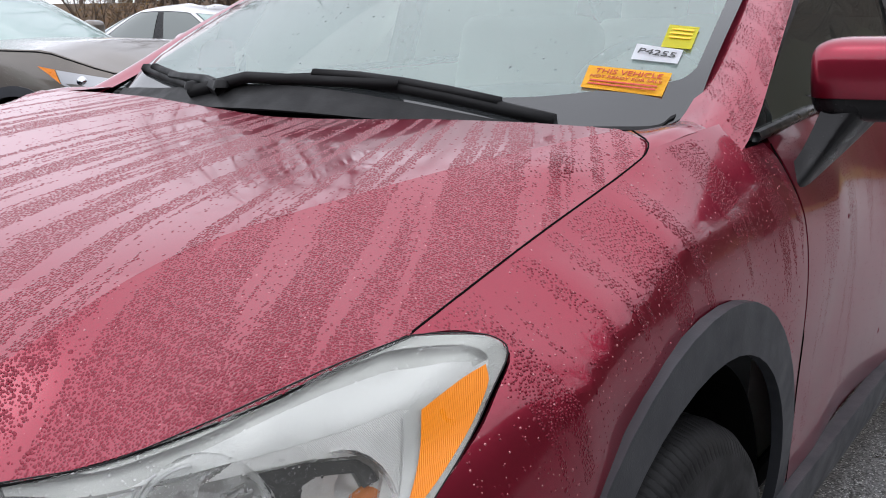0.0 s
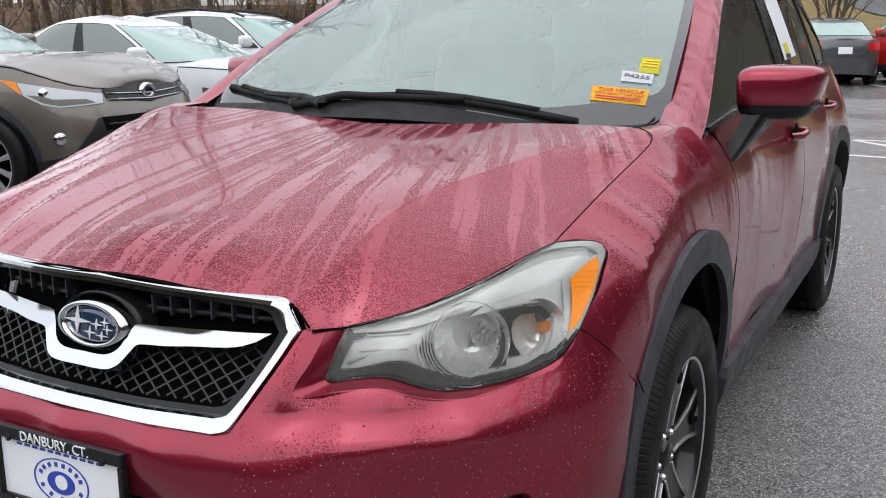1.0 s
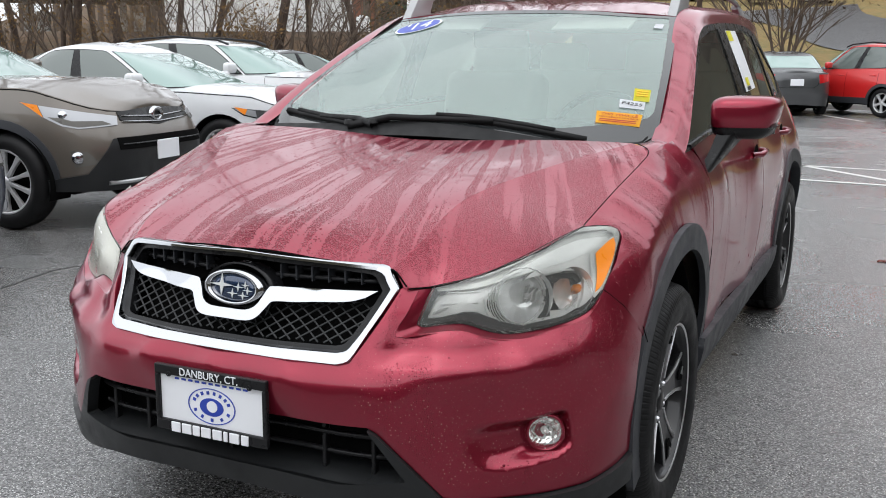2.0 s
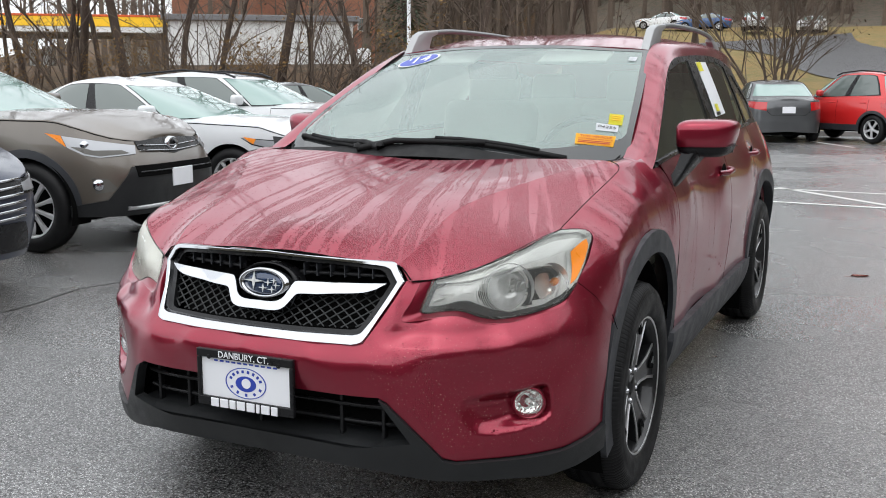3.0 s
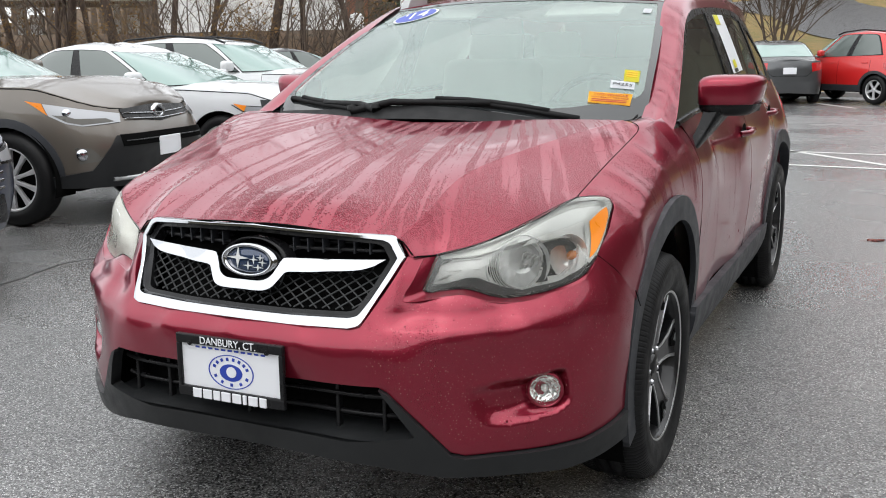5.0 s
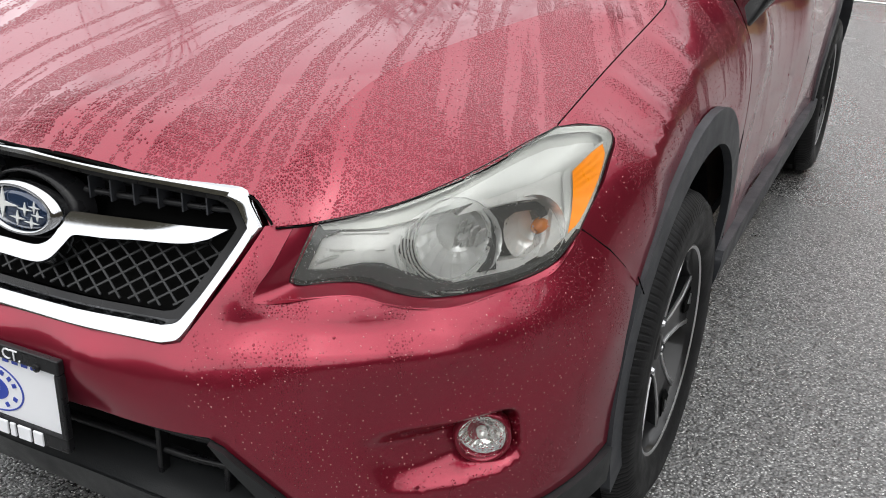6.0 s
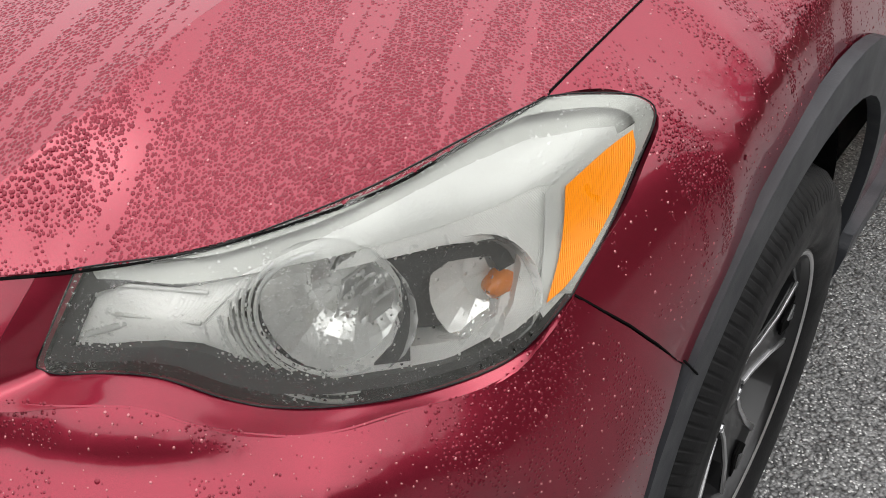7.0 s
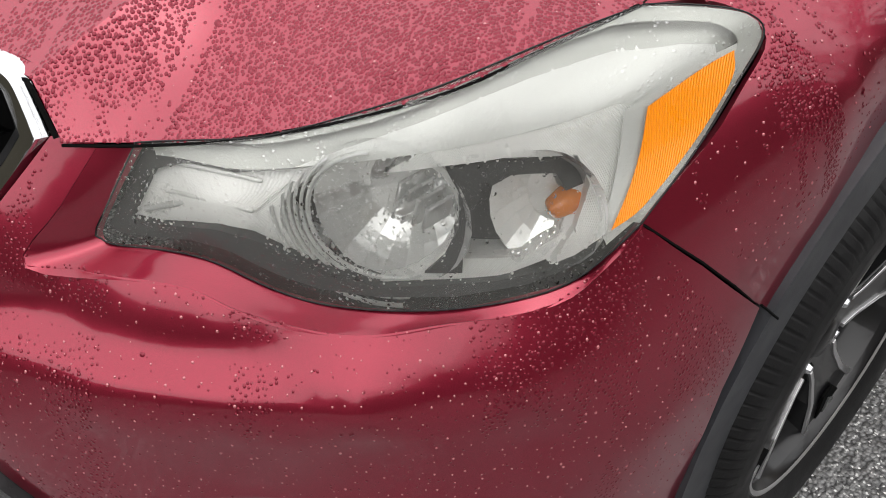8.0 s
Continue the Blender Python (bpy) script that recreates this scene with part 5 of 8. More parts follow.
def wiper(blade, arm, parent):
    w = empty("wiper")
    w.parent = parent
    (x0, y0), (x1, y1) = blade
    pts = [screen_at(x0 + (x1 - x0) * k / 6, y0 + (y1 - y0) * k / 6, 0.007) for k in range(7)]
    bm = bmesh.new()
    tube(bm, pts, 0.013, 6)
    part("blade", bm, M["rubber"], w, smooth=True)
    bm = bmesh.new()
    tube(bm, [(x, y, z + 0.010) for x, y, z in pts[1:6]], 0.010, 6)
    part("blade_spine", bm, M["rubber"], w, smooth=True)
    bm = bmesh.new()
    (ax, ay), (bx, by) = arm
    tube(bm, [screen_at(ax, ay, 0.012), screen_at(ax + (bx - ax) * 0.3, ay + (by - ay) * 0.3, 0.022), screen_at(bx, by, 0.018)], 0.016, 6, 0.010)
    part("arm", bm, M["rubber"], w, smooth=True)
    bm = bmesh.new()
    lathe(bm, [(0.001, 0.018), (0.014, 0.014), (0.018, 0.0)], Matrix.Translation(screen_at(ax, ay, 0.018)), 14)
    part("pivot", bm, M["rubber"], w, smooth=True)


wiper(((-0.08, 0.208), (0.52, 0.236)), ((-0.30, 0.190), (0.22, 0.214)), car)
wiper(((-0.655, 0.350), (-0.27, 0.196)), ((-0.20, 0.180), (-0.46, 0.268)), car)
# black printed border of the glass
M["frit"] = Mat("black_glass_border", (0.02, 0.022, 0.023), 0.05, 0.0, IOR=1.7).m
inner_b = np.concatenate([spline([(-0.565, 1.062), (-0.35, 0.985), (0, 0.945), (0.35, 0.985), (0.565, 1.062)], 6), spline([(0.575, 1.03), (0.637, 0.70), (0.676, 0.46), (0.679, 0.415), (0.668, 0.385), (0.640, 0.362)], 6), spline([(0.60, 0.345), (0.35, 0.245), (0, 0.20), (-0.35, 0.245), (-0.60, 0.345)], 6), spline([(-0.640, 0.362), (-0.668, 0.385), (-0.679, 0.415), (-0.676, 0.46), (-0.63, 0.70), (-0.575, 1.03)], 6)])
panel("glass_border", scr_o, on_screen, 0.03, M["frit"], car, (0, -1, 1), holes=(inner_b,), skirt=0.0, lift=0.0015)


low_e = spline([(0.69, 0.32), (0.64, 0.27), (0.35, 0.175), (0, 0.135), (-0.35, 0.175), (-0.64, 0.27), (-0.69, 0.32)], 6)
top_e = [(x, y + 0.058 * max(0.0, 1 - (abs(x + 0.12) / 0.62) ** 2) + 0.004) for x, y in low_e][::-1]
panel("cowl_cover", np.array([(x, y - 0.004) for x, y in low_e] + top_e), on_screen, 0.03, M["rubber"], car, (0, -1, 1), skirt=0.004, lift=0.005)


def sticker(name, corners, material, label, category):
    """A paper label behind the glass, by its four corners on the screen (x, y)."""
    bm = bmesh.new()
    p = [Vector(screen_at(x, y, 0.005)) for x, y in corners]
    n = 6
    grid = [[p[0].lerp(p[1], i / n).lerp(p[3].lerp(p[2], i / n), j / n) for i in range(n + 1)] for j in range(n + 1)]
    vs = [[bm.verts.new(q) for q in row] for row in grid]
    for a, b in zip(vs, vs[1:]):
        for i in range(n):
            bm.faces.new((a[i], a[i + 1], b[i + 1], b[i]))
    bmesh.ops.solidify(bm, geom=bm.faces[:], thickness=0.0006)
    root = empty(name, None, label=label, category=category)
    part("paper", bm, material, root)
    ex, ey = (p[1] - p[0]).normalized(), (p[0] - p[3]).normalized()
    ez = ex.cross(ey).normalized()
    ey = ez.cross(ex)
    c = (p[0] + p[1] + p[2] + p[3]) / 4 + ez * 0.002
    m = Matrix(((ex.x, ey.x, ez.x, c.x), (ex.y, ey.y, ez.y, c.y), (ex.z, ey.z, ez.z, c.z), (0, 0, 0, 1)))
    root.location.x = CAR_X
    return root, m, (p[1] - p[0]).length, (p[0] - p[3]).length


st, m, w, h = sticker("windscreen_label", [(0.510, 0.372), (0.654, 0.387), (0.658, 0.340), (0.522, 0.320)], M["orange"], "orange label behind the windscreen, printed with a notice", "label")
words("lettering", "THIS VEHICLE", 0.018, M["red_ink"], st, m @ Matrix.Translation((0, h * 0.26, 0)), 0.0003, w * 0.8)
words("lettering", "NOT READY FOR SALE", 0.011, M["red_ink"], st, m @ Matrix.Translation((0, h * 0.02, 0)), 0.0003, w * 0.85)
for k in range(2):
    bm = bmesh.new()
    box(bm, (w * 0.8, h * 0.06, 0.0006), m @ Matrix.Translation((0, -h * (0.17 + 0.14 * k), 0)))
    part("print_bar", bm, M["red_ink"], st)
st, m, w, h = sticker("stock_label", [(0.564, 0.442), (0.646, 0.449), (0.652, 0.411), (0.573, 0.401)], M["white"], "white handwritten stock label behind the windscreen", "label")
words("lettering", "P4255", 0.022, M["ink"], st, m, 0.0003, w * 0.78)
st, m, w, h = sticker("inspection_label", [(0.593, 0.511), (0.644, 0.522), (0.656, 0.456), (0.607, 0.444)], M["yellow"], "yellow inspection label behind the windscreen", "label")
for k in range(3):
    bm = bmesh.new()
    box(bm, (w * 0.7, h * 0.07, 0.0006), m @ Matrix.Translation((0, h * (0.28 - 0.18 * k), 0)))
    part("print_bar", bm, M["orange"], st)
st, m, w, h = sticker("toll_tag", [(0.535, 0.985), (0.565, 0.995), (0.568, 0.955), (0.538, 0.945)], M["white"], "small white tag behind the top of the windscreen", "label")
# blue oval with the model year
oval = empty("year_label", pose(CAR_X, 0, 0), label="blue oval label with a two-digit year on the windscreen", category="label")
yc = Vector(screen_at(-0.405, 0.905, 0.004))
ey = Vector(screen_at(-0.405, 0.95, 0.004)) - yc
ex = Vector(screen_at(-0.36, 0.905, 0.004)) - yc
ex.normalize()
ez = ex.cross(ey).normalized()
ey = ez.cross(ex)
om = Matrix(((ex.x, ey.x, ez.x, yc.x), (ex.y, ey.y, ez.y, yc.y), (ex.z, ey.z, ez.z, yc.z), (0, 0, 0, 1)))
bm = bmesh.new()
lathe(bm, [(0.0001, 0.0), (1.0, 0.0), (1.0, -0.001)], om @ Matrix.Diagonal((0.105, 0.062, 1, 1)), 40)
part("oval", bm, M["white"], oval)
bm = bmesh.new()
lathe(bm, [(0.0001, 0.0014), (0.91, 0.0014), (0.91, 0.0)], om @ Matrix.Diagonal((0.105, 0.062, 1, 1)), 40)
part("oval_field", bm, M["navy"], oval)
words("lettering", "'14", 0.105, M["white"], oval, om @ Matrix.Translation((0, 0, 0.0022)), 0.0005)

# -- door mirrors --
for sd in (1, -1):
    mir = empty("door_mirror")
    mir.parent = car

    def shell(bm, cx, cy, cz, sx, sy, sz, z0, z1, p=4.2, n=32, k=20):
        rows = []
        for j in range(k + 1):
            v = -math.pi / 2 + math.pi * j / k
            rows.append([])
            for i in range(n):
                u = 2 * math.pi * i / n
                c = lambda t: math.copysign(abs(math.cos(t)) ** (2 / p), math.cos(t))
                s = lambda t: math.copysign(abs(math.sin(t)) ** (2 / p), math.sin(t))
                x, y, z = sx * c(v) * c(u), sy * c(v) * s(u), sz * s(v)
                if y > 0:
                    y *= 0.35
                x *= 1.0 + 0.12 * z / sz
                z = min(max(z, z0), z1)
                rows[-1].append(bm.verts.new((sd * (cx + x + 0.10 * z), cy + y + 0.35 * x, cz + z)))
        for a, b in zip(rows, rows[1:]):
            for i in range(n):
                bm.faces.new((a[i], a[(i + 1) % n], b[(i + 1) % n], b[i]))
        bmesh.ops.remove_doubles(bm, verts=bm.verts, dist=1e-5)
        bmesh.ops.recalc_face_normals(bm, faces=bm.faces)
        return bm
    mx, my = (0.938, 0.60) if sd == 1 else (0.862, 0.74)  # the far one is folded
    bm = shell(bmesh.new(), mx, my, 1.118, 0.098, 0.11, 0.068, -0.030, 0.2)
    part("cap", bm, M["paint"], mir, smooth=True)
    bm = shell(bmesh.new(), mx, my + 0.004, 1.116, 0.099, 0.105, 0.068, -0.2, -0.026)
    part("lower_shell", bm, M["black"], mir, smooth=True)
    loft("mirror_foot", [[(0.815, 0.42, 0.945), (0.845, 0.47, 1.00), (0.870, 0.50, 1.085)], [(0.852, 0.43, 0.940), (0.885, 0.48, 1.00), (0.935, 0.52, 1.085)], [(0.850, 0.56, 0.950), (0.890, 0.60, 1.00), (0.935, 0.63, 1.060)], [(0.820, 0.62, 0.955), (0.85, 0.65, 1.00), (0.885, 0.66, 1.060)], [(0.815, 0.42, 0.945), (0.845, 0.47, 1.00), (0.870, 0.50, 1.085)]] if sd == 1 else
         [[(-0.815, 0.42, 0.945), (-0.845, 0.47, 1.00), (-0.870, 0.50, 1.085)], [(-0.852, 0.43, 0.940), (-0.885, 0.48, 1.00), (-0.935, 0.52, 1.085)], [(-0.850, 0.56, 0.950), (-0.890, 0.60, 1.00), (-0.935, 0.63, 1.060)], [(-0.820, 0.62, 0.955), (-0.85, 0.65, 1.00), (-0.885, 0.66, 1.060)], [(-0.815, 0.42, 0.945), (-0.845, 0.47, 1.00), (-0.870, 0.50, 1.085)]], 4, M["black"], mir, mirror=False)
    bm = bmesh.new()
    box(bm, (0.17, 0.004, 0.11), pose(sd * mx, my + 0.04, 1.118), 0.001)
    part("mirror_glass", bm, M["chrome"], mir)

# -- door handles, window strips, roof rails, tail lamps --
for sd in (1, -1):
    for yy, zz in ((1.36, 0.935), (2.22, 0.965)):
        h = empty("door_handle")
        h.parent = car
        x0 = float(side(yy, zz))
        bm = bmesh.new()
        tube(bm, [(sd * (x0 + 0.002), yy - 0.10, zz - 0.003), (sd * (x0 + 0.030), yy - 0.07, zz), (sd * (x0 + 0.034), yy, zz + 0.002), (sd * (x0 + 0.030), yy + 0.07, zz + 0.003), (sd * (x0 + 0.002), yy + 0.10, zz + 0.003)], 0.012, 8)
        part("grip", bm, M["paint"], h, smooth=True)
        # near-black disc painted for the shade in the handle's cup
        bm = bmesh.new()
        lathe(bm, [(0.001, 0.0), (0.030, 0.002), (0.036, 0.004)], Matrix.Translation((sd * (x0 - 0.001), yy - 0.02, zz)) @ Matrix.Rotation(radians(90 * sd), 4, "Y") @ Matrix.Diagonal((1, 1.6, 1, 1)), 20)
        part("cup_shade", bm, M["void"], h, smooth=True)
    bm = bmesh.new()
    tube(bm, [(sd * (float(cabin(y, z)) + 0.004), y, z) for y, z in ((0.335, 1.036), (0.65, 1.055), (1.3, 1.076), (2.1, 1.096), (2.5, 1.106))], 0.009, 6)
    part("window_strip", bm, M["black"], car, smooth=True)
    M["rail_grey"] = M.get("rail_grey") or Mat("rail_grey", (0.17, 0.175, 0.18), 0.4, 0.3).m
    M["foot_grey"] = M.get("foot_grey") or Mat("rail_foot_grey", (0.34, 0.345, 0.35), 0.4, 0.3).m
    rail = empty("roof_rail")
    rail.parent = car
    pts = [(0.566, 1.34, 1.563), (0.566, 1.6, 1.582), (0.566, 2.1, 1.588), (0.555, 2.55, 1.575), (0.54, 2.85, 1.525)]
    bm = bmesh.new()
    tube(bm, [(sd * x, y, z) for x, y, z in spline(pts, 4)], 0.012, 8)
    part("bar", bm, M["rail_grey"], rail, smooth=True)
    foot = [(1.10, 1.452), (1.135, 1.492), (1.185, 1.545), (1.25, 1.566), (1.40, 1.579), (1.40, 1.560), (1.335, 1.540), (1.31, 1.50), (1.30, 1.460)]
    for x0, o in ((0.566, foot), (0.545, [(4.0 - y, z - 0.012) for y, z in foot][::-1])):
        bm = bmesh.new()
        prism(bm, o, 0.036, Matrix(((0, 0, 1, sd * x0 - 0.018), (1, 0, 0, 0), (0, 1, 0, 0), (0, 0, 0, 1))), 0.009)
        sharp_smooth(bm, 40)
        part("foot", bm, M["foot_grey"], rail)
    M["tail_red"] = M.get("tail_red") or Mat("tail_lamp_red", (0.45, 0.012, 0.015), 0.12, 0.0, Coat_Weight=1.0).m
    panel("tail_lamp", np.array([(3.12, 0.98), (3.20, 1.06), (3.46, 1.04), (3.46, 0.86), (3.22, 0.86)]) * (1, 1), (lambda y, z, sd=sd: np.stack([side(y, z) * sd, y, z], -1)), 0.03, M["tail_red"], car, (sd, 0, 0), skirt=0.01, lift=0.012)
# hatch and rear bumper close the back
loft("tailgate", [[(x, 3.20 - 0.05 * (x / 0.5) ** 2, 1.47) for x in np.linspace(-0.5, 0.5, 7)], [(x * 1.2, 3.44 - 0.06 * (x / 0.5) ** 2, 1.08) for x in np.linspace(-0.5, 0.5, 7)], [(x * 1.3, 3.53 - 0.08 * (x / 0.5) ** 2, 0.80) for x in np.linspace(-0.5, 0.5, 7)], [(x * 1.4, 3.52 - 0.08 * (x / 0.5) ** 2, 0.38) for x in np.linspace(-0.5, 0.5, 7)]], 4, M["paint"], car, mirror=False)

# -- cabin --
M["fabric"] = plastic("dark_seat_fabric", (0.035, 0.035, 0.037), 0.9, 600, 0.001, 0.0)
M["seat_cloth"] = plastic("ivory_seat_fabric", (0.44, 0.43, 0.39), 0.9, 600, 0.001, 0.0)
M["fabric_pale"] = plastic("grey_trim", (0.60, 0.59, 0.55), 0.85, 500, 0.001, 0.0)
loft("dashboard", [[(x, 0.26 + 0.18 * (x / 0.7) ** 2, 1.03) for x in np.linspace(-0.68, 0.68, 7)], [(x, 0.55, 1.055 + (0.03 if x > 0 else 0)) for x in np.linspace(-0.70, 0.70, 7)], [(x, 0.78, 1.03) for x in np.linspace(-0.70, 0.70, 7)], [(x, 0.82, 0.70) for x in np.linspace(-0.70, 0.70, 7)]], 4, M["fabric"], car, mirror=False)
wheel_m = Matrix.Translation((0.36, 0.90, 1.0)) @ Matrix.Rotation(radians(65), 4, "X")
steer = empty("steering_wheel")
steer.parent = car
bm = bmesh.new()
lathe(bm, [(0.185 + 0.014 * math.cos(t), 0.014 * math.sin(t)) for t in np.linspace(0, 2 * math.pi, 9)], wheel_m, 40)
part("ring", bm, M["fabric"], steer, smooth=True)
bm = bmesh.new()
box(bm, (0.34, 0.05, 0.02), wheel_m, 0.008)
part("spoke", bm, M["fabric"], steer)
bm = bmesh.new()
box(bm, (0.13, 0.11, 0.05), wheel_m, 0.02)
part("hub", bm, M["fabric"], steer)


def seat(x, y, wide):
    s = empty("seat")
    s.parent = car
    bm = bmesh.new()
    box(bm, (wide, 0.50, 0.18), pose(x, y, 0.60, 6, 0, 0), 0.06, 3)
    part("cushion", bm, M["seat_cloth"], s, smooth=True)
    bm = bmesh.new()
    box(bm, (wide, 0.16, 0.62), pose(x, y + 0.30, 0.93, -14, 0, 0), 0.06, 3)
    part("backrest", bm, M["seat_cloth"], s, smooth=True)
    for dx in ((0,) if wide < 0.7 else (-0.38, 0.38)):
        bm = bmesh.new()
        box(bm, (0.27, 0.11, 0.18), pose(x + dx, y + 0.40, 1.29, -12, 0, 0), 0.045, 3)
        part("headrest", bm, M["seat_cloth"], s, smooth=True)


seat(0.37, 1.30, 0.50)
seat(-0.37, 1.30, 0.50)
seat(0, 2.25, 1.20)
bm = bmesh.new()
box(bm, (0.22, 0.03, 0.065), pose(0, 0.80, 1.365, 15, 0, 0), 0.012, 2)
part("rear_view_mirror", bm, M["black"], car)
bm = bmesh.new()
box(bm, (1.0, 1.8, 0.02), pose(0, 2.15, 1.455), 0.0)
part("headlining", bm, M["fabric_pale"], car)
for sd in (1, -1):
    bm = bmesh.new()
    box(bm, (0.30, 0.13, 0.012), pose(sd * 0.30, 0.99, 1.425, 20, 0, 0), 0.004)
    part("sun_visor", bm, M["fabric_pale"], car)
    loft("door_card", [[(0.79, 0.5, 1.04), (0.79, 1.4, 1.06), (0.78, 2.5, 1.09)], [(0.78, 0.5, 0.4), (0.78, 1.4, 0.4), (0.78, 2.5, 0.4)]] if sd == 1 else [[(-0.79, 0.5, 1.04), (-0.79, 1.4, 1.06), (-0.78, 2.5, 1.09)], [(-0.78, 0.5, 0.4), (-0.78, 1.4, 0.4), (-0.78, 2.5, 0.4)]], 3, M["fabric_pale"], car, mirror=False)
bm = bmesh.new()
box(bm, (1.5, 2.6, 0.04), pose(0, 2.0, 0.42), 0.0)
part("cabin_floor", bm, M["fabric"], car)
# price sheet inside the rear side window
sheet = empty("price_sheet", pose(CAR_X, 0, 0), label="long white price sheet with yellow corners inside the side window", category="price sheet")
o = np.array([(1.555, 1.415), (1.80, 1.42), (1.90, 1.175), (1.61, 1.165)])
panel("paper", o, on_cabin, 0.05, M["white"], sheet, (1, 0, 0.3), skirt=0.0, lift=-0.001)
panel("corner_mark", np.array([(1.560, 1.413), (1.66, 1.416), (1.67, 1.375), (1.568, 1.372)]), on_cabin, 0.05, M["yellow"], sheet, (1, 0, 0.3), skirt=0.0, lift=0.001)
panel("corner_mark", np.array([(1.66, 1.222), (1.74, 1.224), (1.75, 1.19), (1.668, 1.188)]), on_cabin, 0.05, M["yellow"], sheet, (1, 0, 0.3), skirt=0.0, lift=0.001)
panel("print_block", np.array([(1.65, 1.184), (1.75, 1.187), (1.755, 1.172), (1.655, 1.169)]), on_cabin, 0.05, M["ink"], sheet, (1, 0, 0.3), skirt=0.0, lift=0.001)


# -- rain on the car: beads and runs of drops --
def lattice_noise(seed):
    table = np.random.RandomState(seed).rand(256, 256)

    def value(u, v):
        i, j = np.floor(u).astype(int), np.floor(v).astype(int)
        a, b = u - i, v - j
        a, b = a * a * (3 - 2 * a), b * b * (3 - 2 * b)
        t = lambda p, q: table[p & 255, q & 255]
        return (t(i, j) * (1 - a) + t(i + 1, j) * a) * (1 - b) + (t(i, j + 1) * (1 - a) + t(i + 1, j + 1) * a) * b

    return lambda u, v, n=4: sum(value(u * 2.03 ** k + 17.3 * k, v * 2.03 ** k + 5.1 * k) * 0.56 ** k for k in range(n)) / sum(0.56 ** k for k in range(n))


def scatter(lo, hi, step, seed):
    """One jittered point to each cell of a staggered grid."""
    rs = np.random.RandomState(seed)
    gu, gv = np.meshgrid(np.arange(lo[0], hi[0], step), np.arange(lo[1], hi[1], step * 0.9))
    gu[1::2] += step / 2
    q = np.stack([gu.ravel(), gv.ravel()], 1)
    return q + rs.uniform(-0.33, 0.33, q.shape) * step, rs


def drops(label, surf, q, r, side_x=1, tall=0.22, material="bead", sides=8):
    """Domes of water on a surface, drawn out a little down the slope."""
    e = 1e-3
    u, v = q[:, 0], q[:, 1]
    p = surf(u, v)
    n = np.cross(surf(u + e, v) - surf(u - e, v), surf(u, v + e) - surf(u, v - e))
    n /= np.maximum(np.linalg.norm(n, axis=1)[:, None], 1e-12)
    if (n @ np.array((0.35, -0.5, 0.8))).mean() < 0:
        n = -n
    t = np.array((0, 0, -1.0)) + n * n[:, 2:3]
    t += np.array((0, -1e-3, 0))
    t /= np.linalg.norm(t, axis=1)[:, None]
    b = np.cross(n, t)
    rs = np.random.RandomState(len(q))
    long = 1.0 + 0.45 * rs.rand(len(q)) ** 2
    hi = tall * (0.8 + 0.4 * rs.rand(len(q)))
    ang = np.arange(sides) * 2 * math.pi / sides
    rings = []
    for rad, up in ((1.0, -0.05), (0.66, 0.66)):
        w = (t[:, None] * (np.cos(ang)[None, :, None] * long[:, None, None]) + b[:, None] * np.sin(ang)[None, :, None]) * rad
        rings.append(p[:, None] + r[:, None, None] * (w + n[:, None] * (up * hi)[:, None, None]))
    apex = (p + n * (r * hi)[:, None])[:, None]
    vs = np.concatenate(rings + [apex], 1)
    if side_x < 0:
        vs[..., 0] *= -1
    k = 2 * sides + 1
    base = (np.arange(len(q)) * k)[:, None]
    j = np.arange(sides)
    j2 = (j + 1) % sides
    quads = np.stack([base + j, base + j2, base + j2 + sides, base + j + sides], -1).reshape(-1, 4)
    tris = np.stack([base + sides + j, base + sides + j2, base + 2 * sides + 0 * j], -1).reshape(-1, 3)
    if side_x < 0:
        quads, tris = quads[:, ::-1], tris[:, ::-1]
    me = bpy.data.meshes.new("rain_drops")
    me.from_pydata(vs.reshape(-1, 3).tolist(), [], quads.tolist() + tris.tolist())
    me.materials.append(M[material])
    me.shade_smooth()
    ob = new("rain_drops", me)
    ob.location.x = CAR_X
    return tagged(ob, label, "water drops", kind="stuff")


streak = lattice_noise(3)
patch = lattice_noise(8)


def hood_wet(x, y):
    """How densely the hood is beaded: bands that fan out from the windscreen's foot."""
    fan = (x / (1.15 - y)) + 0.016 * (patch(x * 5, y * 5, 2) - 0.5)
    return streak(fan * 58 + 40, y * 2.1 + 20, 5)


def flank_wet(x, y):
    """On the flanks the beads close up towards the lamp."""
    return hood_wet(x, y) + 0.20 * np.clip((-0.40 - y) / 0.28, 0, 1)


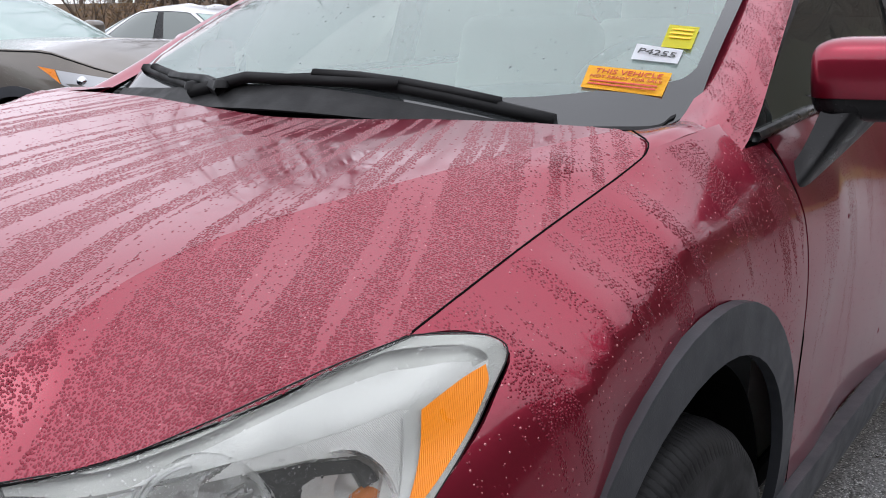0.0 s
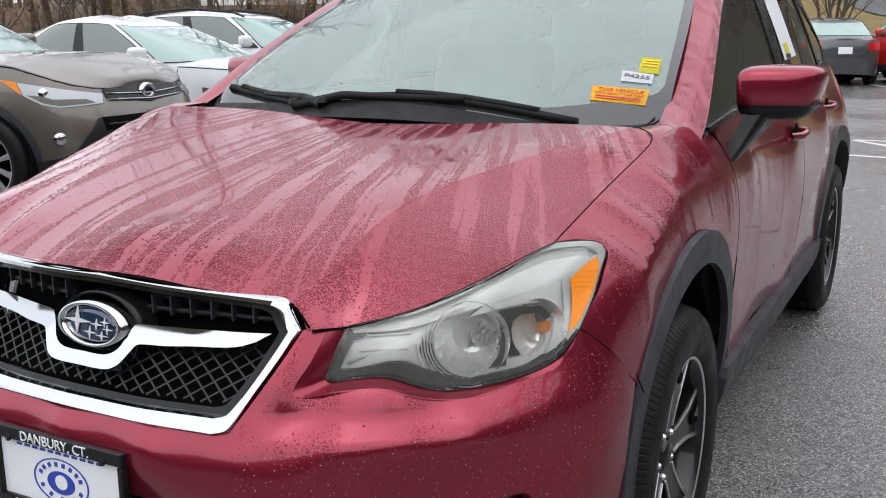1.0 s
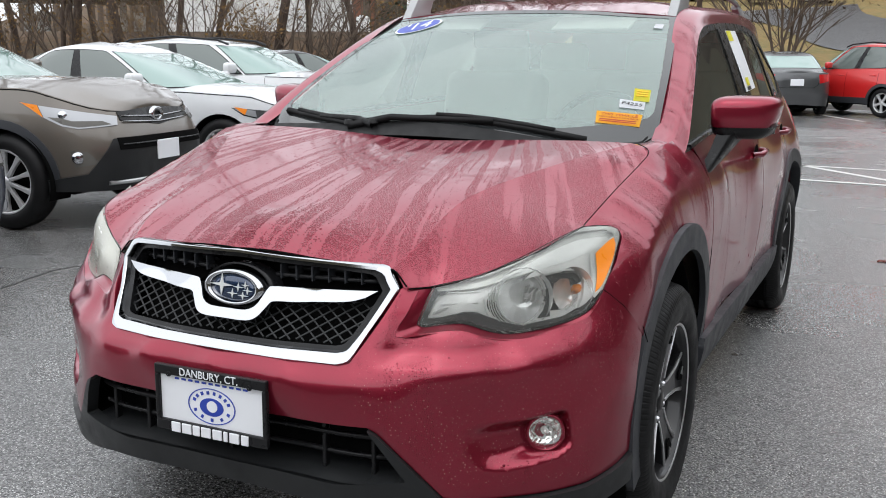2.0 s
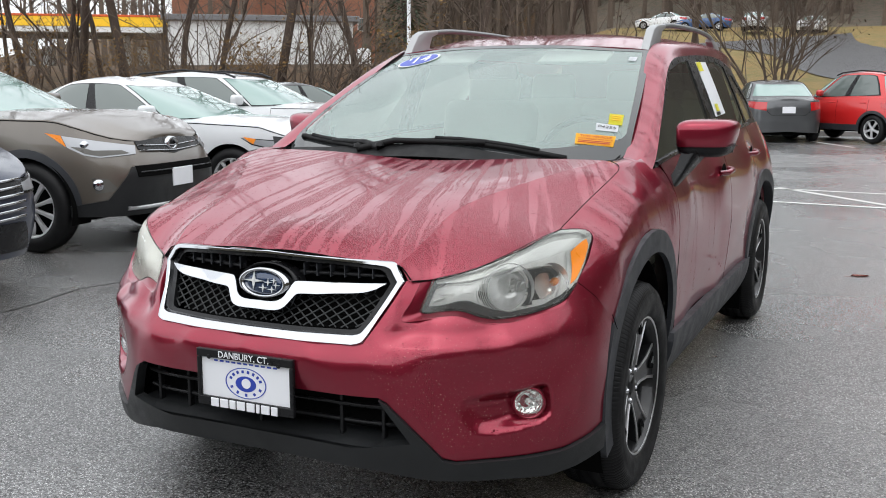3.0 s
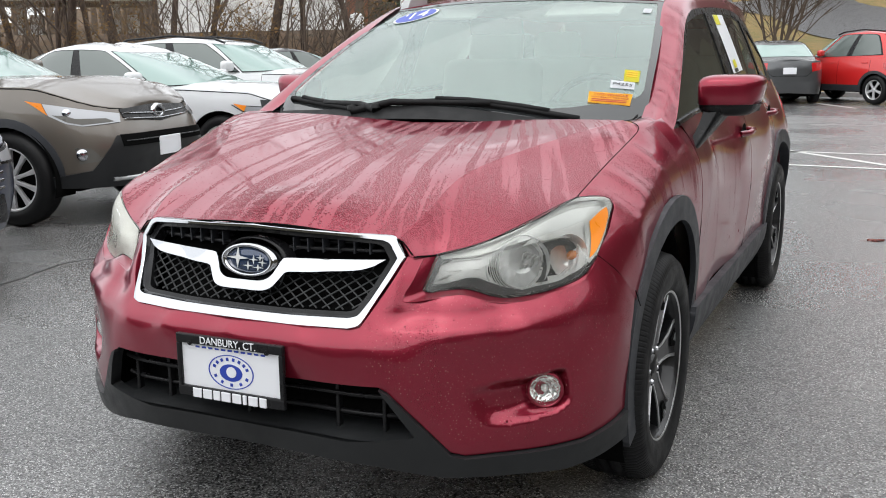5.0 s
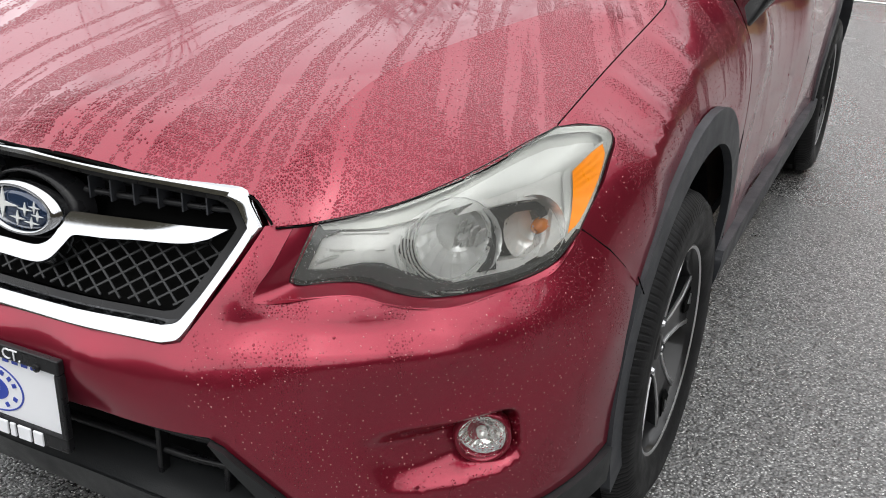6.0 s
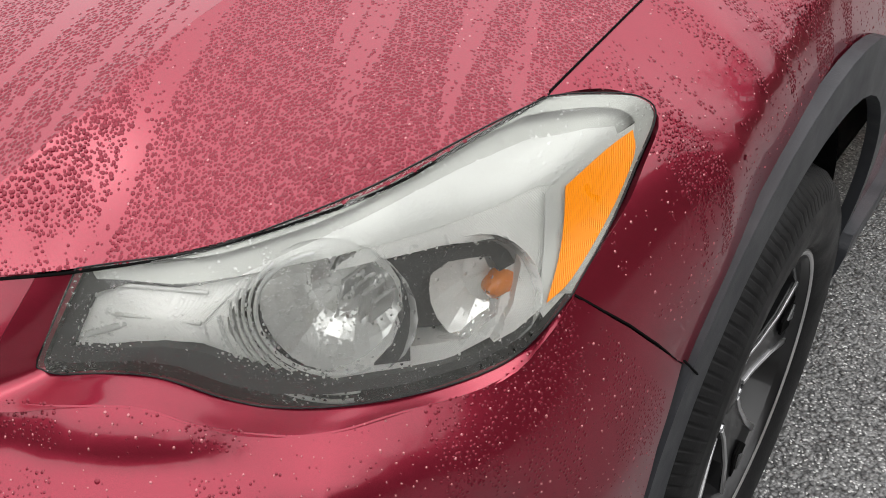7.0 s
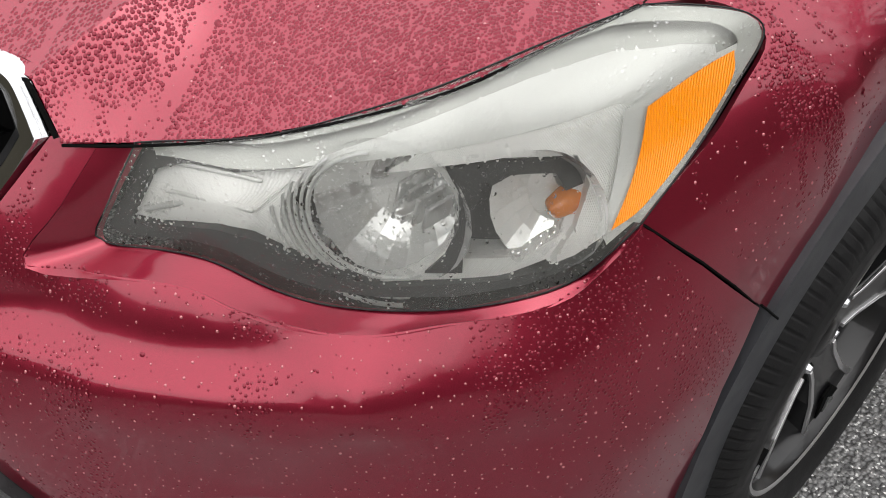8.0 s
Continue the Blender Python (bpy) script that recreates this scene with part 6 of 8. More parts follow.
def beaded(surf, poly, step, wet, gate, seed, label, side_x=1, size=(0.36, 0.62), rare=0.035, material="bead", large=0.22):
    lo, hi = np.min(poly, 0), np.max(poly, 0)
    q, rs = scatter(lo, hi, step, seed)
    q = q[inside(np.array(poly), q)]
    w = wet(q[:, 0] * side_x, q[:, 1])
    rnd = rs.rand(len(q))
    dense_here = np.clip((w - gate) / 0.05, 0, 1)
    keep = rnd < np.maximum(dense_here * 0.97, rare)
    q, w, rnd = q[keep], dense_here[keep], rs.rand(int(keep.sum()))
    r = step * (size[0] + (size[1] - size[0]) * rnd ** 1.5) * np.where(w > 0.3, 1.0, 0.8)
    drops(label, surf, q, r, side_x, 0.30, material)
    big, rs = scatter(lo, hi, step * 6, seed + 50)
    big = big[inside(np.array(poly), big)]
    w = wet(big[:, 0] * side_x, big[:, 1])
    big = big[rs.rand(len(big)) < np.where(w > gate, large, large * 0.25)]
    if material == "bead":
        drops("larger rain drops among the beads on red paint", surf, big, step * (0.55 + 0.45 * rs.rand(len(big)) ** 2), side_x, 0.28)


centre_poly = np.concatenate([front, crease_r[1:], rear_in, (crease_r * (-1, 1))[::-1][:-1]])
flank_poly = np.concatenate([crease_r[::-1], edge_out, seam_r[1:], [(0.752, 0.075), (0.735, 0.092)]])
beaded(on_hood_in, centre_poly, 0.0044, hood_wet, 0.485, 1, "rain beaded in bands on the red hood")
beaded(on_hood_out, flank_poly, 0.0035, flank_wet, 0.44, 2, "rain beaded in bands on the red hood", rare=0.16)
beaded(on_hood_out, flank_poly, 0.0075, hood_wet, 0.485, 3, "rain beaded in bands on the red hood", -1)
fender_poly = np.array(lamp_rear[:-3] + [(-0.40, 0.715), (-0.345, 0.68), (-0.22, 0.78), (0.0, 0.845), (0.22, 0.80), (0.40, 0.66), (0.41, 0.93), (0.37, 1.015), (0.20, 1.045), (0.09, 1.036)] + [(y, z - 0.004) for y, z in seam_yz])
side_wet = lambda y, z: streak((y + 0.30 * z) * 34 + 60, z * 3.2 + 11, 4) + 0.16 * np.clip((z - 0.92) / 0.12, -1.2, 0)
beaded(on_side, fender_poly, 0.0037, side_wet, 0.455, 4, "rain beaded in runs down the red fender", 1, (0.28, 0.52), 0.06, "bead", 0.12)
bump_poly = np.array(az([(0.35, -0.86, 0.635), (0.411, -0.76, 0.775)] + [SHELF_LINE[k] for k in range(8, len(SHELF_LINE), 4)] + [(0.864, -0.378, 0.62), (0.860, -0.388, 0.46), (0.80, -0.572, 0.34), (0.56, -0.80, 0.345), (0.43, -0.885, 0.50), (0.36, -0.90, 0.55)]))
bump_wet = lambda a, z: 0.72 * streak(a * 30 + 90, z * 3.0 + 31, 4) + 0.28 * patch(a * 9, z * 9, 3) + 0.10 * np.clip((z - 0.62) / 0.06, -1, 0.3)
beaded(on_fascia, bump_poly, 0.0046, bump_wet, 0.50, 5, "fine rain drops on the red bumper", 1, (0.18, 0.38), 0.12, "bead", 0.02)
beaded(on_lens, np.array([(cx, cz) for cx, cz in 0.99 * (lamp_outline - (0.65, 0.78)) + (0.65, 0.78)]), 0.0046, lambda x, z: patch(x * 26, z * 20 + 4, 4), 0.47, 6, "fine rain drops on the headlight lens", 1, (0.18, 0.42), 0.30, "water")
beaded(on_side, np.array([(0.43, 0.50), (0.44, 0.96), (0.45, 1.02), (1.44, 1.05), (1.48, 0.50)]), 0.0062, lambda y, z: streak(y * 26 + 120, z * 2.4 + 50, 4) + 0.10 * np.clip((z - 0.9) / 0.1, -1, 0.5), 0.53, 9, "fine rain drops in runs down the red door", 1, (0.12, 0.25), 0.05, "bead", 0.02)
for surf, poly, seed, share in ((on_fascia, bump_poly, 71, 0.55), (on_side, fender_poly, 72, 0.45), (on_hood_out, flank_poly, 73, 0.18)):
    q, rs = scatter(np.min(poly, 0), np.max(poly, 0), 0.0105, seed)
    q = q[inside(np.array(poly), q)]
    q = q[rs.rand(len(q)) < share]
    drops("tiny rain specks on red paint, their glint painted in a pale base colour", surf, q, 0.0006 + 0.0009 * rs.rand(len(q)) ** 2, 1, 0.55, "speck")
rail_b, rail_m, rail_a = (spline(e[:5], 24) for e in (EDGE_B, EDGE_M, EDGE_A))


def on_pillar(y, v):
    """The windscreen pillar, by the distance along the car and the share of the way across it."""
    p = [np.stack([np.interp(y, c[:, 1], c[:, k]) for k in range(3)], -1) for c in (rail_b, rail_m, rail_a)]
    v = np.asarray(v)[..., None] * 10
    return p[0] * (1 - v) * (1 - 2 * v) + p[1] * 4 * v * (1 - v) + p[2] * v * (2 * v - 1)


beaded(on_pillar, np.array([(0.24, 0.004), (1.05, 0.004), (1.05, 0.092), (0.24, 0.094)]), 0.0046, lambda y, v: streak((y - v * 1.2) * 60 + 30, v * 14, 4), 0.46, 10, "rain beaded in runs across the red pillar", 1, (0.18, 0.36), 0.08, "bead", 0.1)
screen_poly = np.array([(-0.66, 0.36), (-0.30, 0.24), (0.0, 0.21), (0.30, 0.24), (0.66, 0.36), (0.57, 1.05), (0.0, 0.96), (-0.57, 1.05)])
q, rs = scatter((-0.68, 0.2), (0.68, 1.08), 0.024, 7)
q = q[inside(screen_poly, q) & (rs.rand(len(q)) < 0.75 * patch(q[:, 0] * 6 + 3, q[:, 1] * 6, 3))]
drops("scattered rain drops on the windscreen", on_screen, q, 0.0013 + 0.0018 * rs.rand(len(q)) ** 3, 1, 0.35, "water")


# ---- a fallen leaf on the asphalt ----
leaf = empty("fallen_leaf", pose(1.33, 4.20, 0.0, 0, 0, 35) @ Matrix.Diagonal((0.72, 0.72, 0.5, 1)), label="wet reddish brown leaf fallen on the asphalt", category="leaf")
bm = bmesh.new()
rows = []
for k in range(9):
    u = k / 8
    wide = 0.055 * math.sin(math.pi * min(1, u * 0.96 + 0.03)) ** 0.8 * (1 + 0.25 * (-1) ** k)
    rows.append([bm.verts.new((-0.09 + 0.18 * u, q * wide, 0.006 + 0.010 * abs(q) + 0.006 * math.sin(5 * u + q))) for q in (-1, -0.5, 0, 0.5, 1)])
for p, q in zip(rows, rows[1:]):
    for j in range(4):
        bm.faces.new((p[j], q[j], q[j + 1], p[j + 1]))
bmesh.ops.solidify(bm, geom=bm.faces[:], thickness=0.002)
bmesh.ops.recalc_face_normals(bm, faces=bm.faces[:])
M["leaf"] = plastic("wet_leaf", (0.30, 0.065, 0.045), 0.45, 120, 0.0006)
part("blade", bm, M["leaf"], leaf, smooth=True)
bm = bmesh.new()
tube(bm, [(-0.085, 0, 0.006), (-0.12, 0.008, 0.005), (-0.15, 0.022, 0.004)], 0.002, 5)
part("stalk", bm, M["leaf"], leaf)

# ---- parked cars ----
def body_paint(name, base, metal=0.3):
    m = Mat(name, base, 0.35, metal, Coat_Weight=1.0, Coat_Roughness=0.05)
    o = m.coords()
    h = m.math("MULTIPLY", beads(m, o, 90, 0.35), m.ramp(m.noise(m.coords((14, 14, 3)), 1.0, 3), (0.45, 0.0), (0.6, 1.0)))
    nb = m.bump(h, 0.4, 0.002)
    m.to("Coat Normal", nb).to("Normal", nb)
    m.to("Base Color", m.mix(m.noise(o, 3, 4), tuple(c * 0.9 for c in base), tuple(min(1, c * 1.1) for c in base)))
    return m.m


def small_wheel(parent, m, r, spokes, alloy):
    w = empty("wheel")
    w.parent = parent
    w.matrix_local = m
    rr = r * 0.66
    bm = bmesh.new()
    lathe(bm, [(rr, -0.09), (r * 0.82, -0.11), (r * 0.96, -0.09), (r, -0.05), (r, 0.05), (r * 0.96, 0.09), (r * 0.82, 0.11), (rr * 1.03, 0.098), (rr, 0.085)], segs=48)
    part("tyre", bm, M["rubber"], w, smooth=True)
    bm = bmesh.new()
    lathe(bm, [(rr * 0.97, -0.08), (rr * 0.93, 0.05), (rr * 0.95, 0.085), (rr * 1.02, 0.093), (rr * 1.03, 0.08)], segs=48)
    rim = part("rim", bm, alloy, w, smooth=True)
    bm = bmesh.new()
    lathe(bm, [(0.001, 0.0), (rr * 0.95, 0.0)], segs=32)
    part("wheel_back", bm, M["void"], w)
    for k in range(spokes):
        bm = bmesh.new()
        t = Matrix.Rotation(2 * math.pi * k / spokes, 4, "Z")
        wd = 0.9 * rr / spokes
        prism(bm, [(0.03, -wd * 0.7), (rr * 0.6, -wd * 0.62), (rr * 0.97, -wd), (rr * 0.97, wd), (rr * 0.6, wd * 0.62), (0.03, wd * 0.7)], 0.03, t @ Matrix.Translation((0, 0, 0.055)), 0.004)
        part("spoke", bm, alloy, w)
    bm = bmesh.new()
    lathe(bm, [(0.001, 0.094), (0.026, 0.092), (0.05, 0.08), (0.052, 0.05)], segs=24)
    part("hub_cap", bm, alloy, w, smooth=True)
    return w


def parked_car(label, m, paint, W=0.92, fo=0.93, wb=2.66, ro=0.98, nose=0.82, cowl_z=1.05, cowl_y=0.45, belt=1.02, roof=1.66, roof_y=(1.25, 3.0), tail_y=3.45, tail_z=1.05, wheel_r=0.36, sill=0.30, clad=True, rails=False, arch=0.05, suv=False, spokes=10, alloy="bright_alloy", grille_kind=0, p=4.6):
    """A whole car: body skin wrapped round a rounded plan, deck, glass house, lamps, wheels."""
    root = empty("car", m, label=label, category="car", group="parked cars")
    y0, y1 = -fo, wb + ro
    yc, lh = (y0 + y1) / 2, (y1 - y0) / 2
    ph = np.linspace(0, math.pi, 400)
    px = W * np.abs(np.sin(ph)) ** (2 / p)
    py = yc - lh * np.sign(np.cos(ph)) * np.abs(np.cos(ph)) ** (2 / p)
    sl = np.concatenate([[0], np.cumsum(np.hypot(np.diff(px), np.diff(py)))])
    total = sl[-1]

    def s_of(y):
        mid = (px > 0.6 * W) | (np.abs(py - yc) < lh * 0.9)
        return float(np.interp(y, py[mid], sl[mid]))

    def shell(s, z):
        s = np.asarray(s, float)
        a = np.abs(s)
        x, y = np.interp(a, sl, px), np.interp(a, sl, py)
        k = 1.0 - 0.055 * np.clip((0.6 - z) / 0.4, 0, 1) ** 2 - 0.075 * np.clip((z - 0.72) / 0.35, 0, 1.2) ** 1.6
        rake = np.exp(-((y - y0) / 0.35) ** 2) * (0.20 * np.clip((z - 0.60) / 0.4, 0, 1) ** 1.5 + 0.10 * np.clip((0.5 - z) / 0.3, 0, 1) ** 1.5) - np.exp(-((y - y1) / 0.3) ** 2) * (0.10 * np.clip((z - 0.80) / 0.4, 0, 1) ** 1.5 + 0.06 * np.clip((0.5 - z) / 0.3, 0, 1))
        return np.stack([x * k * np.sign(s + 1e-12), y + rake, z + 0.0 * x], -1)

    top_pts = [(y0, nose - 0.06), (y0 + 0.25, nose + 0.03), (y0 + 0.6, (nose + cowl_z) / 2 + 0.04), (cowl_y, cowl_z - 0.02), (1.2, belt), (wb * 0.8, belt + 0.02), (tail_y - 0.2, (belt + tail_z) / 2 + 0.02), (y1, tail_z - 0.06)]

    def top(y):
        return np.interp(y, [q[0] for q in top_pts], [q[1] for q in top_pts])

    ss = np.linspace(0, total, 60)
    tops = [(float(s), float(top(np.interp(s, sl, py)))) for s in ss]

    def notch(y, r):
        s0 = s_of(y)
        return [(s0 + r * math.cos(a), wheel_r + r * math.sin(a)) for a in np.linspace(math.pi + 0.1, -0.1, 18)]
    low = [(0.0, sill + 0.02)] + [(s_of(0) - 0.5, sill)] + notch(0, wheel_r + 0.045) + notch(wb, wheel_r + 0.045) + [(s_of(wb) + 0.5, sill), (total, sill + 0.05)]
    for sd in (1, -1):
        panel("body_side", np.array([(s * sd, z) for s, z in low + tops[::-1]]), shell, 0.06, paint, root, (sd, 0, 0), skirt=0.0)
    # deck over bonnet and tail
    bm = bmesh.new()
    rows = []
    for s, z in tops:
        e = shell(np.array(s), np.array(z))
        rows.append([bm.verts.new((e[0] * c, e[1], e[2] + 0.055 * (1 - c * c) * min(1.0, e[0] / (0.5 * W)) + 0.012 * (abs(c) < 0.75) * min(1, e[0] / (0.5 * W)))) for c in np.linspace(-1, 1, 17)])
    for a, b in zip(rows, rows[1:]):
        for i in range(16):
            bm.faces.new((a[i], a[i + 1], b[i + 1], b[i]))
    bmesh.ops.remove_doubles(bm, verts=bm.verts, dist=1e-5)
    bmesh.ops.recalc_face_normals(bm, faces=bm.faces)
    part("bonnet", sharp_smooth(bm, 40), paint, root)
    # glass house
    by0, by1, ry0, ry1 = cowl_y - 0.05, tail_y, roof_y[0], roof_y[1]
    q = 5.0

    def ring(phi, ya, yb, w):
        c, s = np.cos(phi), np.sin(phi)
        return w * np.sign(s) * np.abs(s) ** (2 / q), (ya + yb) / 2 - (yb - ya) / 2 * np.sign(c) * np.abs(c) ** (2 / 3.4)

    def house(phi, h):
        phi, h = np.asarray(phi, float), np.asarray(h, float)
        x0, ya = ring(phi, by0, by1, W * 0.90)
        x1, yb = ring(phi, ry0, ry1, W * 0.66)
        g = h ** 1.12
        bz = top(ya) - 0.01 + 0.045 * (1 - np.clip(np.abs(x0) / (W * 0.9), 0, 1) ** 2)
        top_z = roof - 0.035 - arch * ((yb - (ry0 + ry1) / 2) / ((ry1 - ry0) / 2)) ** 2
        zz = bz + (top_z - bz) * (1 - (1 - h) ** 1.15)
        return np.stack([x0 + (x1 - x0) * g, ya + (yb - ya) * h, zz], -1)
    bm = bmesh.new()
    phis = np.linspace(-math.pi, math.pi, 73)[:-1]
    hs = np.linspace(-0.05, 1, 9)
    grid = [[bm.verts.new(house(np.array(f), np.array(max(h, 0)))) for f in phis] for h in hs]
    for a, b in zip(grid, grid[1:]):
        for i in range(72):
            bm.faces.new((a[i], a[(i + 1) % 72], b[(i + 1) % 72], b[i]))
    last = grid[-1]
    for sc, dz in ((0.92, 0.016 + 0.15 * arch), (0.7, 0.028 + 0.45 * arch), (0.35, 0.034 + 0.8 * arch)):
        cur = []
        for v in grid[-1]:
            cur.append(bm.verts.new((v.co.x * sc, (ry0 + ry1) / 2 + (v.co.y - (ry0 + ry1) / 2) * sc, v.co.z + dz)))
        for i in range(72):
            bm.faces.new((last[i], last[(i + 1) % 72], cur[(i + 1) % 72], cur[i]))
        last = cur
    bm.faces.new(last)
    bmesh.ops.remove_doubles(bm, verts=bm.verts, dist=1e-5)
    bmesh.ops.recalc_face_normals(bm, faces=bm.faces)
    part("roof", sharp_smooth(bm, 40), paint, root)

    def pane_at(nm, o, step=0.12, glass=M["car_glass"], lift=0.007):
        panel(nm, np.array(o), house, step, glass, root, tuple(house(np.array(np.mean([a for a, _ in o])), np.array(0.5)) - np.array((0, (by0 + by1) / 2, roof * 0.6))), skirt=0.0, lift=lift)
    ws = 0.99
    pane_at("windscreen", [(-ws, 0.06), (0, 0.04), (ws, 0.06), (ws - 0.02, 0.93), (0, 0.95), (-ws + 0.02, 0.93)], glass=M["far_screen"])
    pane_at("screen_border", [(-ws - 0.02, 0.02), (0, 0.0), (ws + 0.02, 0.02), (ws, 0.96), (0, 0.975), (-ws, 0.96)], glass=M["black"], lift=0.004)
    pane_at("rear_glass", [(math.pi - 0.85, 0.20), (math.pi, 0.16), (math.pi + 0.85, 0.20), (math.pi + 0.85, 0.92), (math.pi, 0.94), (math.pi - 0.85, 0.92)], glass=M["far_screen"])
    for sd in (1, -1):
        pane_at("window_band", [(sd * 1.035, 0.035), (sd * 2.14, 0.10), (sd * 2.10, 0.55), (sd * 2.02, 0.88), (sd * 1.9, 0.95), (sd * 1.2, 0.95), (sd * 1.13, 0.93), (sd * 1.08, 0.6)], glass=M["black"], lift=0.004)
        pane_at("front_window", [(sd * 1.06, 0.07), (sd * 1.562, 0.07), (sd * 1.562, 0.92), (sd * 1.22, 0.92), (sd * 1.15, 0.88), (sd * 1.10, 0.55)])
        pane_at("rear_window", [(sd * 1.579, 0.07), (sd * 2.09, 0.14), (sd * 2.05, 0.55), (sd * 1.97, 0.86), (sd * 1.88, 0.91), (sd * 1.579, 0.92)])
        # door joints and handles
        for yy in (0.55, 1.55, 2.45):
            bm = bmesh.new()
            tube(bm, [tuple(shell(np.array(sd * s_of(yy)), np.array(z)) * np.array((1.0005, 1, 1))) for z in np.linspace(sill + 0.06, belt - 0.03, 6)], 0.004, 4)
            part("door_gap", bm, M["void"], root)
        for yy in (1.40, 2.30):
            bm = bmesh.new()
            pp = shell(np.array(sd * s_of(yy)), np.array(belt - 0.10))
            box(bm, (0.03, 0.18, 0.03), Matrix.Translation(pp), 0.01, 2)
            part("door_handle", bm, paint, root)
        mp = house(np.array(sd * 1.08), np.array(0.10))
        bm = bmesh.new()
        box(bm, (0.20, 0.12, 0.15), pose(mp[0] + sd * 0.12, mp[1] + 0.05, mp[2] + 0.06, 0, 0, sd * 12), 0.045, 3)
        part("door_mirror", sharp_smooth(bm, 60), paint, root)
        # joint along the edge of the bonnet
        bm = bmesh.new()
        tube(bm, [tuple(shell(np.array(sd * s), np.array(float(top(np.interp(s, sl, py))) - 0.012)) * np.array((1.001, 1, 1))) for s in np.linspace(W * 0.45, s_of(cowl_y + 0.1), 14)], 0.005, 4)
        part("bonnet_gap", bm, M["void"], root)
        # boot joint, and the crease along the flank
        bm = bmesh.new()
        tube(bm, [tuple(shell(np.array(sd * (total - W * k)), np.array(z)) + np.array((0, 0.002, 0))) for k, z in ((0.0, tail_z - 0.40), (0.42, tail_z - 0.40), (0.52, tail_z - 0.32), (0.56, tail_z - 0.10))], 0.005, 4)
        part("boot_gap", bm, M["void"], root)
        if clad:
            for yy in (0, wb):
                s0 = s_of(yy)
                o = [(sd * (s0 + (wheel_r + 0.10) * math.cos(a)), wheel_r + (wheel_r + 0.10) * math.sin(a)) for a in np.linspace(math.pi + 0.12, -0.12, 22)]
                i = [(sd * (s0 + (wheel_r + 0.035) * math.cos(a)), wheel_r + (wheel_r + 0.035) * math.sin(a)) for a in np.linspace(-0.12, math.pi + 0.12, 22)]
                panel("arch_trim", np.array(o + i), shell, 0.05, M["cladding"], root, (sd, 0, 0), skirt=0.03, lift=0.012)
            panel("side_trim", np.array([(sd * (s_of(0) + wheel_r + 0.08), sill), (sd * (s_of(wb) - wheel_r - 0.08), sill), (sd * (s_of(wb) - wheel_r - 0.10), sill + 0.14), (sd * (s_of(0) + wheel_r + 0.10), sill + 0.14)]), shell, 0.1, M["cladding"], root, (sd, 0, 0), skirt=0.02, lift=0.012)
        for yy in (0, wb):
            small_wheel(root, pose(sd * (W - 0.135), yy, wheel_r, 0, 90 * sd, 0), wheel_r, spokes, M[alloy])
            bm = bmesh.new()
            lathe(bm, [(wheel_r + 0.05, 0.10), (wheel_r + 0.05, -0.14), (0.001, -0.14)], Matrix.Translation((sd * (W - 0.14), yy, wheel_r)) @ Matrix.Rotation(radians(90 * sd), 4, "Y"), 32, 72 if sd == 1 else -108, 288 if sd == 1 else 108)
            part("wheel_well", bm, M["void"], root)
        # head lamp, wrapped round the corner
        lz = nose - 0.09
        s1, s2, s3 = W * 0.52, W * 0.95, W * 0.95 + 0.52
        if suv:
            s3 -= 0.15
            outline = [(s1 + 0.03, lz - 0.072), (s2 - 0.06, lz - 0.090), (s2 + 0.06, lz - 0.070), (s3 - 0.17, lz - 0.010), (s3 - 0.12, lz + 0.078), (s2, lz + 0.048), (s1, lz - 0.010)]
            corner = [(s3 - 0.165, lz - 0.008), (s3 - 0.115, lz + 0.080), (s3 + 0.03, lz + 0.100), (s3 - 0.05, lz + 0.060)]
        else:
            outline = [(s1, lz - 0.045), (s2, lz - 0.045), (s3 - 0.12, lz + 0.035), (s3, lz + 0.095), (s2, lz + 0.055), (s1, lz + 0.005)]
            corner = [(s3 - 0.13, lz + 0.03), (s3 - 0.01, lz + 0.11), (s3 - 0.16, lz + 0.088)]
        if not suv:
            panel("lamp_border", np.array([(sd * (s1 - 0.02), lz - 0.06), (sd * s2, lz - 0.06), (sd * (s3 - 0.11), lz + 0.025), (sd * (s3 + 0.02), lz + 0.10), (sd * s2, lz + 0.068), (sd * (s1 - 0.02), lz + 0.018)]), shell, 0.04, M["black"], root, (sd, -1, 0), skirt=0.01, lift=0.004)
        lp = shell(np.array(sd * (s2 + 0.04)), np.array(lz + 0.008))
        bm = bmesh.new()
        lathe(bm, [(0.001, 0.02), (0.028, 0.012), (0.036, 0.0)], Matrix.Translation(lp) @ Matrix.Rotation(radians(50 * sd), 4, "Z") @ Matrix.Rotation(radians(90), 4, "X"), 16)
        part("lamp_eye", bm, M["chrome"], root, smooth=True)
        panel("headlight", np.array([(sd * u, v) for u, v in outline]), shell, 0.04, M["lamp_far"], root, (sd, -1, 0), skirt=0.02, lift=0.008)
        if suv:
            panel("lamp_mask", np.array([(sd * u, v) for u, v in ((s1 + 0.08, lz - 0.066), (s2 - 0.06, lz - 0.080), (s2 + 0.05, lz - 0.060), (s3 - 0.20, lz - 0.005), (s2 + 0.06, lz - 0.012), (s2 - 0.02, lz - 0.035), (s1 + 0.14, lz - 0.040))]), shell, 0.03, M["fog_grey"], root, (sd, -1, 0), skirt=0.0, lift=0.011)
        panel("turn_signal", np.array([(sd * u, v) for u, v in corner]), shell, 0.04, M["amber"], root, (sd, -1, 0), skirt=0.0, lift=0.012)
        t0 = total - W * 0.55
